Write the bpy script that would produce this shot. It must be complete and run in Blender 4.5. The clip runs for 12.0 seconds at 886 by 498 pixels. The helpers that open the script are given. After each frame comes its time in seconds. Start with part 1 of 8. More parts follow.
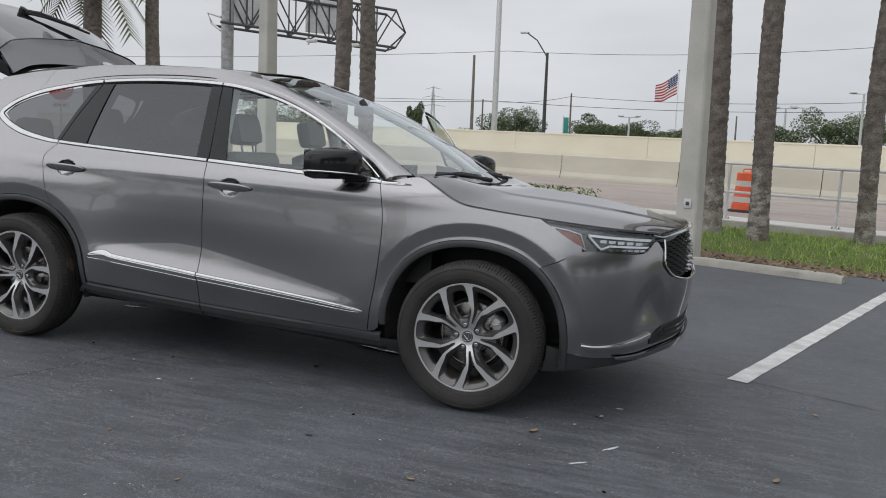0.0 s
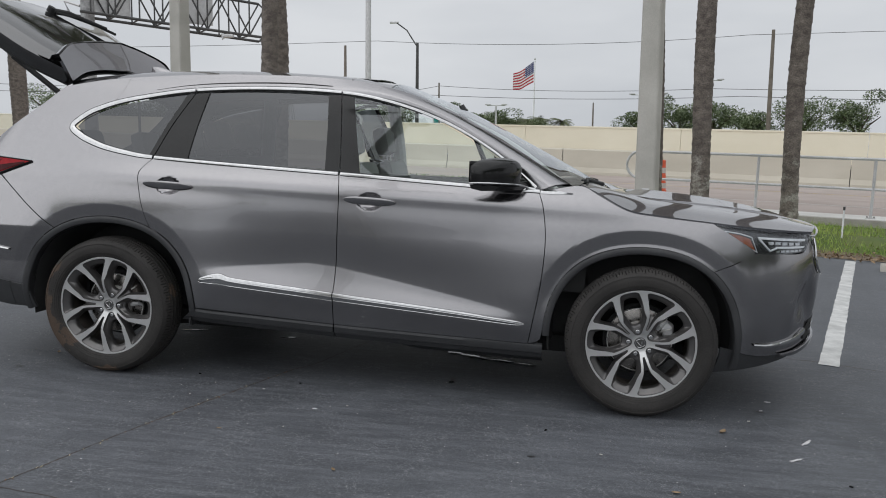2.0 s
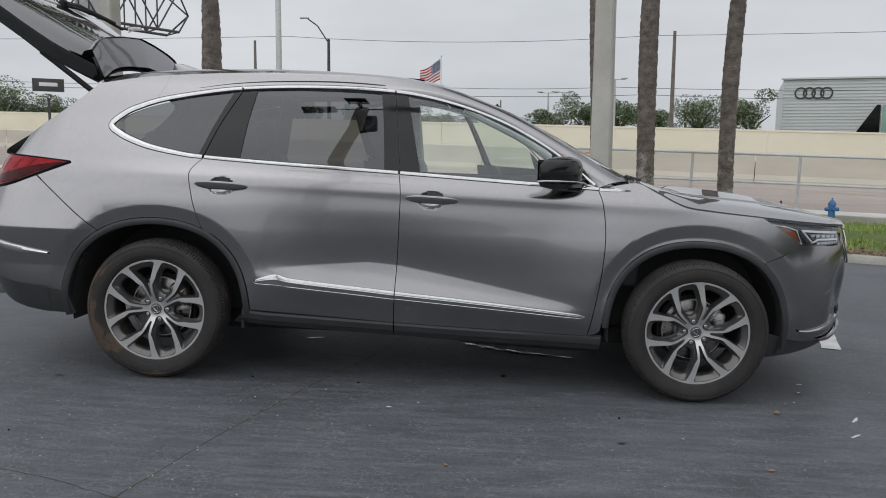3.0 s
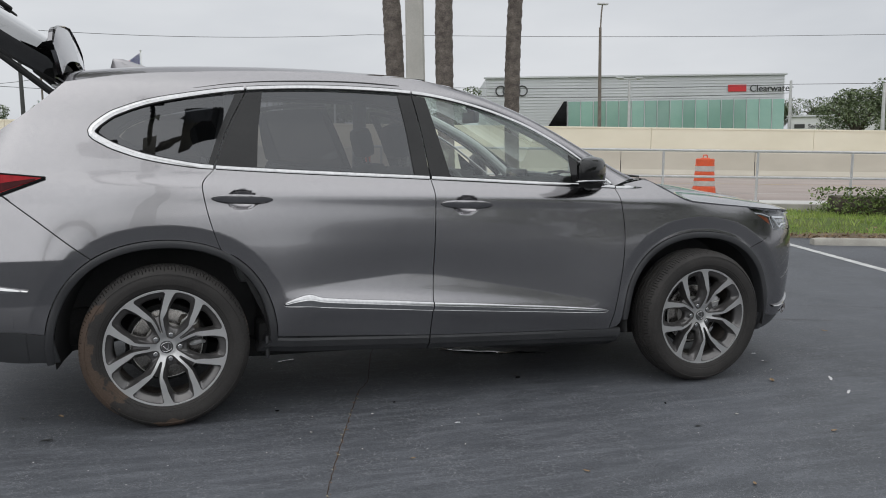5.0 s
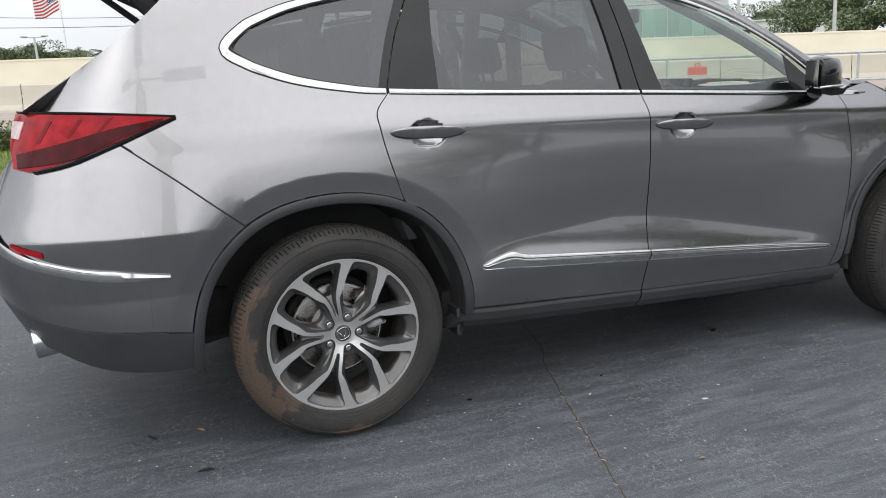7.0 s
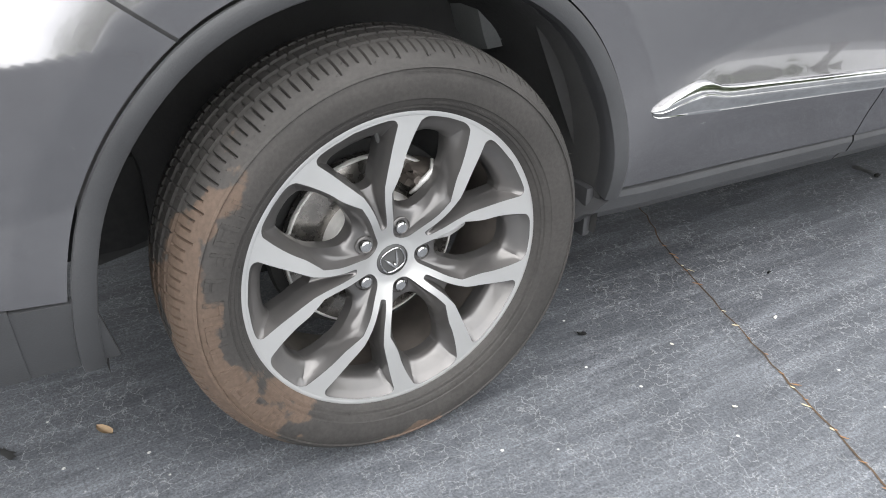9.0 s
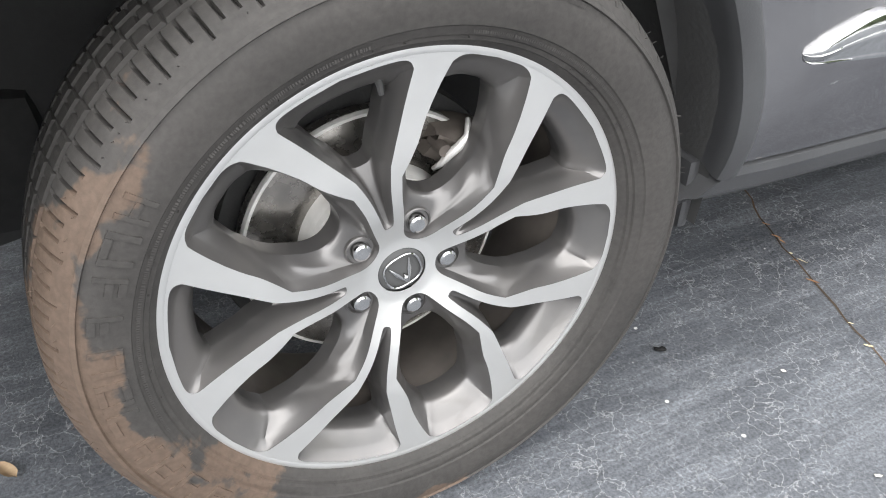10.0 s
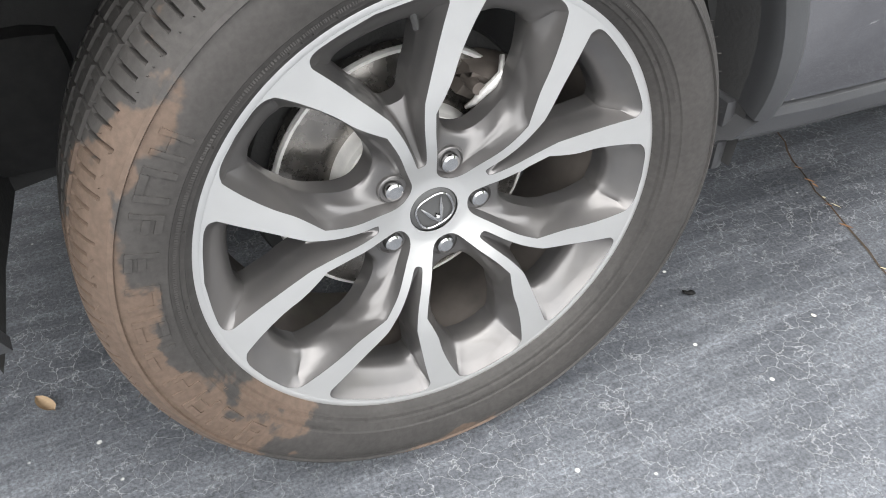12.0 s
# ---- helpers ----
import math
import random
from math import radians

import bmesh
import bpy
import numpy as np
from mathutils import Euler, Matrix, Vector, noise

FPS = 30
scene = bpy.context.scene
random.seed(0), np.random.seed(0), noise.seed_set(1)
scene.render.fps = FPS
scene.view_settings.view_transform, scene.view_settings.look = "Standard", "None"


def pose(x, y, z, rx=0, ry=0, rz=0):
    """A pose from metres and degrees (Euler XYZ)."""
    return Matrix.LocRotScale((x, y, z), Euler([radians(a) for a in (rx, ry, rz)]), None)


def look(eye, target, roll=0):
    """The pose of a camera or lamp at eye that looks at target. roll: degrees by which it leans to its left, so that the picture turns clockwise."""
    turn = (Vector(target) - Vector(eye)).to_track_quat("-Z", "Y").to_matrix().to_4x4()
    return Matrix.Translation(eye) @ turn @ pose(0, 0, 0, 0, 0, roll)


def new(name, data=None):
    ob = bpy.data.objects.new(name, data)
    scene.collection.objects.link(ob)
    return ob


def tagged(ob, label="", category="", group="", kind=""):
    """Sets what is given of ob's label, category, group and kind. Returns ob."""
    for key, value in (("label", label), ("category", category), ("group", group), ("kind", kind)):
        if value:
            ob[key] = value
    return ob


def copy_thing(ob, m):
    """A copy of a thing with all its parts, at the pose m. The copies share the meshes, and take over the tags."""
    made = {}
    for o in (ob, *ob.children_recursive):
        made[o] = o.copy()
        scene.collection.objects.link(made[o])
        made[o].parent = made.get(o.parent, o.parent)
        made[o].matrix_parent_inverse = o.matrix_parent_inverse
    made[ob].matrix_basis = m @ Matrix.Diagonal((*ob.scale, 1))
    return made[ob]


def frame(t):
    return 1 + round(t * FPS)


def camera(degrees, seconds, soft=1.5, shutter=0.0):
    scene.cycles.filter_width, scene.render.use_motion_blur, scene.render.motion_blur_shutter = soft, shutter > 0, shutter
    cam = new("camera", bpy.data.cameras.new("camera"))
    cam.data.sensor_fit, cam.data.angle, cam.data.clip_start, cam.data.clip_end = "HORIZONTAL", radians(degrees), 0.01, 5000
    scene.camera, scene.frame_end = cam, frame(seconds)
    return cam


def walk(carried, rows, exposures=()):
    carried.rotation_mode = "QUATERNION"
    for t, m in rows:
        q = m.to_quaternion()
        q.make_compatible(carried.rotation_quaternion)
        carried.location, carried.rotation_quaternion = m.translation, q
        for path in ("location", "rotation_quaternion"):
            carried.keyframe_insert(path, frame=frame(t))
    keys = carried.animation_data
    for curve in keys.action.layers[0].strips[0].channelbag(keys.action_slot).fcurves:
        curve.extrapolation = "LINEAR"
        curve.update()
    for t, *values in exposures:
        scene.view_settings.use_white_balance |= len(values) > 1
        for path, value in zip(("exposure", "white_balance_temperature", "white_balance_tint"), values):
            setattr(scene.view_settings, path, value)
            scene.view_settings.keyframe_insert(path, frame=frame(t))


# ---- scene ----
cam = camera(57.3, 12.0, 1.0)
PATH = [
    (0, (4.069, -3.804, 1.160), (3.418, -1.924, 0.947), 2.20),
    (0.5, (3.703, -3.844, 1.173), (3.123, -1.942, 0.960), 2.16),
    (1, (3.367, -3.931, 1.169), (2.845, -2.013, 0.951), 1.97),
    (1.5, (2.968, -4.064, 1.196), (2.587, -2.113, 0.973), 1.66),
    (2, (2.548, -4.098, 1.225), (2.233, -2.136, 0.995), 0.70),
    (2.5, (2.132, -4.219, 1.227), (1.961, -2.240, 0.995), 0.68),
    (3, (1.732, -4.252, 1.227), (1.651, -2.268, 0.992), 0.56),
    (3.2, (1.576, -4.235, 1.247), (1.509, -2.250, 1.012), 0.31),
    (4.8, (0.253, -3.940, 1.263), (0.753, -2.018, 1.024), -0.65),
    (5, (0.098, -3.883, 1.261), (0.711, -1.995, 1.018), -0.80),
    (5.5, (-0.214, -3.690, 1.281), (0.533, -1.854, 1.020), -1.66),
    (6, (-0.436, -3.343, 1.293), (0.323, -1.518, 0.986), -3.02),
    (6.5, (-0.660, -2.978, 1.281), (0.073, -1.159, 0.890), -3.67),
    (6.7, (-0.659, -2.868, 1.272), (0.048, -1.041, 0.868), -3.83),
    (8.3, (-0.653, -1.544, 1.162), (0.250, 0.079, 0.420), -1.47),
    (8.5, (-0.595, -1.401, 1.150), (0.296, 0.192, 0.334), -1.26),
    (9, (-0.501, -1.083, 1.078), (0.352, 0.428, 0.083), -0.99),
    (9.5, (-0.391, -0.849, 1.008), (0.419, 0.610, -0.095), -0.85),
    (10, (-0.277, -0.680, 0.926), (0.451, 0.778, -0.232), -0.23),
    (10.5, (-0.227, -0.602, 0.879), (0.428, 0.815, -0.372), -0.51),
    (11, (-0.225, -0.584, 0.853), (0.405, 0.831, -0.413), -1.66),
    (11.5, (-0.241, -0.598, 0.860), (0.402, 0.817, -0.400), -2.13),
    (12, (-0.289, -0.674, 0.918), (0.358, 0.734, -0.347), -0.99),
]
walk(cam, [(t, look(eye, target, roll)) for t, eye, target, roll in PATH], [(0, 0.52, 6480, 10), (3, 0.47, 6470, 10), (5, 0.58, 6500, 10), (5.5, 0.62, 6510, 10), (6, 0.72, 6560, 10), (6.5, 0.95, 6570, 10), (8.5, 2.04, 6640, 10), (9.5, 2.72, 6700, 10), (12, 2.74, 6720, 10)])

# ---- world, sun and exposure ----
world = bpy.data.worlds.new("overcast_sky")
scene.world = world
world.use_nodes = True
wn, wl = world.node_tree.nodes, world.node_tree.links
wn.clear()
sky = wn.new("ShaderNodeTexSky")
sky.sky_type, sky.sun_disc = "NISHITA", False
sky.sun_elevation, sky.sun_rotation = radians(64), radians(210)
sky.air_density, sky.dust_density, sky.ozone_density = 1.0, 4.0, 1.0
grey = wn.new("ShaderNodeHueSaturation")
grey.inputs["Saturation"].default_value = 0.12
wl.new(sky.outputs[0], grey.inputs["Color"])
coord = wn.new("ShaderNodeTexCoord")
stretch = wn.new("ShaderNodeMapping")
stretch.inputs["Scale"].default_value = (1.2, 1.2, 4.0)
wl.new(coord.outputs["Generated"], stretch.inputs[0])
cloud = wn.new("ShaderNodeTexNoise")
cloud.inputs["Scale"].default_value, cloud.inputs["Detail"].default_value, cloud.inputs["Roughness"].default_value = 1.7, 5.0, 0.5
wl.new(stretch.outputs[0], cloud.inputs["Vector"])
ramp = wn.new("ShaderNodeValToRGB")
ramp.color_ramp.elements[0].position, ramp.color_ramp.elements[0].color = 0.32, (4.95, 5.2, 5.55, 1)
ramp.color_ramp.elements[1].position, ramp.color_ramp.elements[1].color = 0.68, (6.5, 6.7, 6.95, 1)
wl.new(cloud.outputs[0], ramp.inputs[0])
cover = wn.new("ShaderNodeMix")
cover.data_type = "RGBA"
cover.inputs[0].default_value = 0.9
wl.new(grey.outputs[0], cover.inputs[6])
wl.new(ramp.outputs[0], cover.inputs[7])
backg = wn.new("ShaderNodeBackground")
backg.inputs["Strength"].default_value = 0.1
# an overcast sky is brightest high up, towards the veiled sun
aim_sun = wn.new("ShaderNodeVectorMath")
aim_sun.operation = "DOT_PRODUCT"
aim_sun.inputs[1].default_value = (-0.22, -0.42, 0.88)
wl.new(coord.outputs["Generated"], aim_sun.inputs[0])
lift = wn.new("ShaderNodeMapRange")
lift.interpolation_type = "SMOOTHSTEP"
lift.inputs[1].default_value, lift.inputs[2].default_value, lift.inputs[3].default_value, lift.inputs[4].default_value = -0.1, 1.0, 0.80, 1.20
wl.new(aim_sun.outputs["Value"], lift.inputs[0])
scaled = wn.new("ShaderNodeVectorMath")
scaled.operation = "SCALE"
wl.new(cover.outputs[2], scaled.inputs[0])
wl.new(lift.outputs[0], scaled.inputs["Scale"])
wl.new(scaled.outputs[0], backg.inputs["Color"])
wout = wn.new("ShaderNodeOutputWorld")
wl.new(backg.outputs[0], wout.inputs[0])

sun = new("sun", bpy.data.lights.new("sun", "SUN"))
sun.data.energy, sun.data.angle, sun.data.color = 0.5, radians(115), (1.0, 0.985, 0.97)
sun.matrix_world = look((-9, -15, 36), (0, 0, 0))

# ---- frames of reference ----
# SLOPE: the paved area falls gently towards the road. ROW: the axes of the parking row and the road.
SLOPE = Matrix(((0.99966, 0.00016, 0.02599, 0), (0, 0.99998, -0.006, 0), (-0.02599, 0.006, 0.99964, 0), (0, 0, 0, 1)))
ROW_TURN = -18.5
UX, UY = math.cos(radians(ROW_TURN)), math.sin(radians(ROW_TURN))


def row(u, v, z=0.0):
    """A point by its way along the row, across it, and its height over the pavement."""
    return SLOPE @ Vector((u * UX - v * UY, u * UY + v * UX, z))


def row_pose(u, v, z=0.0, turn=0.0):
    return SLOPE @ pose(u * UX - v * UY, u * UY + v * UX, z, 0, 0, ROW_TURN + turn)


# ---- materials ----
def nodes_of(name):
    m = bpy.data.materials.new(name)
    m.use_nodes = True
    n, l = m.node_tree.nodes, m.node_tree.links
    n.clear()
    out = n.new("ShaderNodeOutputMaterial")
    return m, n, l, out


def place_of(n, l, scale=(1, 1, 1)):
    geo = n.new("ShaderNodeNewGeometry")
    mp = n.new("ShaderNodeMapping")
    mp.inputs["Scale"].default_value = scale
    l.new(geo.outputs["Position"], mp.inputs[0])
    return mp.outputs[0]


def local_of(n, l, scale=(1, 1, 1)):
    tc = n.new("ShaderNodeTexCoord")
    mp = n.new("ShaderNodeMapping")
    mp.inputs["Scale"].default_value = scale
    l.new(tc.outputs["Object"], mp.inputs[0])
    return mp.outputs[0]


def noise_of(n, l, where, scale, detail=4.0, rough=0.55):
    t = n.new("ShaderNodeTexNoise")
    t.inputs["Scale"].default_value, t.inputs["Detail"].default_value, t.inputs["Roughness"].default_value = scale, detail, rough
    l.new(where, t.inputs["Vector"])
    return t.outputs[0]


def ramp_of(n, l, value, stops):
    r = n.new("ShaderNodeValToRGB")
    while len(r.color_ramp.elements) < len(stops):
        r.color_ramp.elements.new(0.5)
    for e, (p, c) in zip(r.color_ramp.elements, stops):
        e.position = p
        e.color = (*c, 1) if len(c) == 3 else c
    l.new(value, r.inputs[0])
    return r.outputs[0]


def mix_of(n, l, fac, a, b, mode="MIX"):
    m = n.new("ShaderNodeMix")
    m.data_type, m.blend_type = "RGBA", mode
    for sock, v in ((m.inputs[0], fac), (m.inputs[6], a), (m.inputs[7], b)):
        if isinstance(v, (int, float)):
            sock.default_value = v
        elif isinstance(v, tuple):
            sock.default_value = (*v, 1)
        else:
            l.new(v, sock)
    return m.outputs[2]


def g(v):
    return (v, v, v)


def surface(name, c1, c2, scale=6.0, rough=(0.4, 0.6), metal=0.0, bump=0.0, fine=60.0, coat=0.0, spec=0.5, stretch=(1, 1, 1), vary=0.0, local=False, grain=0.25):
    """A surface with two colours mixed at a broad and a fine scale, rough between two values, with fine relief."""
    m, n, l, out = nodes_of(name)
    where = (local_of if local else place_of)(n, l, stretch)
    big, small = noise_of(n, l, where, scale), noise_of(n, l, where, fine, 3.0)
    col = mix_of(n, l, ramp_of(n, l, big, [(0.3, g(0)), (0.7, g(1))]), c1, c2)
    col = mix_of(n, l, grain, col, mix_of(n, l, 1.0, col, ramp_of(n, l, small, [(0.25, g(0.55)), (0.75, g(1.45))]), "MULTIPLY"))
    if vary:
        info = n.new("ShaderNodeObjectInfo")
        col = mix_of(n, l, 1.0, col, ramp_of(n, l, info.outputs["Random"], [(0, g(1 - vary)), (1, g(1 + vary))]), "MULTIPLY")
    b = n.new("ShaderNodeBsdfPrincipled")
    l.new(col, b.inputs["Base Color"])
    l.new(ramp_of(n, l, small, [(0.3, g(rough[0])), (0.7, g(rough[1]))]), b.inputs["Roughness"])
    b.inputs["Metallic"].default_value, b.inputs["Coat Weight"].default_value, b.inputs["Coat Roughness"].default_value = metal, coat, 0.04
    b.inputs["Specular IOR Level"].default_value = spec
    if bump:
        bp = n.new("ShaderNodeBump")
        bp.inputs["Strength"].default_value, bp.inputs["Distance"].default_value = min(1.0, bump), 0.004
        l.new(small, bp.inputs["Height"])
        l.new(bp.outputs[0], b.inputs["Normal"])
    l.new(b.outputs[0], out.inputs[0])
    return m


def pane(name, tint, gloss=0.08):
    """A thin sheet of glass: a tinted view through it and a clear reflection."""
    m, n, l, out = nodes_of(name)
    tr, gl, mx = n.new("ShaderNodeBsdfTransparent"), n.new("ShaderNodeBsdfGlossy"), n.new("ShaderNodeMixShader")
    smear = noise_of(n, l, place_of(n, l), 3.0, 5.0)
    l.new(ramp_of(n, l, smear, [(0.3, tuple(0.9 * c for c in tint)), (0.7, tint)]), tr.inputs[0])
    gl.inputs["Roughness"].default_value, gl.inputs["Color"].default_value = 0.01, (0.95, 0.97, 1, 1)
    lw, lift_, base = n.new("ShaderNodeLayerWeight"), n.new("ShaderNodeMath"), n.new("ShaderNodeMath")
    lw.inputs[0].default_value = 0.5
    lift_.operation, base.operation = "POWER", "MULTIPLY_ADD"
    lift_.inputs[1].default_value = 4.6
    base.inputs[1].default_value, base.inputs[2].default_value = 0.9, gloss
    l.new(lw.outputs["Facing"], lift_.inputs[0])
    l.new(lift_.outputs[0], base.inputs[0])
    l.new(base.outputs[0], mx.inputs[0])
    l.new(tr.outputs[0], mx.inputs[1])
    l.new(gl.outputs[0], mx.inputs[2])
    l.new(mx.outputs[0], out.inputs[0])
    return m


def car_paint():
    m, n, l, out = nodes_of("gunmetal_metallic_paint")
    where = place_of(n, l)
    dust = noise_of(n, l, where, 2.2, 6.0)
    film = noise_of(n, l, where, 40.0, 4.0)
    col = mix_of(n, l, ramp_of(n, l, film, [(0.3, g(0)), (0.7, g(1))]), (0.290, 0.283, 0.290), (0.307, 0.300, 0.306))
    col = mix_of(n, l, ramp_of(n, l, dust, [(0.5, g(0)), (0.8, g(0.12))]), col, (0.27, 0.262, 0.25))
    b = n.new("ShaderNodeBsdfPrincipled")
    l.new(col, b.inputs["Base Color"])
    b.inputs["Metallic"].default_value = 1.0
    b.inputs["Specular Tint"].default_value = (0.42, 0.41, 0.43, 1)
    l.new(ramp_of(n, l, film, [(0.3, g(0.21)), (0.7, g(0.23))]), b.inputs["Roughness"])
    b.inputs["Coat Weight"].default_value, b.inputs["Coat IOR"].default_value = 1.0, 1.5
    l.new(ramp_of(n, l, dust, [(0.35, g(0.012)), (0.75, g(0.03))]), b.inputs["Coat Roughness"])
    l.new(b.outputs[0], out.inputs[0])
    return m


def asphalt():
    """Old sealed asphalt: grey, streaked by sweeping, with a net of hairline cracks, pale grit and dark stains."""
    m, n, l, out = nodes_of("sealed_asphalt")
    where = place_of(n, l)
    along = n.new("ShaderNodeMapping")
    along.inputs["Rotation"].default_value, along.inputs["Scale"].default_value = (0, 0, radians(24)), (1.1, 9.0, 1)
    l.new(where, along.inputs[0])
    streak = noise_of(n, l, along.outputs[0], 2.2, 7.0, 0.62)
    cloudy = noise_of(n, l, where, 0.55, 5.0, 0.6)
    blotch = noise_of(n, l, where, 2.6, 5.0, 0.6)
    grit = noise_of(n, l, where, 210.0, 2.0, 0.7)
    warp = n.new("ShaderNodeVectorMath")
    warp.operation = "MULTIPLY_ADD"
    wob = n.new("ShaderNodeTexNoise")
    wob.inputs["Scale"].default_value, wob.inputs["Detail"].default_value = 34.0, 5.0
    l.new(where, wob.inputs["Vector"])
    l.new(wob.outputs["Color"], warp.inputs[0])
    warp.inputs[1].default_value = (0.055, 0.055, 0.055)
    l.new(where, warp.inputs[2])
    net = n.new("ShaderNodeTexVoronoi")
    net.feature = "DISTANCE_TO_EDGE"
    net.inputs["Scale"].default_value = 30.0
    l.new(warp.outputs[0], net.inputs["Vector"])
    hair = ramp_of(n, l, net.outputs["Distance"], [(0.0, g(1)), (0.014, g(0.6)), (0.030, g(0))])
    where_hair = ramp_of(n, l, noise_of(n, l, where, 5.0, 4.0), [(0.36, g(0.04)), (0.66, g(0.8))])
    hair = mix_of(n, l, 1.0, hair, where_hair, "MULTIPLY")
    col = mix_of(n, l, ramp_of(n, l, cloudy, [(0.3, g(0)), (0.72, g(1))]), (0.039, 0.0425, 0.049), (0.082, 0.088, 0.099))
    col = mix_of(n, l, ramp_of(n, l, streak, [(0.42, g(0)), (0.74, g(0.5))]), col, (0.17, 0.18, 0.197))
    col = mix_of(n, l, ramp_of(n, l, blotch, [(0.56, g(0)), (0.79, g(0.55))]), col, (0.039, 0.043, 0.050))
    brush = n.new("ShaderNodeMapping")
    brush.inputs["Rotation"].default_value, brush.inputs["Scale"].default_value = (0, 0, radians(24)), (1.0, 11.0, 1)
    l.new(where, brush.inputs[0])
    scratch = noise_of(n, l, brush.outputs[0], 16.0, 4.0, 0.6)
    col = mix_of(n, l, 0.5, col, mix_of(n, l, 1.0, col, ramp_of(n, l, scratch, [(0.3, g(0.6)), (0.7, g(1.4))]), "MULTIPLY"))
    col = mix_of(n, l, hair, col, (0.25, 0.255, 0.262))
    speck = n.new("ShaderNodeTexVoronoi")
    speck.inputs["Scale"].default_value, speck.inputs["Randomness"].default_value = 13.0, 1.0
    l.new(where, speck.inputs["Vector"])
    dots = ramp_of(n, l, speck.outputs["Distance"], [(0.035, g(1)), (0.055, g(0))])
    col = mix_of(n, l, dots, col, (0.42, 0.42, 0.40))
    col = mix_of(n, l, 0.75, col, mix_of(n, l, 1.0, col, ramp_of(n, l, grit, [(0.28, g(0.35)), (0.72, g(1.75))]), "MULTIPLY"))
    b = n.new("ShaderNodeBsdfPrincipled")
    l.new(col, b.inputs["Base Color"])
    l.new(ramp_of(n, l, streak, [(0.3, g(0.52)), (0.7, g(0.72))]), b.inputs["Roughness"])
    bp = n.new("ShaderNodeBump")
    bp.inputs["Strength"].default_value, bp.inputs["Distance"].default_value = 0.55, 0.003
    relief = mix_of(n, l, 0.5, grit, mix_of(n, l, hair, g(0.7), g(0.0)))
    l.new(relief, bp.inputs["Height"])
    l.new(bp.outputs[0], b.inputs["Normal"])
    l.new(b.outputs[0], out.inputs[0])
    return m


def palm_bark():
    """Rough grey-brown bark with fine rings, and pale lichen in patches low on the trunk."""
    m, n, l, out = nodes_of("palm_bark")
    where = place_of(n, l, (1, 1, 1.5))
    big, small = noise_of(n, l, where, 7.0), noise_of(n, l, where, 48.0, 3.0)
    col = mix_of(n, l, ramp_of(n, l, big, [(0.3, g(0)), (0.7, g(1))]), (0.092, 0.076, 0.066), (0.210, 0.180, 0.155))
    own = n.new("ShaderNodeSeparateXYZ")
    l.new(local_of(n, l), own.inputs[0])
    low = n.new("ShaderNodeMapRange")
    low.inputs[1].default_value, low.inputs[2].default_value, low.inputs[3].default_value, low.inputs[4].default_value = 0.5, 1.9, 0.07, -0.16
    l.new(own.outputs["Z"], low.inputs[0])
    reach = n.new("ShaderNodeMath")
    l.new(noise_of(n, l, where, 4.5, 6.0, 0.65), reach.inputs[0])
    l.new(low.outputs[0], reach.inputs[1])
    col = mix_of(n, l, ramp_of(n, l, reach.outputs[0], [(0.52, g(0)), (0.62, g(0.8))]), col, (0.34, 0.325, 0.285))
    col = mix_of(n, l, 1.0, col, ramp_of(n, l, small, [(0.25, g(0.45)), (0.75, g(1.55))]), "MULTIPLY")
    b = n.new("ShaderNodeBsdfPrincipled")
    l.new(col, b.inputs["Base Color"])
    b.inputs["Roughness"].default_value = 0.92
    bp = n.new("ShaderNodeBump")
    bp.inputs["Strength"].default_value, bp.inputs["Distance"].default_value = 1.0, 0.006
    l.new(small, bp.inputs["Height"])
    l.new(bp.outputs[0], b.inputs["Normal"])
    l.new(b.outputs[0], out.inputs[0])
    return m


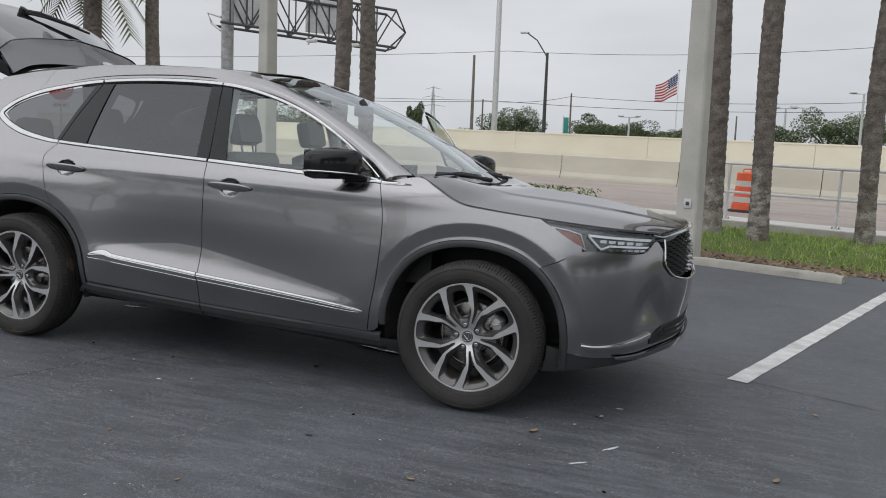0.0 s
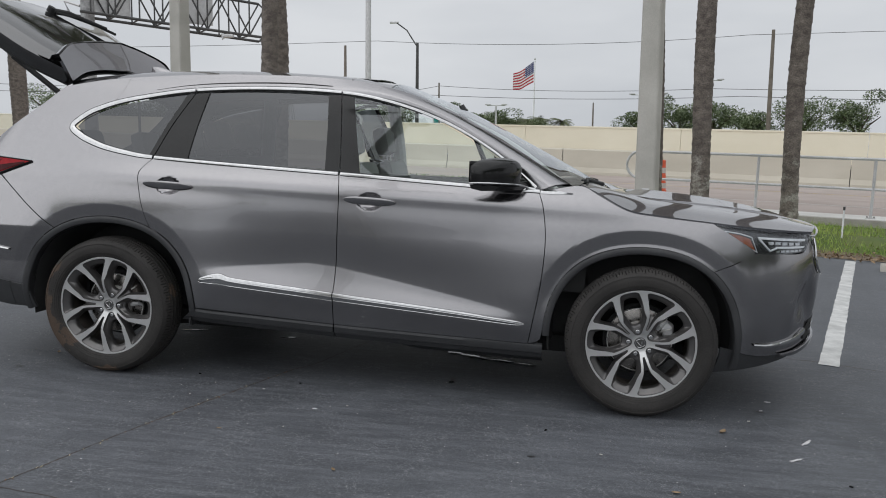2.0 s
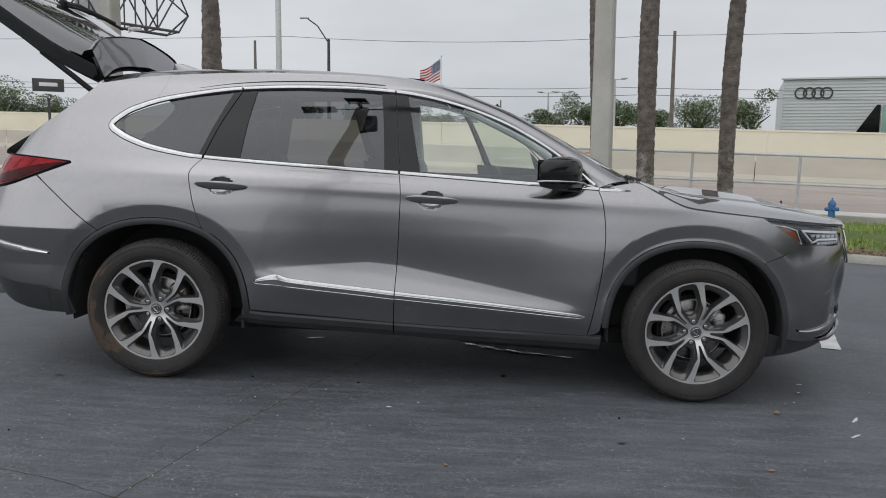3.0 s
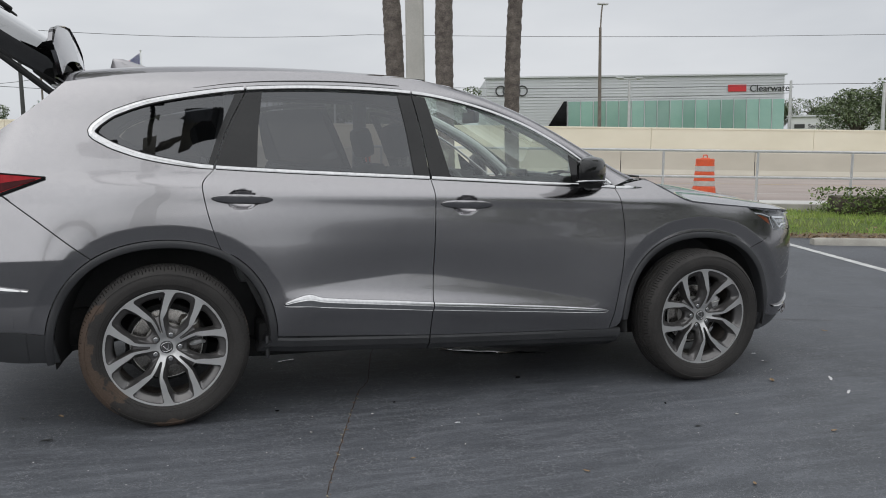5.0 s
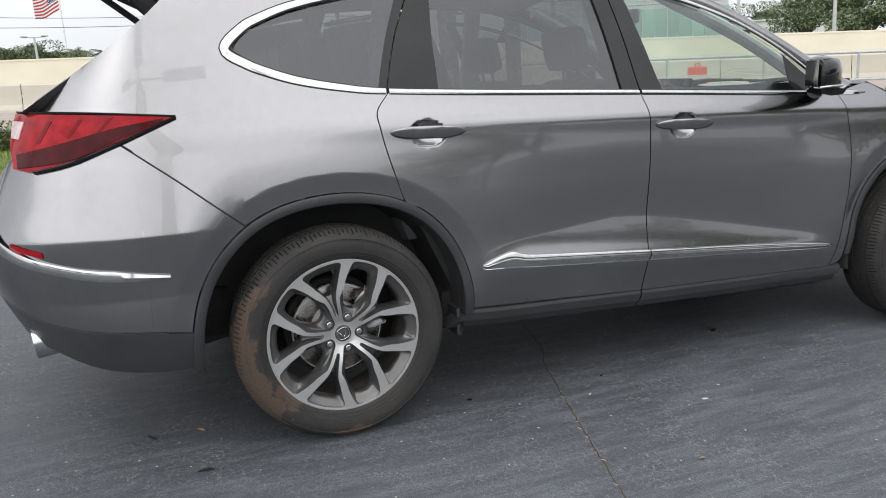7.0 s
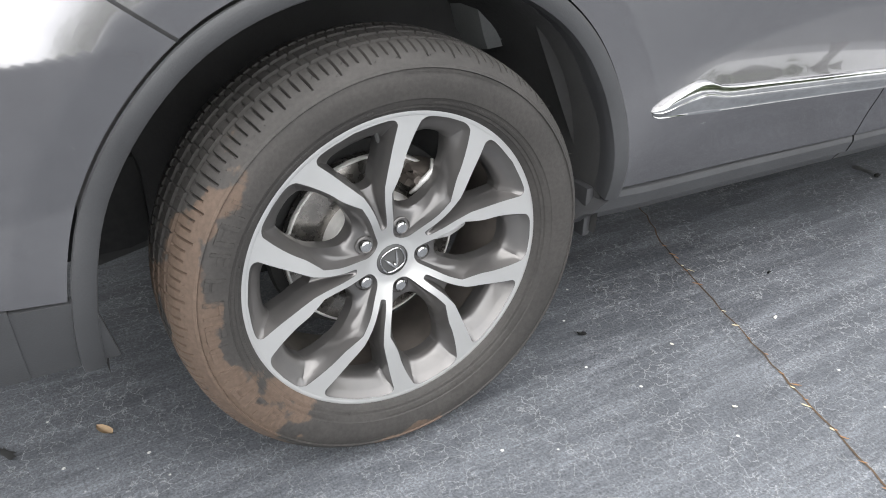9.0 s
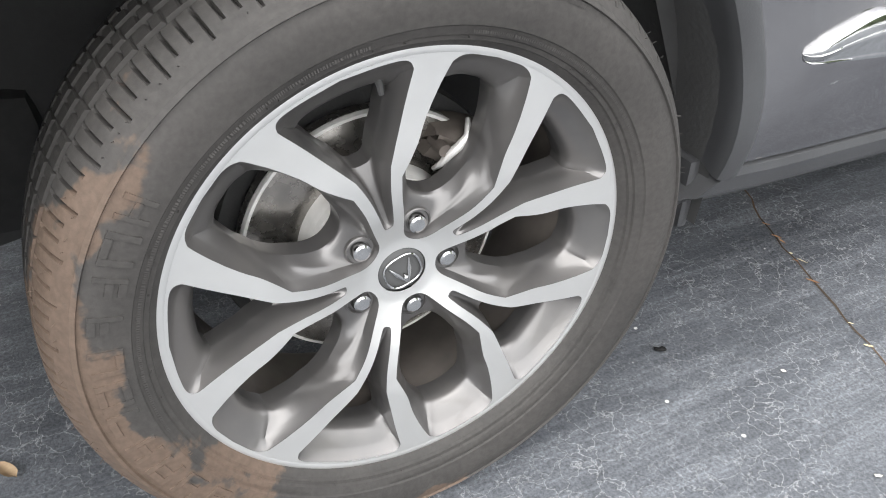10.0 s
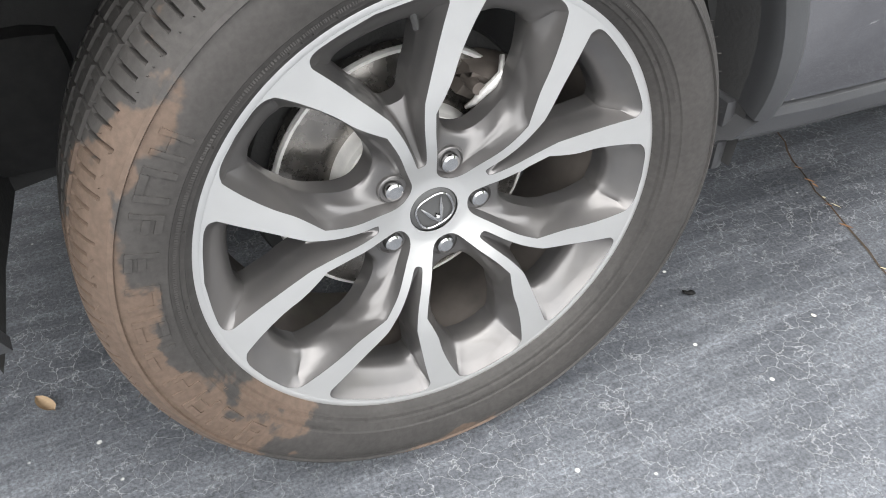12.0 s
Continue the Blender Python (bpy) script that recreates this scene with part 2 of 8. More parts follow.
def tyre_rubber():
    """Black rubber with dried brown mud in patches on the side wall."""
    m, n, l, out = nodes_of("muddy_tyre_rubber")
    where = place_of(n, l)
    mud = noise_of(n, l, where, 5.5, 6.0, 0.55)
    fine = noise_of(n, l, where, 140.0, 3.0)
    low = n.new("ShaderNodeSeparateXYZ")
    l.new(where, low.inputs[0])
    only = n.new("ShaderNodeMapRange")
    only.inputs[1].default_value, only.inputs[2].default_value, only.inputs[3].default_value, only.inputs[4].default_value = 0.5, 0.9, 0.0, -0.3
    l.new(low.outputs["X"], only.inputs[0])
    own = local_of(n, l, (1, 0, 1))
    away = n.new("ShaderNodeVectorMath")
    away.operation = "LENGTH"
    l.new(own, away.inputs[0])
    band = n.new("ShaderNodeMapRange")
    band.inputs[1].default_value, band.inputs[2].default_value, band.inputs[3].default_value, band.inputs[4].default_value = 0.315, 0.362, -0.035, 0.03
    aim = n.new("ShaderNodeVectorMath")
    aim.operation = "DOT_PRODUCT"
    aim.inputs[1].default_value = (-0.8, 0.0, -0.6)
    l.new(own, aim.inputs[0])
    reach = n.new("ShaderNodeMapRange")
    reach.inputs[1].default_value, reach.inputs[2].default_value, reach.inputs[3].default_value, reach.inputs[4].default_value = 0.05, 0.30, -0.12, 0.055
    l.new(aim.outputs["Value"], reach.inputs[0])
    first = n.new("ShaderNodeMath")
    l.new(mud, first.inputs[0])
    l.new(reach.outputs[0], first.inputs[1])
    add = n.new("ShaderNodeMath")
    l.new(first.outputs[0], add.inputs[0])
    l.new(only.outputs[0], add.inputs[1])
    l.new(away.outputs["Value"], band.inputs[0])
    more = n.new("ShaderNodeMath")
    l.new(add.outputs[0], more.inputs[0])
    l.new(band.outputs[0], more.inputs[1])
    amount = ramp_of(n, l, more.outputs[0], [(0.530, g(0)), (0.550, g(0.75))])
    col = mix_of(n, l, ramp_of(n, l, mud, [(0.3, g(0)), (0.7, g(1))]), (0.027, 0.0255, 0.0242), (0.045, 0.0418, 0.0393))
    col = mix_of(n, l, amount, col, (0.100, 0.068, 0.049))
    col = mix_of(n, l, 0.4, col, mix_of(n, l, 1.0, col, ramp_of(n, l, fine, [(0.3, g(0.6)), (0.7, g(1.4))]), "MULTIPLY"))
    b = n.new("ShaderNodeBsdfPrincipled")
    l.new(col, b.inputs["Base Color"])
    b.inputs["Roughness"].default_value = 0.7
    b.inputs["Specular IOR Level"].default_value = 0.3
    bp = n.new("ShaderNodeBump")
    bp.inputs["Strength"].default_value, bp.inputs["Distance"].default_value = 0.35, 0.0015
    l.new(fine, bp.inputs["Height"])
    l.new(bp.outputs[0], b.inputs["Normal"])
    l.new(b.outputs[0], out.inputs[0])
    return m


PAINT = car_paint()
ASPHALT = asphalt()
TYRE = tyre_rubber()
CHROME = surface("bright_chrome", g(0.50), g(0.56), rough=(0.08, 0.13), metal=1.0)
STUD = surface("dark_chrome", g(0.22), g(0.28), rough=(0.15, 0.22), metal=1.0)
BLACK_GLOSS = surface("gloss_black_trim", g(0.010), g(0.015), rough=(0.06, 0.09), coat=0.0, spec=0.35)
CLADDING = surface("dark_grey_cladding", (0.034, 0.0345, 0.0365), (0.047, 0.048, 0.0505), rough=(0.36, 0.46), bump=0.1, fine=400.0)
LINER = surface("black_felt_liner", g(0.026), g(0.042), rough=(0.8, 0.95), bump=0.3, fine=120.0)
UNDER = surface("underbody_black", g(0.010), g(0.018), rough=(0.7, 0.9))
CABIN = surface("graphite_leather", (0.13, 0.135, 0.135), (0.17, 0.175, 0.175), rough=(0.45, 0.6), bump=0.15, fine=300.0)
CABIN_DARK = surface("black_cabin_plastic", g(0.022), g(0.032), rough=(0.5, 0.65))
HEADLINER = surface("pale_headliner", g(0.60), g(0.66), rough=(0.85, 0.95))
CLEAR_PANE = pane("clear_green_pane", (0.87, 0.945, 0.90))
DARK_PANE = pane("privacy_tinted_pane", (0.125, 0.128, 0.133), 0.085)
LAMP_PANE = pane("headlamp_cover", (0.93, 0.95, 0.97), 0.05)
REAR_GLASS = surface("dark_rear_window", g(0.012), g(0.018), rough=(0.03, 0.05), coat=1.0, spec=0.8)
RED_LENS = surface("red_tail_lens", (0.36, 0.012, 0.018), (0.19, 0.006, 0.010), scale=22, rough=(0.06, 0.12), coat=0.0, spec=0.14)
RED_DARK = surface("dark_red_lens", (0.075, 0.004, 0.006), (0.030, 0.002, 0.003), scale=14, rough=(0.06, 0.12), coat=0.0, spec=0.14)
RED_MID = surface("deep_red_lens", (0.17, 0.006, 0.010), (0.11, 0.004, 0.007), scale=14, rough=(0.06, 0.12), spec=0.14)
PINK_LENS = surface("pale_pink_lens", (0.55, 0.40, 0.40), (0.68, 0.55, 0.55), scale=30, rough=(0.1, 0.2))
CLEAR_LENS = surface("clear_white_lens", g(0.70), g(0.84), scale=30, rough=(0.05, 0.15), coat=1.0)
LAMP_BODY = surface("smoked_lamp_housing", g(0.06), g(0.16), scale=26, rough=(0.16, 0.26), metal=0.8)
AMBER = surface("amber_reflector", (0.30, 0.070, 0.018), (0.22, 0.05, 0.014), scale=30, rough=(0.1, 0.2), coat=1.0)
ALLOY = surface("machined_alloy", (0.58, 0.578, 0.568), (0.63, 0.628, 0.618), scale=9, rough=(0.36, 0.40), metal=0.82, fine=60.0, grain=0.02)
ALLOY_GREY = surface("grey_painted_alloy", (0.108, 0.105, 0.105), (0.145, 0.138, 0.133), scale=9, rough=(0.31, 0.38), metal=0.6, coat=0.35, grain=0.06)
STEEL = surface("brushed_brake_steel", (0.60, 0.59, 0.57), (0.70, 0.69, 0.665), scale=20, rough=(0.30, 0.40), metal=0.35)
BARREL = surface("dusty_rim_barrel", (0.075, 0.066, 0.060), (0.14, 0.122, 0.108), scale=14, rough=(0.5, 0.65), metal=0.3)
DISC = surface("dark_friction_iron", (0.19, 0.18, 0.17), (0.28, 0.265, 0.245), scale=20, rough=(0.22, 0.32), metal=0.9)
RUSTY = surface("dusty_brake_iron", (0.10, 0.085, 0.075), (0.20, 0.175, 0.155), scale=18, rough=(0.5, 0.7), metal=0.5)
CONCRETE = surface("weathered_concrete", (0.40, 0.385, 0.345), (0.52, 0.50, 0.455), scale=1.7, rough=(0.8, 0.95), bump=0.5, fine=70.0)
KERB = surface("stained_kerb_concrete", (0.30, 0.285, 0.25), (0.44, 0.42, 0.375), scale=2.6, rough=(0.8, 0.95), bump=0.6, fine=60.0)
WALL_LOW = surface("grey_retaining_concrete", (0.52, 0.485, 0.405), (0.61, 0.572, 0.485), scale=0.35, rough=(0.8, 0.95), bump=0.1, fine=30.0, stretch=(1, 1, 2.5), grain=0.06)
WALL_HIGH = surface("cream_painted_concrete", (0.74, 0.69, 0.54), (0.82, 0.77, 0.62), scale=0.3, rough=(0.75, 0.9), bump=0.08, fine=30.0, stretch=(1, 1, 2.0), grain=0.05)
ROADWAY = surface("brown_worn_roadway", (0.30, 0.25, 0.222), (0.38, 0.322, 0.29), scale=0.5, rough=(0.75, 0.9), bump=0.3, fine=40.0)
WALKWAY = surface("pale_walkway", (0.52, 0.51, 0.48), (0.64, 0.63, 0.60), scale=1.2, rough=(0.8, 0.95), bump=0.3, fine=60.0)
WHITE_LINE = surface("worn_white_marking", (0.42, 0.42, 0.41), (0.66, 0.66, 0.64), scale=7.0, rough=(0.6, 0.8), bump=0.4, fine=90.0)
YELLOW_LINE = surface("worn_yellow_marking", (0.52, 0.36, 0.10), (0.60, 0.44, 0.16), scale=5.0, rough=(0.6, 0.8))
SOIL = surface("dry_leafy_soil", (0.105, 0.080, 0.052), (0.19, 0.145, 0.095), scale=4.0, rough=(0.9, 1.0), bump=0.8, fine=45.0)
TURF = surface("grass_turf", (0.070, 0.115, 0.022), (0.125, 0.145, 0.045), scale=2.2, rough=(0.85, 1.0), bump=0.9, fine=60.0)
BLADE = surface("grass_blades", (0.18, 0.31, 0.05), (0.36, 0.42, 0.11), scale=2.4, rough=(0.55, 0.75))
DEAD_LEAF = surface("fallen_leaves", (0.17, 0.105, 0.052), (0.33, 0.24, 0.15), scale=30.0, rough=(0.7, 0.9))
HEDGE_LEAF = surface("hedge_leaves", (0.075, 0.130, 0.028), (0.180, 0.235, 0.062), scale=9.0, rough=(0.5, 0.7))
TREE_LEAF = surface("oak_leaves", (0.085, 0.120, 0.058), (0.165, 0.200, 0.100), scale=0.9, rough=(0.6, 0.8), fine=5.0)
FROND = surface("palm_fronds", (0.060, 0.085, 0.030), (0.130, 0.140, 0.060), scale=3.0, rough=(0.5, 0.7))
BARK = palm_bark()
OAK_BARK = surface("oak_bark", (0.060, 0.048, 0.038), (0.12, 0.10, 0.08), scale=4.0, rough=(0.9, 1.0))
JOINT_DIRT = surface("rust_brown_dirt", (0.16, 0.085, 0.045), (0.24, 0.14, 0.075), scale=30.0, rough=(0.9, 1.0))
STRAW = surface("dry_straw", (0.38, 0.33, 0.20), (0.48, 0.43, 0.28), scale=30.0, rough=(0.8, 0.95))
GALV = surface("galvanised_steel", g(0.50), g(0.60), scale=5.0, rough=(0.42, 0.58), metal=0.4)
GALV_PATCHY = surface("patchy_galvanised_steel", g(0.20), g(0.40), scale=3.6, rough=(0.45, 0.6), metal=0.3, fine=14.0, grain=0.5)
DARK_STEEL = surface("dark_painted_steel", g(0.055), g(0.085), scale=3.0, rough=(0.5, 0.7), metal=0.3)
WOOD_POLE = surface("weathered_timber", (0.14, 0.12, 0.10), (0.22, 0.19, 0.165), scale=2.0, rough=(0.85, 0.95))
WIRE = surface("black_cable", g(0.06), g(0.09), rough=(0.6, 0.7))
ORANGE = surface("scuffed_orange_plastic", (0.75, 0.115, 0.035), (0.62, 0.090, 0.035), scale=9.0, rough=(0.45, 0.6), vary=0.1)
REFLECT = surface("dirty_reflective_band", (0.50, 0.46, 0.42), (0.60, 0.57, 0.53), scale=12.0, rough=(0.35, 0.5))
SCRAP = surface("black_scrap", g(0.004), g(0.008), rough=(0.6, 0.8), spec=0.2)
RUBBER = surface("black_rubber", g(0.02), g(0.03), rough=(0.7, 0.85))
METAL_CLAD = surface("silver_cladding", (0.55, 0.56, 0.57), (0.60, 0.61, 0.62), scale=0.2, rough=(0.35, 0.5), metal=0.4)
GREEN_GLASS = surface("green_curtain_glass", (0.20, 0.36, 0.30), (0.30, 0.47, 0.40), scale=0.22, rough=(0.08, 0.14), coat=0.6, vary=0.18)
WHITE_WALL = surface("white_render", (0.60, 0.60, 0.59), (0.68, 0.68, 0.67), scale=0.4, rough=(0.8, 0.9))
RED_PAINT = surface("red_letters", (0.60, 0.03, 0.035), (0.52, 0.025, 0.03), rough=(0.4, 0.5))
DARK_PAINT = surface("black_letters", g(0.03), g(0.045), rough=(0.4, 0.5))
FLAG_RED = surface("flag_red_cloth", (0.50, 0.035, 0.055), (0.42, 0.03, 0.045), rough=(0.8, 0.9))
FLAG_WHITE = surface("flag_white_cloth", g(0.72), g(0.78), rough=(0.8, 0.9))
FLAG_BLUE = surface("flag_blue_cloth", (0.030, 0.038, 0.16), (0.024, 0.030, 0.13), rough=(0.8, 0.9))
TEAL = surface("teal_sign_paint", (0.015, 0.22, 0.20), (0.018, 0.26, 0.23), rough=(0.4, 0.5))
BLUE_PAINT = surface("chipped_blue_paint", (0.045, 0.15, 0.36), (0.07, 0.20, 0.42), scale=20, rough=(0.45, 0.6))
CRACK = surface("dirt_filled_crack", (0.030, 0.025, 0.020), (0.10, 0.060, 0.032), scale=5.0, rough=(0.9, 1.0), fine=80.0)
STAIN = surface("dark_oil_stain", g(0.016), g(0.026), scale=20.0, rough=(0.35, 0.55))
PUDDLE = surface("thin_water_film", g(0.012), g(0.02), scale=25.0, rough=(0.015, 0.03), spec=0.6)
SPILL = surface("dried_white_paint_spill", g(0.50), g(0.62), scale=25.0, rough=(0.5, 0.7))


# ---- mesh helpers ----
def mesh_of(name, bm, material, smooth=True):
    me = bpy.data.meshes.new(name)
    bm.to_mesh(me)
    bm.free()
    me.materials.append(material)
    if smooth:
        for p in me.polygons:
            p.use_smooth = True
    return me


def sharpen(me, degrees=35):
    me.set_sharp_from_angle(angle=radians(degrees))
    return me


def part(name, bm, material, parent=None, label="", at=None, smooth=True, crisp=35):
    """Links a bmesh as one mesh object under a thing or a part."""
    me = mesh_of(name, bm, material, smooth)
    if smooth and crisp:
        sharpen(me, crisp)
    ob = new(name, me)
    ob.parent = parent
    if at is not None:
        ob.matrix_basis = at
    return tagged(ob, label)


def thing(name, label, category, at=None, group="", kind=""):
    ob = new(name)
    ob.empty_display_size = 0.1
    if at is not None:
        ob.matrix_basis = at
    return tagged(ob, label, category, group, kind)


def box(sx, sy, sz, at=(0, 0, 0), bevel=0.0, bm=None, m=None):
    """A box of that size, centred, with rounded edges."""
    made = bm or bmesh.new()
    tmp = bmesh.new()
    bmesh.ops.create_cube(tmp, size=1.0, matrix=Matrix.Diagonal((sx, sy, sz, 1)))
    if bevel:
        bmesh.ops.bevel(tmp, geom=tmp.edges[:], offset=bevel, segments=2, affect="EDGES", profile=0.6)
    bmesh.ops.transform(tmp, matrix=(m or Matrix()) @ Matrix.Translation(at) if m else Matrix.Translation(at), verts=tmp.verts)
    return join(made, tmp)


def join(made, tmp):
    me = bpy.data.meshes.new("tmp")
    tmp.to_mesh(me)
    tmp.free()
    made.from_mesh(me)
    bpy.data.meshes.remove(me)
    return made


def tube(points, radius, sides=8, bm=None, caps=True):
    """A round bar along points; radius is a number or one for each point."""
    made = bm or bmesh.new()
    pts = [Vector(p) for p in points]
    rings, up = [], Vector((0, 0, 1))
    for i, p in enumerate(pts):
        way = (pts[min(i + 1, len(pts) - 1)] - pts[max(i - 1, 0)]).normalized()
        side = way.cross(up)
        if side.length < 1e-3:
            side = way.cross(Vector((0, 1, 0)))
        side.normalize()
        over = side.cross(way)
        r = radius[i] if isinstance(radius, (list, tuple)) else radius
        rings.append([made.verts.new(p + r * (math.cos(a) * side + math.sin(a) * over)) for a in (2 * math.pi * k / sides for k in range(sides))])
    for a, b in zip(rings, rings[1:]):
        for k in range(sides):
            made.faces.new((a[k], a[(k + 1) % sides], b[(k + 1) % sides], b[k]))
    if caps:
        made.faces.new(rings[0][::-1])
        made.faces.new(rings[-1])
    return made


def grid_mesh(rows, bm=None, closed=False):
    """Faces over a grid of points."""
    made = bm or bmesh.new()
    vs = [[made.verts.new(p) for p in r] for r in rows]
    for a, b in zip(vs, vs[1:]):
        n = len(a)
        for k in range(n if closed else n - 1):
            made.faces.new((a[k], a[(k + 1) % n], b[(k + 1) % n], b[k]))
    return made


def lathe(profile, n=96, bm=None, axis="y", arc=None):
    """Turns a profile of (radius, depth) round the y axis."""
    made = bm or bmesh.new()
    span = arc or (0, 2 * math.pi)
    full = arc is None
    rows = []
    for r, d in profile:
        rows.append([Vector((r * math.cos(a), d, r * math.sin(a))) for a in (span[0] + (span[1] - span[0]) * k / n for k in range(n if full else n + 1))])
    return grid_mesh(rows, made, closed=full)


def leaf_cloud(bm, centre, radii, count, size, rng, flat=0.0, hollow=0.45):
    """Many small leaf clumps in an uneven crown."""
    lumps = [(Vector((rng.gauss(0, .45), rng.gauss(0, .45), rng.gauss(0, .38))), rng.uniform(.35, .65)) for _ in range(11)]
    for _ in range(count):
        c, r = rng.choice(lumps)
        way = Vector((rng.gauss(0, 1), rng.gauss(0, 1), rng.gauss(0, 1))).normalized()
        p = c + way * r * (hollow + (1 - hollow) * rng.random() ** 0.5)
        p = Vector((p.x * radii[0], p.y * radii[1], p.z * radii[2])) + Vector(centre)
        turn = Euler((rng.uniform(-1, 1) * (1 - flat), rng.uniform(-1, 1) * (1 - flat), rng.uniform(0, 6.3))).to_matrix()
        s = size * rng.uniform(0.6, 1.4)
        q = [p + turn @ Vector(k) for k in ((-s, 0, 0), (0, -.5 * s, .1 * s), (s, 0, 0), (0, .5 * s, .1 * s))]
        bm.faces.new([bm.verts.new(v) for v in q])
    return bm


# ---- ground, row by row from the pavement to the road ----
def spread(a, b, near, step):
    """Ticks from a to b, close together near the middle."""
    out, v = [0.0], 0.0
    while v < max(abs(a), abs(b)):
        v += step * (1 + max(0.0, v - near) * 0.35)
        out.append(v)
    return sorted({x for x in out + [-x for x in out] if a <= x <= b} | {a, b})


ticks = spread(-900, 900, 14, 2.0)
ground_rows = [[Vector((x, y, (SLOPE @ Vector((max(-60, min(90, x)), max(-40, min(60, y)), 0))).z)) for x in ticks] for y in ticks]
part("ground", grid_mesh(ground_rows), ASPHALT, None, crisp=0)
tagged(bpy.data.objects["ground"], "old dark sealed asphalt with hairline cracks", "asphalt", kind="structure")


def bank(v):
    """The verge's height over the pavement: a short bank, then nearly level."""
    f = min(1.0, max(0.0, (v - 9.45) / 0.95))
    return 0.004 + 0.19 * f * f * (3 - 2 * f) + 0.008 * max(0.0, v - 9.45)


def strip(name, v0, v1, z0, z1, material, label, category, u0=-60.0, u1=90.0, nu=40, nv=3, bump=0.0, banked=False):
    rng = random.Random(name)
    rows = []
    for j in range(nv + 1):
        f = j / nv
        rows.append([row(u0 + (u1 - u0) * i / nu, v0 + (v1 - v0) * f, (bank(v0 + (v1 - v0) * f) if banked else z0 + (z1 - z0) * f) + (rng.uniform(-bump, bump) if 0 < j < nv else 0)) for i in range(nu + 1)])
    ob = part(name, grid_mesh(rows), material, None, crisp=0)
    return tagged(ob, label, category, kind="structure")


strip("grass_verge", 9.45, 12.45, 0.004, 0.17, TURF, "grass verge with leaf litter beside the asphalt", "grass", nu=220, nv=16, bump=0.02, banked=True)
strip("soil_edge", 9.15, 9.70, 0.006, 0.045, SOIL, "strip of bare soil and dead leaves along the grass", "soil", nu=300, nv=4, bump=0.012)
strip("far_ground", 42.3, 300, 1.0, 2.2, TURF, "rough grass beyond the highway wall", "grass", u0=-300, u1=300, nu=20, nv=8)

# the low kerb wall under the railing, in cast lengths
for k in range(24):
    u = -26 + 3.0 * k
    ob = part("kerb_wall", box(2.985, 0.22, 0.42, (0, 0, 0.21 - 0.08), 0.012), KERB, None, at=row_pose(u, 12.58))
    tagged(ob, "low weathered concrete kerb wall length", "kerb", kind="structure")
strip("walkway", 12.69, 13.95, 0.335, 0.335, WALKWAY, "pale concrete walkway behind the railing", "walkway")
strip("frontage_road", 13.95, 33.0, 0.30, 0.30, ROADWAY, "brown worn asphalt frontage road", "road", nu=60, nv=10)
for v, w, mat, lab in ((14.35, 0.12, WHITE_LINE, "white edge line on the road"), (17.6, 0.10, WHITE_LINE, "white lane line on the road"), (24.5, 0.12, YELLOW_LINE, "yellow line on the road")):
    ob = strip("road_line", v, v + w, 0.305, 0.305, mat, lab, "road marking", nv=1)

# retaining wall, upper carriageway and the far parapet
for k in range(26):
    u = -66 + 6.0 * k
    bm = grid_mesh([[Vector((x, y, z)) for y, z in ((0.0, 0.26), (-0.09, 0.30), (-0.09, 0.42), (-0.02, 0.62), (0.0, 1.40), (0.04, 1.46), (0.34, 1.46), (0.36, 1.0))] for x in (-2.985, 2.985)])
    bmesh.ops.holes_fill(bm, edges=bm.edges[:])
    ob = part("retaining_wall_panel", bm, WALL_LOW, None, at=row_pose(u, 33.0), smooth=False)
    tagged(ob, "stained grey concrete retaining wall panel", "wall", kind="structure")
strip("highway", 33.36, 42.0, 1.10, 1.15, ROADWAY, "raised highway carriageway", "road", nu=60, nv=4)
for k in range(20):
    u = -82 + 9.0 * k
    bm = box(8.985, 0.30, 1.66, (0, 0, 1.92), 0.02)
    bm = box(8.985, 0.36, 0.10, (0, 0, 2.72), 0.02, bm)
    ob = part("highway_parapet", bm, WALL_HIGH, None, at=row_pose(u, 42.0), smooth=False)
    tagged(ob, "cream concrete highway parapet panel", "wall", kind="structure")


# ---- parking markings, wheel stops, cracks ----
def stripe(u, v0, v1):
    rng = random.Random(int(u * 10) + 500)
    n, rows = 60, []
    for i in range(n + 1):
        v = v0 + (v1 - v0) * i / n
        rows.append([row(u - 0.062 + rng.uniform(-.004, .004), v, 0.004), row(u, v, 0.005), row(u + 0.062 + rng.uniform(-.004, .004), v, 0.004)])
    ob = part("parking_line", grid_mesh(rows), WHITE_LINE, None, crisp=0)
    return tagged(ob, "worn white parking bay line on asphalt", "parking line", kind="structure")


for k in range(-5, 5):
    stripe(3.56 + 2.74 * k, 2.63, 8.95)


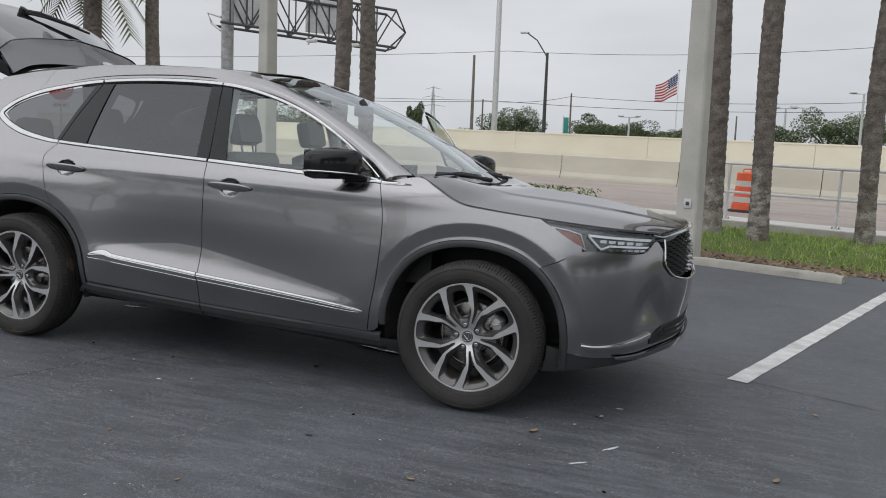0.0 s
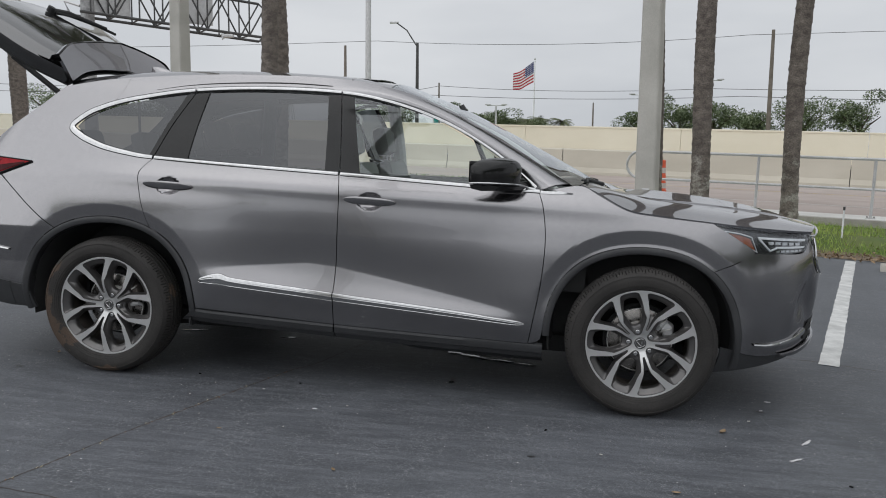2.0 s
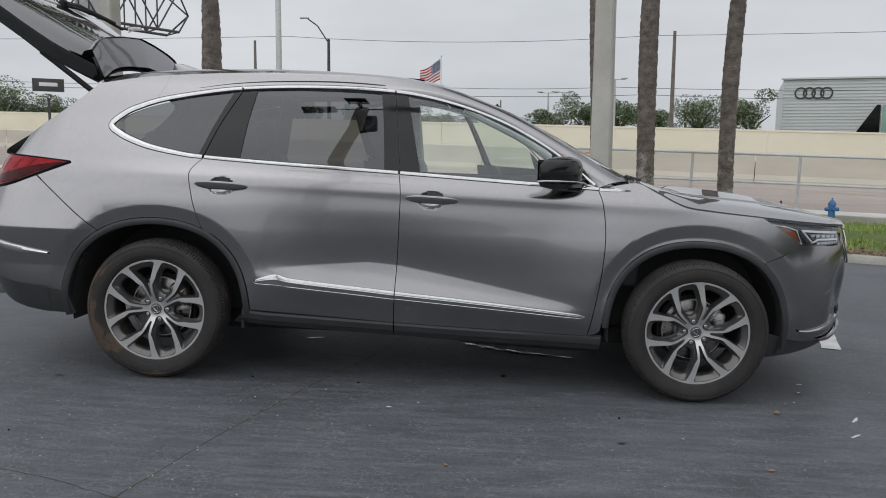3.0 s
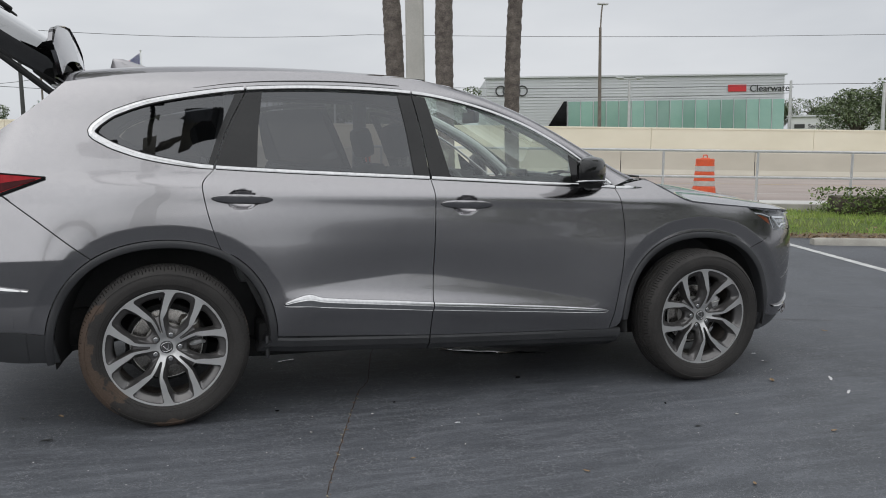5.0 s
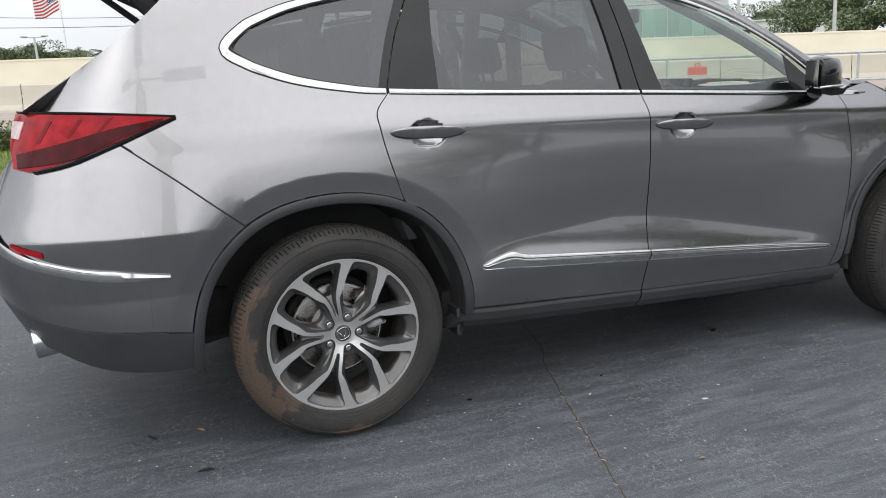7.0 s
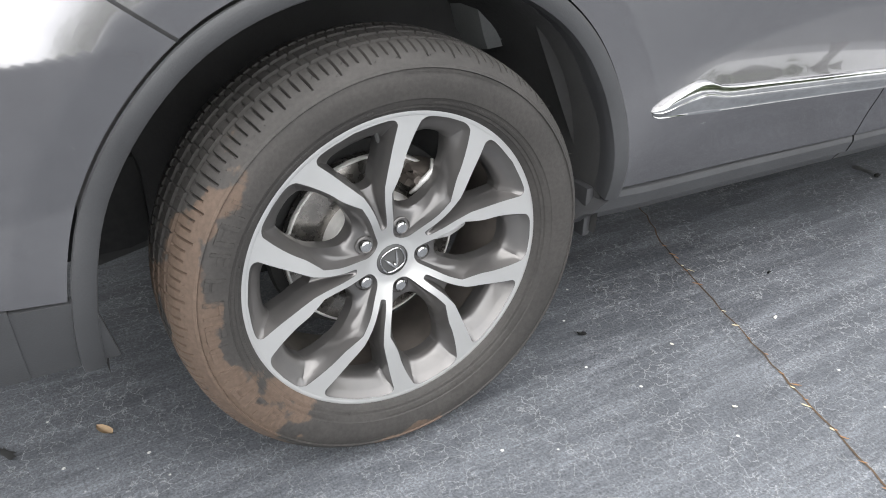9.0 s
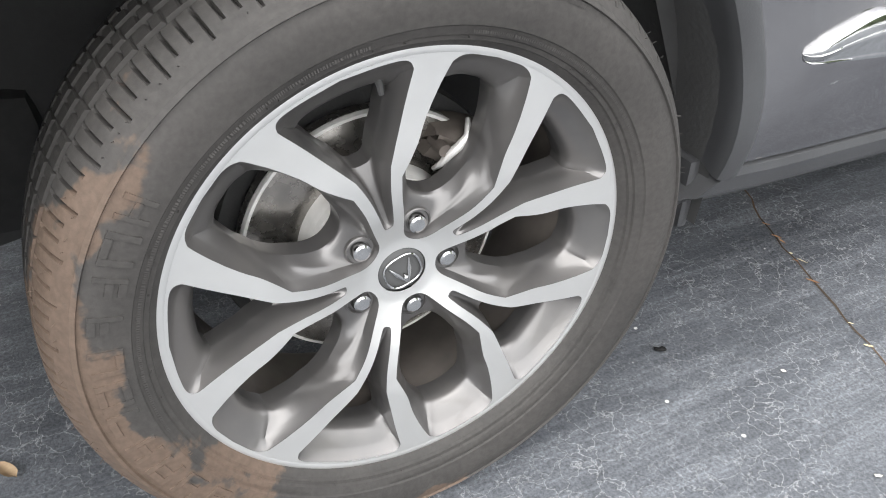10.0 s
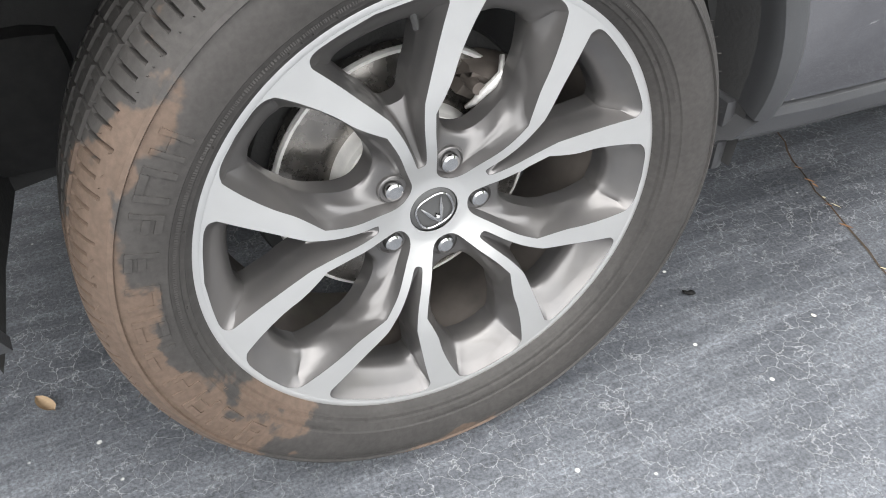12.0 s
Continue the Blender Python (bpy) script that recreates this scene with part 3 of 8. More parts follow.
def wheel_stop(at):
    t = thing("wheel_stop", "weathered precast concrete wheel stop at the bay's end", "wheel stop", at, group="wheel stops of the bays")
    prof = [(-0.085, 0.0), (-0.075, 0.075), (-0.055, 0.10), (0.055, 0.10), (0.075, 0.075), (0.085, 0.0)]
    rng = random.Random(4)
    bm = bmesh.new()
    xs = [-0.92 + 1.84 * i / 14 for i in range(15)]
    rows = [[Vector((x, y + rng.uniform(-.002, .002), z - (0.012 if i in (0, 14) and z > .05 else 0) + (rng.uniform(-.003, .002) if z > 0 else 0))) for y, z in prof] for i, x in enumerate(xs)]
    grid_mesh(rows, bm)
    bm.faces.new([v for v in bm.verts[:6]])
    bm.faces.new([v for v in bm.verts[-6:]][::-1])
    bmesh.ops.recalc_face_normals(bm, faces=bm.faces[:])
    part("block", bm, KERB, t)
    for x in (-0.6, 0.6):
        pin = bmesh.new()
        bmesh.ops.create_cone(pin, cap_ends=True, segments=10, radius1=0.014, radius2=0.012, depth=0.02, matrix=Matrix.Translation((x, 0, 0.105)))
        part("pin", pin, RUSTY, t)
    return t


first_stop = wheel_stop(row_pose(3.56 - 1.48, 8.2, 0.0, 1.0))
for k, turn in ((-4, 2), (-3, -1.5), (-2, 1), (-1, -2), (1, 0.5), (2, -1), (3, 1.5)):
    copy_thing(first_stop, row_pose(3.56 - 1.48 + 2.74 * k, 8.2, 0.0, turn))


def ribbon(name, pts, width, z, material, label, category, seed=1, ragged=0.35):
    """A thin irregular line lying on the pavement."""
    rng = random.Random(seed)
    dense = []
    for a, b in zip(pts, pts[1:]):
        a, b = Vector(a), Vector(b)
        n = max(2, int((b - a).length / 0.035))
        dense += [a.lerp(b, i / n) + Vector((rng.uniform(-1, 1), rng.uniform(-1, 1))) * 0.004 for i in range(n)]
    rows = []
    for i, p in enumerate(dense):
        way = (dense[min(i + 1, len(dense) - 1)] - dense[max(0, i - 1)]).normalized()
        side = Vector((-way.y, way.x)) * width * rng.uniform(1 - ragged, 1 + ragged)
        rows.append([SLOPE @ Vector((*(p - side), z)), SLOPE @ Vector((*(p + side), z))])
    ob = part(name, grid_mesh(rows), material, None, crisp=0)
    return tagged(ob, label, category, kind="structure")


def blob(name, cx, cy, sx, sy, turn, material, label, category, seed, z=0.004):
    rng = random.Random(seed)
    bm = bmesh.new()
    n = 26
    jag = [rng.uniform(0.55, 1.1) for _ in range(n)]
    m = SLOPE @ pose(cx, cy, z, 0, 0, turn)
    mid = bm.verts.new(m @ Vector((0, 0, 0.001)))
    ring = [bm.verts.new(m @ Vector((sx * jag[i] * math.cos(6.2832 * i / n), sy * jag[i] * math.sin(6.2832 * i / n), 0))) for i in range(n)]
    for i in range(n):
        bm.faces.new((mid, ring[i], ring[(i + 1) % n]))
    ob = part(name, bm, material, None, crisp=0)
    return tagged(ob, label, category, kind="structure")


for pts, w, seed in (
        ([(1.5, 1.9), (1.22, 1.1), (1.05, 0.45), (0.97, 0.31), (0.79, -0.25), (0.60, -0.87), (0.455, -1.45), (0.335, -2.1), (0.19, -2.9), (0.02, -4.1)], 0.0019, 1),
        ([(-1.6, -0.9), (-0.8, -1.12), (-0.1, -1.30), (0.16, -1.38), (0.44, -1.50), (0.84, -1.55), (1.08, -1.64), (1.7, -1.9)], 0.0016, 2),
        ([(2.6, 1.9), (3.64, 1.55), (4.13, 1.46), (4.99, 1.14)], 0.0026, 3),
        ([(5.09, 1.79), (5.84, 1.47), (6.9, 1.1)], 0.0026, 4)):
    ribbon("crack", pts, w, 0.0012, CRACK, "narrow dirt-filled crack in the asphalt", "crack", seed)
rng = random.Random(77)
for k in range(44):
    f = rng.random()
    x, y = 0.97 - 0.60 * f + rng.gauss(0, 0.006), 0.31 - 2.10 * f + 0.35 * f * (1 - f)
    blob("joint_dirt", x, y, rng.uniform(0.004, 0.014), rng.uniform(0.0015, 0.0032), -70 + rng.uniform(-25, 25), rng.choice((JOINT_DIRT, JOINT_DIRT, STRAW)), "small rust-brown dirt or straw in a joint", "dirt", 200 + k, 0.003)
for n, (x, y, sx, sy, turn) in enumerate(((1.70, 1.04, 0.05, 0.025, -25), (1.82, 0.97, 0.10, 0.032, -30), (1.97, 0.895, 0.11, 0.040, -22), (2.13, 0.85, 0.11, 0.030, -14), (2.28, 0.81, 0.08, 0.018, -10), (0.67, 1.03, 0.06, 0.014, 20), (0.0, 1.05, 0.09, 0.016, 15))):
    blob("puddle", x, y, sx, sy, turn, PUDDLE, "small shallow puddle on the asphalt", "puddle", 20 + n)
for n, (x, y, sx, sy) in enumerate(((-0.51, -0.065, 0.03, 0.014), (-0.82, -0.19, 0.045, 0.02), (-0.72, -0.27, 0.02, 0.012), (1.90, 0.36, 0.045, 0.02), (-0.66, 0.285, 0.03, 0.012), (3.54, 0.22, 0.03, 0.015), (2.4, -0.7, 0.02, 0.01), (3.1, -1.2, 0.03, 0.012))):
    blob("oil_spot", x, y, sx, sy, 31 * n, STAIN, "small dark oil spot on the asphalt", "stain", 40 + n)
for n, (x, y, sx, sy, turn) in enumerate(((3.62, 0.415, 0.025, 0.012, 10), (3.55, 0.245, 0.014, 0.009, 50), (3.55, -0.45, 0.05, 0.009, 40), (3.66, -0.2, 0.06, 0.010, 55), (1.31, -0.34, 0.016, 0.010, 0))):
    blob("pale_scuff", x, y, sx, sy, turn, SPILL, "small pale scuff on the asphalt", "stain", 60 + n)

# ---- railing on the kerb ----
def railing():
    t = thing("railing", "galvanised two-rail pipe railing beside the walkway", "railing", row_pose(0, 13.1, 0.335))
    us = [-0.1 + 1.93 * k for k in range(0, 16)]
    for i, u in enumerate(us):
        post = part("post", tube([(u, 0, 0.0), (u, 0, 1.03)], 0.026, 10), GALV, t)
        part("base_plate", box(0.16, 0.13, 0.014, (u, 0, 0.007), 0.002), GALV, post)
        for dx in (-0.055, 0.055):
            bolt = bmesh.new()
            bmesh.ops.create_cone(bolt, cap_ends=True, segments=6, radius1=0.013, radius2=0.011, depth=0.03, matrix=Matrix.Translation((u + dx, 0, 0.026)))
            part("bolt", bolt, RUSTY, post)
    loop = [(us[0] - 0.28 - 0.26 * math.sin(a), 0, 0.775 + 0.265 * math.cos(a)) for a in (math.pi * k / 10 for k in range(11))]
    part("top_rail", tube([(us[-1], 0, 1.04), (us[0], 0, 1.04)] + loop, 0.028, 10), GALV, t)
    part("middle_rail", tube([(us[-1], 0, 0.51), (us[0] - 0.28, 0, 0.51)], 0.026, 10), GALV, t)


railing()


def drum(at):
    t = thing("traffic_drum", "orange and white traffic drum on a black rubber base", "traffic drum", at, group="traffic drums on the road")
    part("body", lathe_z([(0.0, 0.92), (0.10, 0.92), (0.12, 0.90), (0.205, 0.90), (0.225, 0.88), (0.225, 0.74), (0.232, 0.735), (0.232, 0.56), (0.24, 0.55), (0.245, 0.38), (0.255, 0.37), (0.26, 0.20), (0.275, 0.19), (0.29, 0.05)]), ORANGE, t)
    for z0, z1, r in ((0.585, 0.715, 0.2345), (0.225, 0.35, 0.2595)):
        part("reflective_band", lathe_z([(r + .001, z0), (r + .001, z1)]), REFLECT, t, "dirty white reflective band")
    part("base", lathe_z([(0.0, 0.06), (0.30, 0.06), (0.36, 0.045), (0.38, 0.0)]), RUBBER, t)
    part("handle", tube([(-0.09, 0, 0.90), (-0.09, 0, 0.965), (-0.06, 0, 0.985), (0.06, 0, 0.985), (0.09, 0, 0.965), (0.09, 0, 0.90)], 0.014), ORANGE, t)
    return t


def lathe_z(profile, n=28):
    bm = bmesh.new()
    return grid_mesh([[Vector((r * math.cos(6.28319 * k / n), r * math.sin(6.28319 * k / n), z)) for k in range(n)] for r, z in profile], bm, closed=True)


def row_of(x, y):
    """Along and across the row, from a place on the plan."""
    return x * UX + y * UY, -x * UY + y * UX


u, v = row_of(4.45, 16.1)
first_drum = drum(row_pose(u, v, 0.30))
u, v = row_of(12.5, 13.3)
copy_thing(first_drum, row_pose(u, v, 0.30, 40))


# ---- palms and posts ----
def palm(x, y, z, height, radius, lean, seed, crown=True):
    t = thing("palm_tree", "tall palm with a rough grey-brown trunk in the verge", "palm tree", pose(x, y, z), group="palms along the road")
    rng = random.Random(seed)
    n, sides, rows = 260, 24, []
    for i in range(n + 1):
        f = i / n
        h = height * f ** 1.15
        r = radius * (1 + 0.32 * math.exp(-h / 0.35) + 0.10 * math.exp(-((h - 3.2) / 1.4) ** 2) - 0.16 * f)
        r *= 1 + rng.uniform(-.012, .012) + 0.012 * math.sin(h * 2.3 + seed)
        cx, cy = lean[0] * h + 0.06 * math.sin(h * 0.7 + seed), lean[1] * h
        line = []
        for k in range(sides):
            # staggered scars of old leaf bases
            q = r * (1 + 0.045 * ((k // 3 + i // 3) % 2) + 0.03 * (i % 3 == 0) + rng.uniform(-.03, .05))
            line.append(Vector((cx + q * math.cos(6.2832 * k / sides), cy + q * math.sin(6.2832 * k / sides), h - 0.15)))
        rows.append(line)
    part("trunk", grid_mesh(rows, closed=True), BARK, t, crisp=60)
    top = Vector((lean[0] * height, lean[1] * height, height - 0.2))
    if crown:
        for k in range(26):
            a, up = k * 2.4, rng.uniform(-0.5, 1.0)
            bm, pts = bmesh.new(), []
            for s in range(9):
                d = s / 8 * 2.3
                pts.append(top + Vector((math.cos(a) * d * math.cos(up * .7), math.sin(a) * d * math.cos(up * .7), d * math.sin(up * .7) - 0.28 * d * d * (1.1 - .5 * up))))
            tube(pts, [0.03 - 0.003 * s for s in range(9)], 4, bm)
            for p, q in zip(pts[1:], pts[2:]):
                for f in (0.0, 0.33, 0.66):
                    c, side = p.lerp(q, f), Vector((-math.sin(a), math.cos(a), -0.35))
                    for sg in (-1, 1):
                        tip = c + Vector((side.x * sg, side.y * sg, side.z)) * 0.55 + (q - p) * 0.9
                        bm.faces.new([bm.verts.new(c), bm.verts.new(c + (q - p) * 0.22), bm.verts.new(tip)])
            part("frond", bm, FROND, t, crisp=0)
        boots = bmesh.new()
        for k in range(60):
            a, h = k * 2.399, rng.uniform(-0.9, 0.05)
            c = top + Vector((math.cos(a) * radius * 1.0, math.sin(a) * radius * 1.0, h))
            tube([c, c + Vector((math.cos(a) * 0.13, math.sin(a) * 0.13, 0.20))], [0.045, 0.02], 5, boots)
        part("leaf_base_cluster", boots, BARK, t, "cut stubs of old fronds")
    return t


palm(3.80, 10.2, 0.16, 11.5, 0.145, (0.005, 0.0), 1)
palm(4.50, 9.57, 0.145, 11.0, 0.138, (0.028, 0.0), 2)
palm(6.165, 10.46, 0.12, 11.0, 0.130, (0.025, 0.0), 3)
palm(12.3, 6.75, -0.08, 11.0, 0.19, (0.01, 0.0), 4)
palm(-3.23, 10.76, 0.28, 11.0, 0.140, (0.0, 0.0), 5)
palm(-4.35, 14.3, 0.48, 11.5, 0.175, (0.0, 0.0), 6)
palm(-17.3, 22.7, 0.7, 9.6, 0.26, (0.0, 0.0), 7)
palm(-18.9, 21.3, 0.7, 7.4, 0.34, (0.0, 0.0), 8)


def square_post(x, y, z, height, width, lean):
    t = thing("concrete_lamp_post", "square tapered concrete lamp post in the verge", "lamp post", pose(x, y, z, 0, lean, ROW_TURN), group="concrete posts")
    w0, w1 = width / 2, width / 2 * 0.72
    bm = bmesh.new()
    c = 0.022
    rows = []
    for zz, w in ((-0.2, w0), (height, w1)):
        rows.append([Vector((sx * w - (c * sx if e else 0), sy * w - (0 if e else c * sy), zz)) for sx, sy, e in ((-1, -1, 1), (1, -1, 1), (1, -1, 0), (1, 1, 0), (1, 1, 1), (-1, 1, 1), (-1, 1, 0), (-1, -1, 0))])
    grid_mesh(rows, bm, closed=True)
    part("shaft", bm, CONCRETE, t, smooth=False)
    cover = part("access_cover", box(0.11, 0.012, 0.13, (0.02, -w0 - 0.004, 0.62), 0.004), GALV, t)
    part("cover_screw", box(0.05, 0.01, 0.05, (0.02, -w0 - 0.013, 0.62), 0.004), DARK_STEEL, cover)
    part("lamp_arm", tube([(0, 0, height - .1), (0.5, 0, height + .15), (1.2, 0, height + .2)], 0.04), GALV, t)
    part("lamp_head", box(0.55, 0.24, 0.12, (1.4, 0, height + .2), 0.03), GALV, t)


square_post(3.593, 8.10, 0.10, 9.2, 0.30, 0.0)
square_post(-5.49, 11.76, 0.32, 9.2, 0.33, 0.0)


def quad_post(x, y, z, height, width):
    t = thing("concrete_lamp_post", "tall square concrete lamp post with four lamp heads", "lamp post", pose(x, y, z, 0, 0, 4), group="concrete posts")
    w0, w1 = width / 2, width / 2 * 0.72
    bm = bmesh.new()
    grid_mesh([[Vector((sx * w, sy * w, zz)) for sx, sy in ((-1, -1), (1, -1), (1, 1), (-1, 1))] for zz, w in ((-0.3, w0), (height, w1))], bm, closed=True)
    bmesh.ops.holes_fill(bm, edges=[e for e in bm.edges if e.is_boundary])
    part("shaft", bm, CONCRETE, t, smooth=False)
    for k in range(4):
        c, d = math.cos(k * math.pi / 2), math.sin(k * math.pi / 2)
        arm_ = part("arm", tube([(0.08 * c, 0.08 * d, height - 0.12), (0.62 * c, 0.62 * d, height - 0.10)], 0.04), DARK_STEEL, t)
        part("lamp_head", box(0.66, 0.40, 0.14, (0, 0, 0), 0.03), DARK_STEEL, arm_, at=pose(0.85 * c, 0.85 * d, height - 0.08, 0, 0, 90 * k))


quad_post(-0.1, -6.0, 0.0, 10.2, 0.30)


def pole(name, label, x, y, z0, z1, r, material, heads=0, arm=None, category="lamp post"):
    t = thing(name, label, category, pose(x, y, z0 - 1.2))
    h = z1 - z0 + 1.2
    part("shaft", tube([(0, 0, 0), (0, 0, h * .5), (0, 0, h)], [r, r * .85, r * .65], 12), material, t)
    if heads:
        part("crossbar", tube([(-0.9, 0, h), (0.9, 0, h)], 0.04), material, t)
        for s in range(heads):
            x0 = -0.8 + 1.6 * s / max(1, heads - 1)
            part("lamp_head", box(0.55, 0.3, 0.12, (x0, 0, h + 0.08), 0.03), GALV, t)
    if arm:
        part("arm", tube([(0, 0, h - 0.3), (arm[0] * .5, arm[1] * .5, h + arm[2] * .62), (arm[0], arm[1], h + arm[2])], 0.05), material, t)
        part("lamp_head", box(0.7, 0.28, 0.12, (arm[0] * 1.1, arm[1] * 1.1, h + arm[2]), 0.04), GALV, t)
    return t


pole("highway_mast", "tall grey steel lighting mast beside the highway", -12.98, 56.2, 2.2, 26.0, 0.24, GALV)
pole("street_lamp", "dark street lamp with one long curved arm", -9.9, 59.6, 3.0, 9.9, 0.16, DARK_STEEL, arm=(-1.7, 0, 1.6))
pole("utility_pole", "weathered wooden utility pole", -14.5, 55.3, 3.0, 9.2, 0.14, WOOD_POLE, category="utility pole")
pole("utility_pole", "weathered wooden utility pole", 15.8, 56.1, 3.0, 10.1, 0.17, WOOD_POLE, category="utility pole")
pole("utility_pole", "thin wooden utility pole far off", -19.0, 73, 4, 7.4, 0.11, WOOD_POLE, category="utility pole")
pole("utility_pole", "thin wooden utility pole far off", -10.7, 74.8, 4, 8.2, 0.11, WOOD_POLE, category="utility pole")
pole("utility_pole", "thin wooden utility pole far off", 4.5, 96.2, 4, 7.7, 0.12, WOOD_POLE, category="utility pole")
pole("utility_pole", "grey utility pole beside the showroom", 49.3, 52.7, 2.4, 6.6, 0.16, GALV, category="utility pole")
pole("utility_pole", "grey utility pole before the trees", 43.4, 37.5, 2.0, 5.1, 0.14, GALV, category="utility pole")
pole("street_lamp", "slim grey street lamp before the showroom", 26.7, 44.3, 2.2, 9.0, 0.13, WOOD_POLE, arm=(0.15, 0, 1.5))
for x, y, z, h in ((-5.2, 75.7, 3.8, 6.1), (9.95, 76.0, 3.8, 7.2), (-18.3, 83.4, 4.2, 6.3), (8.5, 75.5, 3.8, 7.1), (31.9, 49.3, 2.8, 6.2), (13.9, 69.7, 3.5, 7.9)):
    pole("car_park_lamp", "twin-headed car park lamp far off", x, y, z, h, 0.12, GALV, heads=2)


def cable(points, r, sag):
    bm = bmesh.new()
    for a, b in zip(points, points[1:]):
        a, b = Vector(a), Vector(b)
        tube([a.lerp(b, i / 16) - Vector((0, 0, sag * 4 * (i / 16) * (1 - i / 16))) for i in range(17)], r, 5, bm)
    ob = part("overhead_cable", bm, WIRE, None, crisp=0)
    return tagged(ob, "thin black overhead cable", "cable")


cable([(-70, 62, 8.0), (-19.0, 73, 7.3), (-10.7, 74.8, 7.9), (13.9, 69.7, 7.2), (49.3, 52.7, 6.3), (95, 25, 6.5)], 0.022, 0.35)
cable([(-70, 60, 7.0), (-14.5, 65.5, 6.6), (15.8, 66.1, 6.3), (49.3, 52.9, 5.6)], 0.022, 0.4)
cable([(-80, 63, 11.0), (-14.5, 65.3, 10.9), (15.8, 64.1, 10.9), (90, 50, 12.0)], 0.02, 0.5)


# ---- trees beyond the highway ----
def oak(x, y, z, width, height, seed, count=5200, leaf=0.105, label="dark green broadleaf tree beyond the highway", group="trees beyond the highway"):
    rng = random.Random(seed)
    t = thing("oak_tree", label, "tree", pose(x, y, z - 1.5), group=group)
    part("trunk", tube([(0, 0, 0), (0.1, 0, height * .3), (0.0, 0.1, height * .62)], [0.32, 0.24, 0.12], 8), OAK_BARK, t)
    for k in range(5):
        a = k * 1.25 + seed
        part("limb", tube([(0, 0, height * .28), (math.cos(a) * width * .18, math.sin(a) * width * .18, height * .55), (math.cos(a) * width * .36, math.sin(a) * width * .36, height * .72)], [0.14, 0.09, 0.04], 6), OAK_BARK, t)
    bm = leaf_cloud(bmesh.new(), (0, 0, height * .66), (width * .52, width * .52, height * .40), count, leaf, rng)
    part("crown", bm, TREE_LEAF, t, crisp=0)
    return t


for i, (x, y, z, w, h) in enumerate(((-20.5, 82.8, 4.0, 5.0, 4.0), (-17.2, 83.7, 4.0, 4.6, 4.2), (-12.0, 90, 4.2, 4.5, 3.4), (-8.9, 90.3, 4.2, 5.0, 3.8), (-5.6, 90.6, 4.2, 4.6, 3.5),
                                     (9.0, 76.0, 3.4, 4.5, 3.6), (12.2, 75.8, 3.4, 4.6, 4.4), (15.2, 75.4, 3.4, 5.2, 4.6), (19.0, 79, 3.6, 5.0, 3.9), (23.5, 77.8, 3.6, 6.0, 4.9), (28.2, 76.5, 3.6, 5.0, 4.3),
                                     (-44, 73.2, 4.2, 6.0, 4.6), (-40.6, 75, 4.2, 5.0, 3.4), (-48.5, 70, 4.2, 6.0, 5.0), (-9.0, 116.7, 5.0, 5.5, 3.3), (-28.5, 80.1, 4.6, 1.6, 4.4))):
    oak(x, y, z, w, h, 20 + i)
for i, (x, y, z, w, h) in enumerate(((49.6, 45.8, 2.2, 5.5, 4.7), (52.2, 43.3, 2.2, 6.0, 5.6), (54.5, 40.2, 2.2, 6.5, 5.6), (57.0, 36.5, 2.0, 6.5, 5.4), (48.6, 39.4, 2.2, 4.5, 3.4), (51.2, 36.6, 2.0, 4.5, 3.6), (63.0, 71.5, 3.8, 6.0, 3.9), (67.0, 68.0, 3.8, 6.0, 3.6))):
    oak(x, y, z, w, h, 60 + i, 7000)
for i, (x, y) in enumerate(((-6.0, 115.8), (-4.4, 116.1), (-2.6, 116.0), (-4.0, 117.0), (0.5, 117))):
    palm(x, y, 4.0, 2.3 + 0.2 * (i % 3), 0.18, (0, 0), 80 + i)


# unseen trees added behind the paved area for the paintwork to mirror
for i, (x, y) in enumerate(((-50, -37), (-41, -41), (-31, -43), (-22, -44))):
    oak(x, y, 1.4 - 0.026 * x, 9.5, 7.5 + 0.8 * (i * 7 % 4), 120 + i, 900, 0.55, "unseen broad green tree added for paint reflections", "trees behind the parking area")
# unseen row added to darken what the doors and front bumper mirror
for i, (x, y, h) in enumerate(((18, -29, 8.5), (22.5, -26, 9.5), (26.5, -22.5, 10.5), (30, -18.5, 11.5), (32.5, -14, 10.5), (34.5, -9, 9.5))):
    oak(x, y, 1.4 - 0.026 * x, 10.0, h, 140 + i, 1500, 0.55, "unseen broad green tree added for paint reflections", "trees behind the parking area")


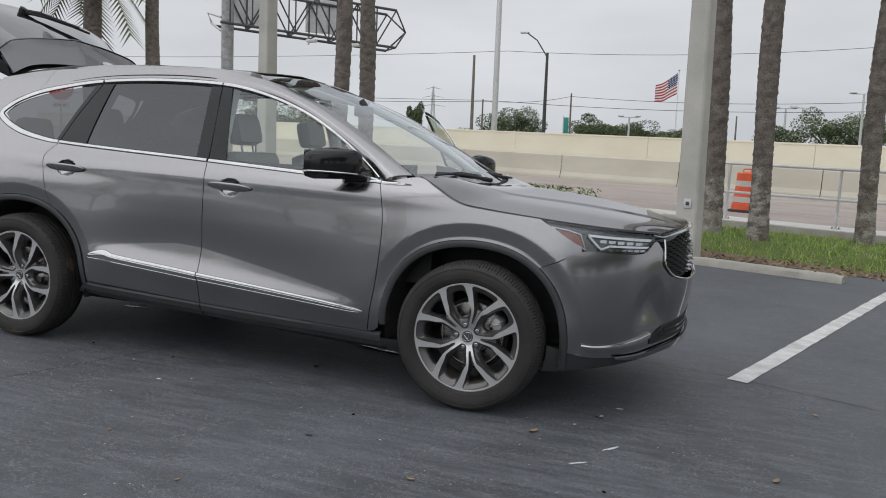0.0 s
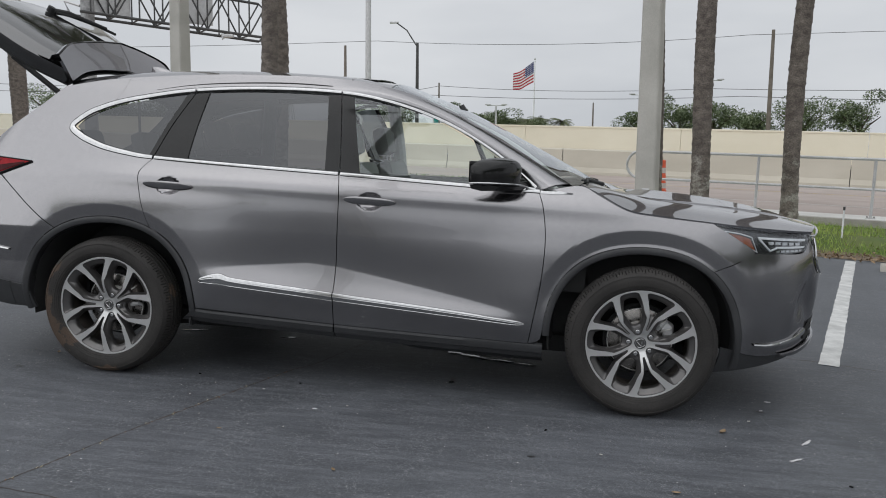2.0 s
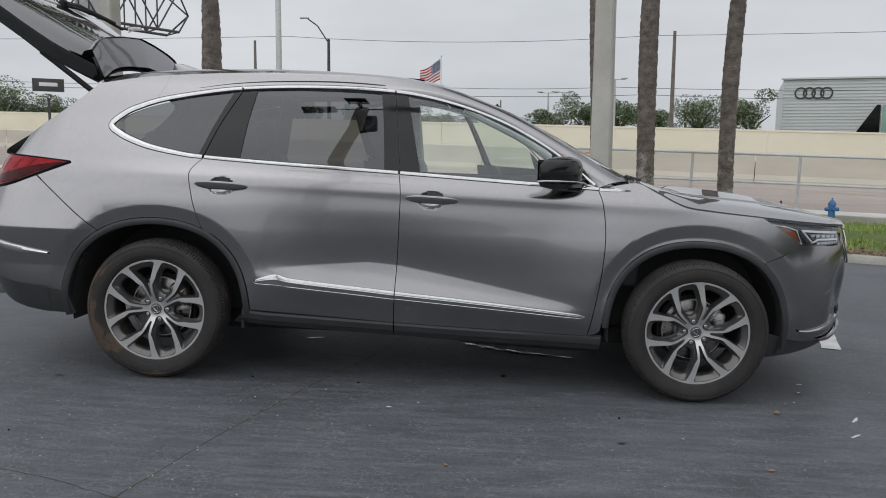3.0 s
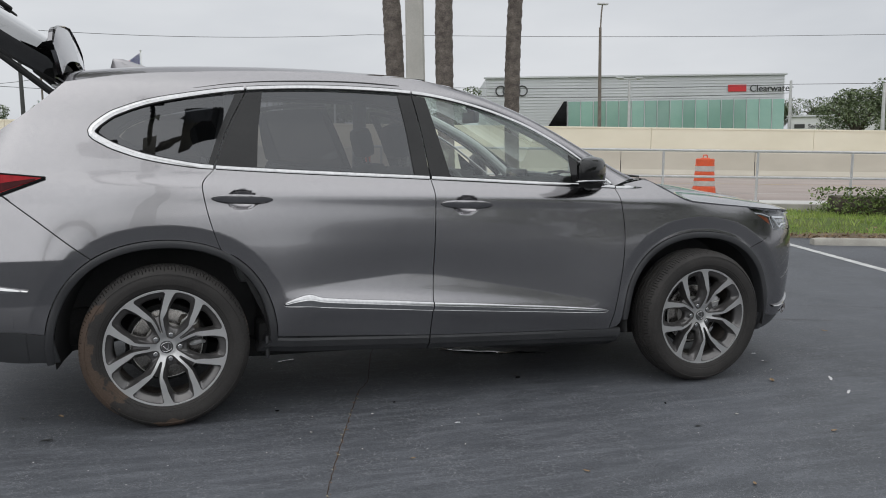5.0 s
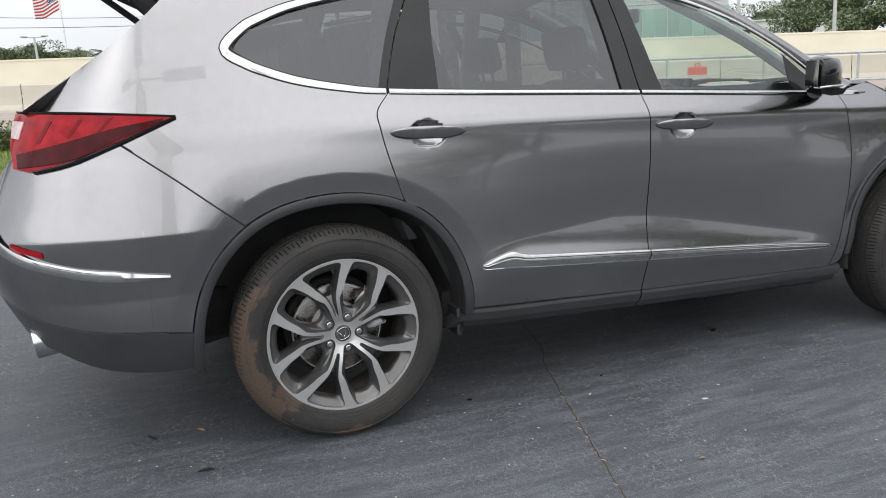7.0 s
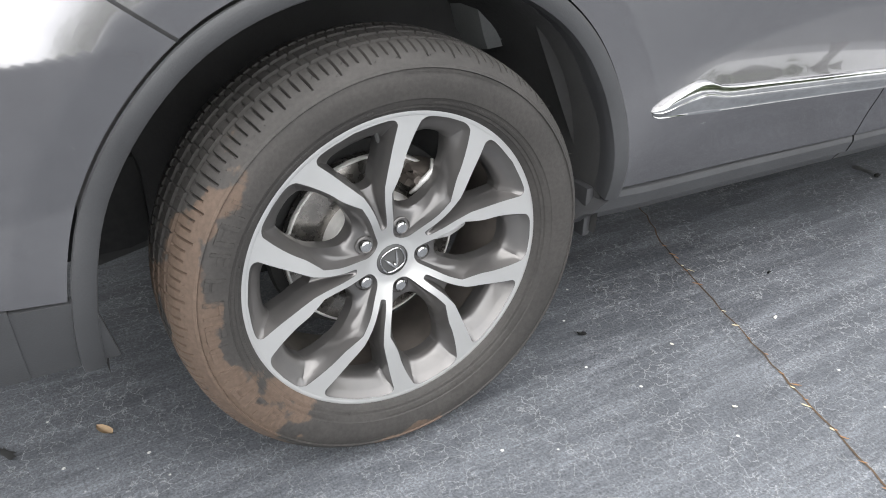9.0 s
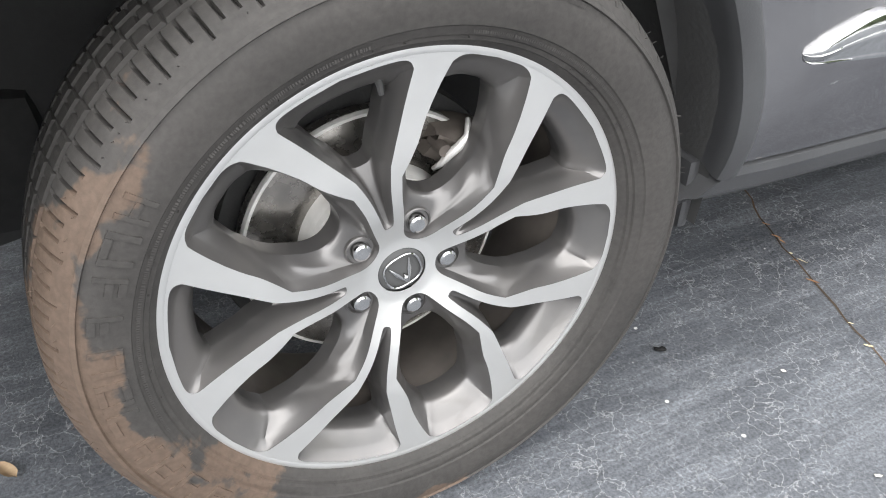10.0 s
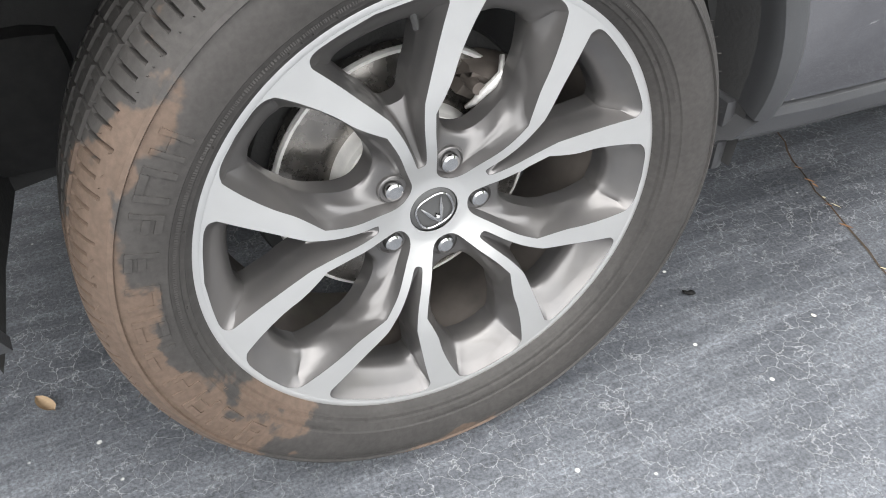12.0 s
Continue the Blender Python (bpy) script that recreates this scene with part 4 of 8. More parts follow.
# ---- flag ----
def flag():
    t = thing("flag", "red and white striped flag, blue canton, white pole", "flag", pose(-4.3, 129.6, 2.5))
    part("pole", tube([(0, 0, 0), (0, 0, 14.2)], [0.13, 0.07], 10), FLAG_WHITE, t)
    ball = bmesh.new()
    bmesh.ops.create_uvsphere(ball, u_segments=10, v_segments=8, radius=0.16, matrix=Matrix.Translation((0, 0, 14.3)))
    part("finial", ball, GALV, t)
    length, drop, n = 5.0, 3.3, 24

    def cloth(s, f, off=0.0):
        return Vector((-0.15 - s * length * 0.66, 0.34 * math.sin(s * 9 + f * 1.2) * s ** .6 + off, 13.9 - f * drop * (1 - 0.2 * s) - s * (2.6 - 0.5 * s) + 0.20 * math.sin(s * 7 + 1) * s))
    for k in range(13):
        bm = grid_mesh([[cloth(i / n, (k + j / 2) / 13) for i in range(n + 1)] for j in range(3)])
        part("stripe", bm, FLAG_RED if k % 2 == 0 else FLAG_WHITE, t, "red stripe" if k % 2 == 0 else "white stripe", crisp=0)
    part("canton", grid_mesh([[cloth(0.42 * i / 10, 7 / 13 * j / 6, -0.03) for i in range(11)] for j in range(7)]), FLAG_BLUE, t, "blue canton", crisp=0)
    for j in range(5):
        for i in range(6):
            c = cloth(0.42 * (i + .5) / 6, 7 / 13 * (j + .5) / 5, -0.05)
            bm = bmesh.new()
            bmesh.ops.create_cone(bm, cap_ends=True, segments=5, radius1=0.09, radius2=0.09, depth=0.01, matrix=Matrix.Translation(c) @ pose(0, 0, 0, 90))
            part("star", bm, FLAG_WHITE, t)


flag()


# ---- showroom ----
def lettering(text, size, m, material, parent, name="letters", label=""):
    cu = bpy.data.curves.new(name, "FONT")
    cu.body, cu.size, cu.extrude, cu.align_x = text, size, 0.03, "LEFT"
    tmp = bpy.data.objects.new("tmp", cu)
    scene.collection.objects.link(tmp)
    me = bpy.data.meshes.new_from_object(tmp.evaluated_get(bpy.context.evaluated_depsgraph_get()))
    bpy.data.objects.remove(tmp)
    me.materials.append(material)
    ob = new(name, me)
    ob.parent, ob.matrix_basis = parent, m
    return tagged(ob, label)


def showroom():
    a, b = Vector((31.0, 76.2)), Vector((60.8, 66.6))
    run = (b - a).length
    turn = math.degrees(math.atan2(b.y - a.y, b.x - a.x))
    t = thing("showroom", "low silver-clad car showroom with a green glass front", "building", pose(a.x, a.y, 1.5, 0, 0, turn))
    part("hall", box(run - 0.1, 18, 7.05, (run / 2, 9.4, 3.52), 0.02), METAL_CLAD, t, smooth=False)
    for k in range(23):
        part("cladding_sheet", box(run if k > 6 else 6.8, 0.05, 0.10, (run / 2 if k > 6 else 3.3, 0.36, 0.3 + 0.30 * k), 0.008), METAL_CLAD, t, smooth=False)
    part("roof_edge", box(run + 0.3, 0.5, 0.18, (run / 2, 0.3, 7.12), 0.02), METAL_CLAD, t, smooth=False)
    sill = part("glass_sill", box(run - 7.2, 0.3, 0.25, (7.2 + (run - 7.2) / 2, 0.2, 1.05), 0.02), METAL_CLAD, t, smooth=False)
    slant = bmesh.new()
    vs = [slant.verts.new(p) for p in ((6.0, 0.30, 1.2), (8.2, 0.30, 4.6), (8.5, 0.30, 4.6), (8.5, 0.30, 1.2))]
    slant.faces.new(vs)
    bmesh.ops.solidify(slant, geom=slant.faces[:], thickness=0.08)
    part("dark_reveal", slant, BLACK_GLOSS, t, "black slanted reveal", smooth=False)
    n = 17
    w = (run - 8.6) / n
    shared = mesh_of("glass_panel", box(w - 0.09, 0.05, 3.35, (0, 0, 0), 0.004), GREEN_GLASS, False)
    fin = mesh_of("mullion", box(0.06, 0.12, 3.42, (0, 0, 0), 0.004), METAL_CLAD, False)
    for k in range(n):
        o = new("glass_panel", shared)
        o.parent, o.matrix_basis = t, pose(8.6 + w * (k + .5), 0.22, 2.88)
        o = new("mullion", fin)
        o.parent, o.matrix_basis = t, pose(8.6 + w * k, 0.18, 2.88)
    part("sign_bar", box(1.9, 0.08, 0.72, (run - 5.0, 0.28, 5.72), 0.02), RED_PAINT, t, "plain red sign shape", smooth=False)
    lettering("Clearwater", 1.0, pose(run - 4.6 + 0.9, 0.28, 5.35, 90), DARK_PAINT, t, "sign_letters")
    for k in range(4):
        ring = bmesh.new()
        tube([(1.6 + 0.75 * k + 0.5 * math.cos(x), 0.28, 5.75 + 0.5 * math.sin(x)) for x in (6.2832 * i / 24 for i in range(25))], 0.075, 6, ring)
        part("emblem_ring", ring, DARK_STEEL, t, "steel ring of the emblem")
    low = thing("annex", "low white building beside the showroom", "building", pose(60.9, 66.4, 1.4, 0, 0, turn - 25))
    part("wall", box(11, 8, 2.75, (5.6, 4.2, 1.37), 0.02), WHITE_WALL, low, smooth=False)
    part("roof_edge", box(11.3, 8.4, 0.16, (5.6, 4.2, 2.8), 0.02), METAL_CLAD, low, smooth=False)
    part("sign_bar", box(1.0, 0.06, 0.42, (1.2, 0.16, 1.78), 0.01), DARK_PAINT, low, "plain dark sign shape", smooth=False)
    lettering("Service Drive", 0.62, pose(2.0, 0.16, 1.55, 90), DARK_PAINT, low, "sign_letters")


showroom()


# ---- billboard gantry ----
def gantry():
    t = thing("billboard_gantry", "steel lattice billboard gantry on a round column", "billboard", pose(-21.9, 34.4, 1.15))
    part("column", tube([(0, 0, 0), (0, 0, 12)], 0.325, 20), GALV_PATCHY, t, "patchy grey steel column")
    part("bracket", tube([(-0.35, -.1, 7.3), (-1.2, -.1, 7.55), (-0.95, -.1, 7.0), (-0.35, -.1, 6.6)], 0.07, 6), GALV, t)
    way = Vector((6.8, 6.4, 0))
    length = way.length
    way.normalize()
    side = Vector((-way.y, way.x, 0))

    def p(d, s, h):
        return way * d + side * s + Vector((0, 0, h))
    h0, h1 = 6.9, 9.0
    for s in (-0.8, 0.8):
        for h, fall in ((h0, -0.45), (h1, -0.45)):
            part("chord", tube([p(-0.5, s, h), p(length, s, h + fall)], 0.075, 8), DARK_STEEL, t)
        n = 8
        for k in range(n):
            d0, d1 = length * k / n, length * (k + 1) / n
            f0, f1 = -0.45 * k / n, -0.45 * (k + 1) / n
            part("upright", tube([p(d0, s, h0 + f0), p(d0, s, h1 + f0)], 0.045, 6), DARK_STEEL, t)
            part("diagonal", tube([p(d0, s, (h0 if k % 2 else h1) + f0), p(d1, s, (h1 if k % 2 else h0) + f1)], 0.045, 6), DARK_STEEL, t)
    for k in range(9):
        d, f = length * k / 8, -0.45 * k / 8
        part("cross_tie", tube([p(d, -0.8, h0 + f), p(d, 0.8, h0 + f)], 0.04, 6), DARK_STEEL, t)
    for s in (-0.8, 0.8):
        for h in (h0 - .45, h1 - .45):
            part("end_strut", tube([p(length, s, h), p(length + 0.9, 0, (h0 + h1) / 2 - .45)], 0.05, 6), DARK_STEEL, t)
    for d in (1.2, 5.6):
        part("sign_panel", box(2.2, 0.12, 3.6, (0, 0, 0), 0.02), GALV, t, "back of a grey billboard panel", at=Matrix.Translation(p(d, 0.95, 8.9)) @ pose(0, 0, 0, 0, 0, math.degrees(math.atan2(way.y, way.x))), smooth=False)
    for d in (4.2, 6.6):
        arm = part("light_arm", tube([p(d, -0.8, h0 - .3), p(d, -0.9, h0 - .75), p(d - .2, -2.2, h0 - .75)], 0.03, 6), GALV, t)
        part("floodlight", box(0.55, 0.3, 0.16, (0, 0, 0), 0.04), GALV, arm, at=Matrix.Translation(p(d - .2, -2.4, h0 - .75)))


gantry()


# ---- small things on the verge ----
def hydrant():
    t = thing("hydrant", "small chipped blue hydrant in the grass", "hydrant", pose(7.93, 10.16, 0.03) @ Matrix.Diagonal((0.66, 0.66, 0.76, 1)))
    part("barrel", lathe_z([(0.0, 0.60), (0.04, 0.59), (0.085, 0.54), (0.10, 0.50), (0.10, 0.46), (0.085, 0.45), (0.085, 0.12), (0.12, 0.11), (0.12, 0.05), (0.09, 0.04), (0.09, 0.0)], 16), BLUE_PAINT, t)
    for a in (0, 180, 270):
        cap = bmesh.new()
        bmesh.ops.create_cone(cap, cap_ends=True, segments=10, radius1=0.05, radius2=0.045, depth=0.11, matrix=pose(0, 0, 0.38, 0, 0, a) @ pose(0.12, 0, 0, 0, 90, 0))
        part("outlet", cap, BLUE_PAINT, t)
    nut = bmesh.new()
    bmesh.ops.create_cone(nut, cap_ends=True, segments=5, radius1=0.025, radius2=0.02, depth=0.05, matrix=Matrix.Translation((0, 0, 0.62)))
    part("top_nut", nut, BLUE_PAINT, t)


hydrant()
stake = thing("marker_stake", "thin white plastic marker stake in the grass", "stake", pose(6.47, 8.62, -0.12))
part("shaft", tube([(0, 0, -0.1), (0.005, 0, 0.30), (0.012, 0, 0.62)], 0.013, 8), FLAG_WHITE, stake)
part("cap", tube([(0.012, 0, 0.61), (0.012, 0, 0.66)], 0.017, 8), DARK_STEEL, stake)
board = thing("road_sign", "small dark sign board on a black post", "sign", pose(-12.4, 22.3, 0.6, 0, 0, 30))
part("post", tube([(0, 0, 0), (0, 0, 2.3)], 0.045), DARK_STEEL, board)
part("board", box(0.95, 0.05, 0.42, (0, 0, 2.72), 0.01), DARK_STEEL, board)
part("panel_face", box(0.55, 0.012, 0.12, (0, -0.034, 2.74), 0.003), FLAG_WHITE, board)
green = thing("banner_sign", "tall teal banner sign beyond the highway", "sign", pose(-10.1, 69.8, 2.5))
part("banner", box(0.42, 0.08, 2.1, (0, 0, 2.05), 0.02), TEAL, green)
part("post", tube([(-0.25, 0, 0), (-0.25, 0, 3.2)], 0.05), GALV, green)

# hedge, grass blades and litter
rng = random.Random(11)
for k in range(9):
    u = 9.1 + 1.5 * k
    t = thing("hedge", "clipped green hedge shrub along the kerb wall", "hedge", row_pose(u, 11.65, 0.19), group="hedge shrubs")
    bm = bmesh.new()
    for _ in range(1500):
        p = Vector((rng.uniform(-.85, .85), rng.uniform(-.45, .45), rng.uniform(.05, .52)))
        if max(abs(p.x) / .85, abs(p.y) / .45, abs(p.z - .27) / .26) < 0.72:
            p.y = -0.45 * rng.uniform(.85, 1.05)
        a = Euler((rng.uniform(-1, 1), rng.uniform(-1, 1), rng.uniform(0, 6.3))).to_matrix()
        s = rng.uniform(.022, .045)
        bm.faces.new([bm.verts.new(p + a @ Vector(q)) for q in ((-s, 0, 0), (0, -.5 * s, 0), (s, 0, 0), (0, .5 * s, 0))])
    part("foliage", bm, HEDGE_LEAF, t, crisp=0)
    part("stem_core", box(1.2, 0.45, 0.34, (0, 0, 0.2), 0.08), OAK_BARK, t)
for k in range(5):
    u = -3.2 - 1.6 * k
    o = copy_thing(bpy.data.objects["hedge"], row_pose(u, 12.0, 0.20))

bm = bmesh.new()
verts, faces = [], []
for _ in range(26000):
    u, v = rng.uniform(-7, 17), 9.5 + 2.9 * rng.random() ** 1.2
    if noise.noise(Vector((u * .9, v * .9, 0))) < -0.25 and v < 10.4:
        continue
    p = row(u, v, bank(v) - 0.02)
    a, h, w = rng.uniform(0, 6.28), rng.uniform(.04, .13), rng.uniform(.006, .012)
    lean = Vector((rng.gauss(0, .4), rng.gauss(0, .4), 1)) * h
    side = Vector((math.cos(a), math.sin(a), 0)) * w
    k = len(verts)
    verts += [p - side, p + side, p + lean]
    faces.append((k, k + 1, k + 2))
me = bpy.data.meshes.new("grass")
me.from_pydata(verts, [], faces)
me.materials.append(BLADE)
tagged(new("grass", me), "short green grass blades on the verge", "grass", kind="stuff")
verts, faces = [], []
for _ in range(2600):
    u, v = rng.uniform(-6, 16), rng.gauss(9.35, 0.22)
    p = row(u, v, 0.012 + bank(v) + rng.uniform(0, .02))
    a = Euler((rng.gauss(0, .5), rng.gauss(0, .5), rng.uniform(0, 6.3))).to_matrix()
    s = rng.uniform(.02, .055)
    k = len(verts)
    verts += [p + a @ Vector(q) for q in ((-s, 0, 0), (0, -.4 * s, .1 * s), (s, 0, 0), (0, .4 * s, .1 * s))]
    faces.append((k, k + 1, k + 2, k + 3))
me = bpy.data.meshes.new("leaf_litter")
me.from_pydata(verts, [], faces)
me.materials.append(DEAD_LEAF)
tagged(new("leaf_litter", me), "dry brown leaves scattered along the verge", "leaves", kind="stuff")


# ---- stop sign and far lattice masts ----
def stop_sign():
    t = thing("stop_sign", "red octagonal stop sign on a grey steel post", "road sign", pose(-15.8, 16.5, 0.2, 0, 0, 43))
    part("post", box(0.06, 0.04, 2.45, (0, 0.03, 1.20), 0.006), GALV, t)
    for r, d, material, label in ((0.40, 0.0, FLAG_WHITE, "white border"), (0.37, -0.005, RED_PAINT, "red octagon plate")):
        bm = bmesh.new()
        bmesh.ops.create_cone(bm, cap_ends=True, segments=8, radius1=r, radius2=r, depth=0.006, matrix=Matrix.Translation((0, d, 2.80)) @ pose(0, 0, 0, 90, 0, 0) @ pose(0, 0, 0, 0, 0, 22.5))
        part("plate", bm, material, t, label, smooth=False)
    part("lower_plate", box(0.46, 0.006, 0.16, (0, 0, 2.29), 0.002), FLAG_WHITE, t, "small white plate under the octagon")
    for sx in (-0.15, -0.03, 0.10):
        part("plain_bar", box(0.09, 0.004, 0.05, (sx, -0.005, 2.29), 0.001), RED_PAINT, t)
    lettering("STOP", 0.30, Matrix.Translation((-0.325, -0.012, 2.695)) @ pose(0, 0, 0, 90, 0, 0) @ Matrix.Diagonal((0.92, 1, 0.1, 1)), FLAG_WHITE, t, "lettering", "white letters")


stop_sign()


def lattice_mast(x, y, base, height, width):
    t = thing("lattice_mast", "far grey steel lattice power mast with cross arms", "pylon", pose(x, y, base))
    top = height * 0.97
    for sx, sy in ((-1, -1), (1, -1), (1, 1), (-1, 1)):
        part("leg", tube([(sx * width / 2, sy * width / 2, 0), (sx * width * .12, sy * width * .12, height * .6), (sx * 0.06, sy * 0.06, height)], 0.10, 5), GALV, t)
    for k in range(9):
        z0, z1 = height * k / 10, height * (k + 1) / 10
        w0, w1 = (width / 2 * max(0.22, 1 - z / height / .72) for z in (z0, z1))
        for s in (-1, 1):
            part("brace", tube([(s * w0, -w0, z0), (-s * w1, -w1, z1)], 0.06, 4), GALV, t)
    for h, w in ((0.70, 3.2), (0.83, 2.8), (0.95, 2.2)):
        part("cross_arm", tube([(-w, 0, height * h), (0, 0, height * h + 0.5), (w, 0, height * h)], [0.05, 0.12, 0.05], 5), GALV, t)


lattice_mast(-65, 184, 3.0, 16.5, 3.2)


# ---- litter and grit on the asphalt ----
def leaf_on_ground(x, y, size, seed, material=DEAD_LEAF, label="curled dry leaf on the asphalt"):
    rows = []
    for i in range(7):
        f = -1 + i / 3
        w = size * 0.42 * (1 - f * f) ** 0.6 + 0.0004
        rows.append([Vector((f * size, k * w, 0.004 + 0.25 * size * (abs(k) * 0.6 + 0.3 * f * f))) for k in (-1, -0.5, 0, 0.5, 1)])
    ob = part("leaf", grid_mesh(rows), material, None, crisp=0, at=SLOPE @ pose(x, y, 0.0, 0, 0, seed * 61))
    return tagged(ob, label, "leaf", "leaves on the asphalt")


for n, (x, y, size) in enumerate(((3.29, -0.15, 0.030), (-0.49, 0.26, 0.022), (2.98, -0.94, 0.018), (4.35, -0.25, 0.026), (1.62, -1.05, 0.016), (0.98, -0.72, 0.012), (2.2, -1.35, 0.014), (4.6, 0.85, 0.022))):
    leaf_on_ground(x, y, size, n + 1)


def debris(x, y, size, seed, material=SCRAP, label="small black scrap lying on the asphalt"):
    rng = random.Random(seed)
    bm = bmesh.new()
    bmesh.ops.create_icosphere(bm, subdivisions=2, radius=1.0)
    for v in bm.verts:
        k = rng.uniform(0.5, 1.2)
        v.co = Vector((v.co.x * size * k, v.co.y * size * 0.55 * k, (v.co.z + 0.6) * size * 0.35 * k))
    ob = part("scrap", bm, material, None, crisp=0, at=SLOPE @ pose(x, y, 0.002, 0, 0, seed * 47))
    return tagged(ob, label, "debris", "scraps on the asphalt")


for n, (x, y, size) in enumerate(((0.507, 0.07, 0.011), (1.9, 0.30, 0.016), (2.45, -0.35, 0.010), (-0.3, -0.9, 0.008), (3.7, -0.7, 0.012), (1.1, 0.05, 0.008))):
    debris(x, y, size, n + 3)
for n, (x, y, size) in enumerate(((0.62, -0.28, 0.006), (0.95, -0.10, 0.007), (1.25, -0.62, 0.006), (0.80, -0.55, 0.005), (2.7, -0.6, 0.008), (3.45, 0.05, 0.010), (0.40, -0.48, 0.004), (0.66, -0.06, 0.005), (1.45, -0.25, 0.007), (3.9, -1.1, 0.009), (2.0, -1.6, 0.007), (-0.9, -0.6, 0.006))):
    debris(x, y, size, n + 30, CONCRETE, "pale grit chip lying on the asphalt")


# ---- the car: its side surface and panel tools (car axes: x ahead, y to its left, z up) ----
YC = 0.955
ZS = (0.22, 0.36, 0.50, 0.66, 0.85, 1.05, 1.20, 1.40, 1.58, 1.68)
# plan curves of the flank at those heights: bow, slant and offset
SIDE = ((-.0052, -.0028, .0846), (-.0048, .0055, .0349), (-.0056, .0105, .0110), (-.0060, .0115, .0105), (-.0030, .0140, .0130), (.0030, .0190, .0315), (.0072, .0262, .0960), (.0045, .0100, .1800), (.0062, .0085, .2690), (.0059, .0047, .3378))
HUBS = ((0.0, 0.375), (2.89, 0.375))


def spline(xs, ys, x):
    x = min(max(x, xs[0]), xs[-1])
    i = max(k for k in range(len(xs) - 1) if k == 0 or xs[k] <= x)
    h = xs[i + 1] - xs[i]
    t = (x - xs[i]) / h

    def slope(k):
        a, b = max(0, k - 1), min(len(xs) - 1, k + 1)
        return (ys[b] - ys[a]) / (xs[b] - xs[a])
    return (2 * t ** 3 - 3 * t * t + 1) * ys[i] + (t ** 3 - 2 * t * t + t) * h * slope(i) + (3 * t * t - 2 * t ** 3) * ys[i + 1] + (t ** 3 - t * t) * h * slope(i + 1)


def smooth(a, b, x):
    t = min(1.0, max(0.0, (x - a) / (b - a)))
    return t * t * (3 - 2 * t)


def nose(z):
    return spline((0.2, 0.32, 0.45, 0.62, 0.80, 0.90, 0.98, 1.2), (3.72, 3.86, 3.88, 3.903, 3.903, 3.880, 3.83, 3.5), z)


def stern(z):
    return spline((0.25, 0.40, 0.52, 0.66, 0.78, 0.90, 1.05, 1.18, 1.40, 1.66), (-0.96, -1.03, -1.09, -1.15, -1.17, -1.12, -1.06, -1.00, -0.80, -0.52), z)


FRONT_AT, REAR_AT = 3.12, -0.55


def base_y(x, z):
    """The right flank before it turns in towards the nose and the tail."""
    d = min(max(x, -0.7), 3.4) - 1.45
    y = spline(ZS, [a * d * d + b * d + c for a, b, c in SIDE], z)
    # the ledge over the door's bright strip
    zc = 0.571 - 0.0775 * (x - 0.55)
    on = smooth(0.42, 0.75, x) * (1 - smooth(2.15, 2.42, x))
    y -= on * 0.014 * math.exp(-((z - zc + 0.02) / 0.06) ** 2)
    # the facet above it leans back to a crease that is highest between the doors
    high = 0.016 + 0.125 * max(0.0, min((x - 0.52) / 0.62, (2.36 - x) / 1.05, 1.0)) ** 0.8
    lean = 0.140 * (high - 0.016) * on
    up = z - zc - 0.010
    w = smooth(-0.012, 0.012, up - high)
    y += lean * ((1 - w) * max(0.0, up / high) + w * math.exp(-((up - high) / 0.16) ** 2))
    # raised lips round the wheel openings
    for hx, hz in HUBS:
        r = math.hypot(x - hx, z - hz)
        r -= 0.012 * ((x - hx) / max(r, 0.01)) ** 2 + 0.072 * ((x - hx) * (z - hz) / max(r, 0.01) ** 2) ** 2
        y -= 0.012 * (1 - smooth(0.54, 0.95, r)) * smooth(0.2, 0.5, z)
        # the skin rolls in from a crease to the plastic trim
        y += 0.015 * min(1.0, max(0.0, (0.564 - r) / 0.066)) * smooth(0.05, 0.45, (z - hz) / max(r, 0.01))
    # the fold along the side of the rear bumper
    y -= 0.038 * smooth(-0.26, -0.52, x) * max(0.0, 1 - (z - 0.80) / 0.24 if z > 0.80 else 1 - (0.80 - z) / 0.20)
    # the shoulder under the windows
    zs = 1.125 - 0.024 * (x - 0.2)
    y -= 0.010 * math.exp(-((z - zs + 0.03) / 0.045) ** 2) * smooth(-0.5, 0.2, x) * (1 - smooth(2.5, 3.1, x))
    # dished recesses behind the handles
    for hx, hz in ((0.352, 1.052), (1.470, 1.017)):
        q = ((x - hx) / 0.066) ** 2 + ((z - hz) / 0.047) ** 2
        if q < 1:
            y += 0.034 * (1 - q) ** 0.8
    return y


def side_y(x, z):
    """How far to the left of the wheel's face the right flank lies."""
    y = base_y(x, z)
    if x > FRONT_AT:
        f = min(0.9999, (x - FRONT_AT) / (nose(z) - FRONT_AT))
        y = YC - (YC - y) * (1 - f ** 2.3) ** (1 / 2.5)
    if x < REAR_AT:
        f = min(0.9999, (REAR_AT - x) / (REAR_AT - stern(z)))
        y = YC - (YC - y) * (1 - f ** 3.2) ** (1 / 3.0)
    return y


def on_side(x, z, out=0.0):
    """A point of the right flank, with its normal, moved out of it."""
    e = 0.004
    y = side_y(x, z)
    nx, nz = (side_y(x + e, z) - side_y(x - e, z)) / (2 * e), (side_y(x, z + e) - side_y(x, z - e)) / (2 * e)
    n = Vector((nx, -1.0, nz)).normalized()
    return Vector((x, y, z)) + n * out, n


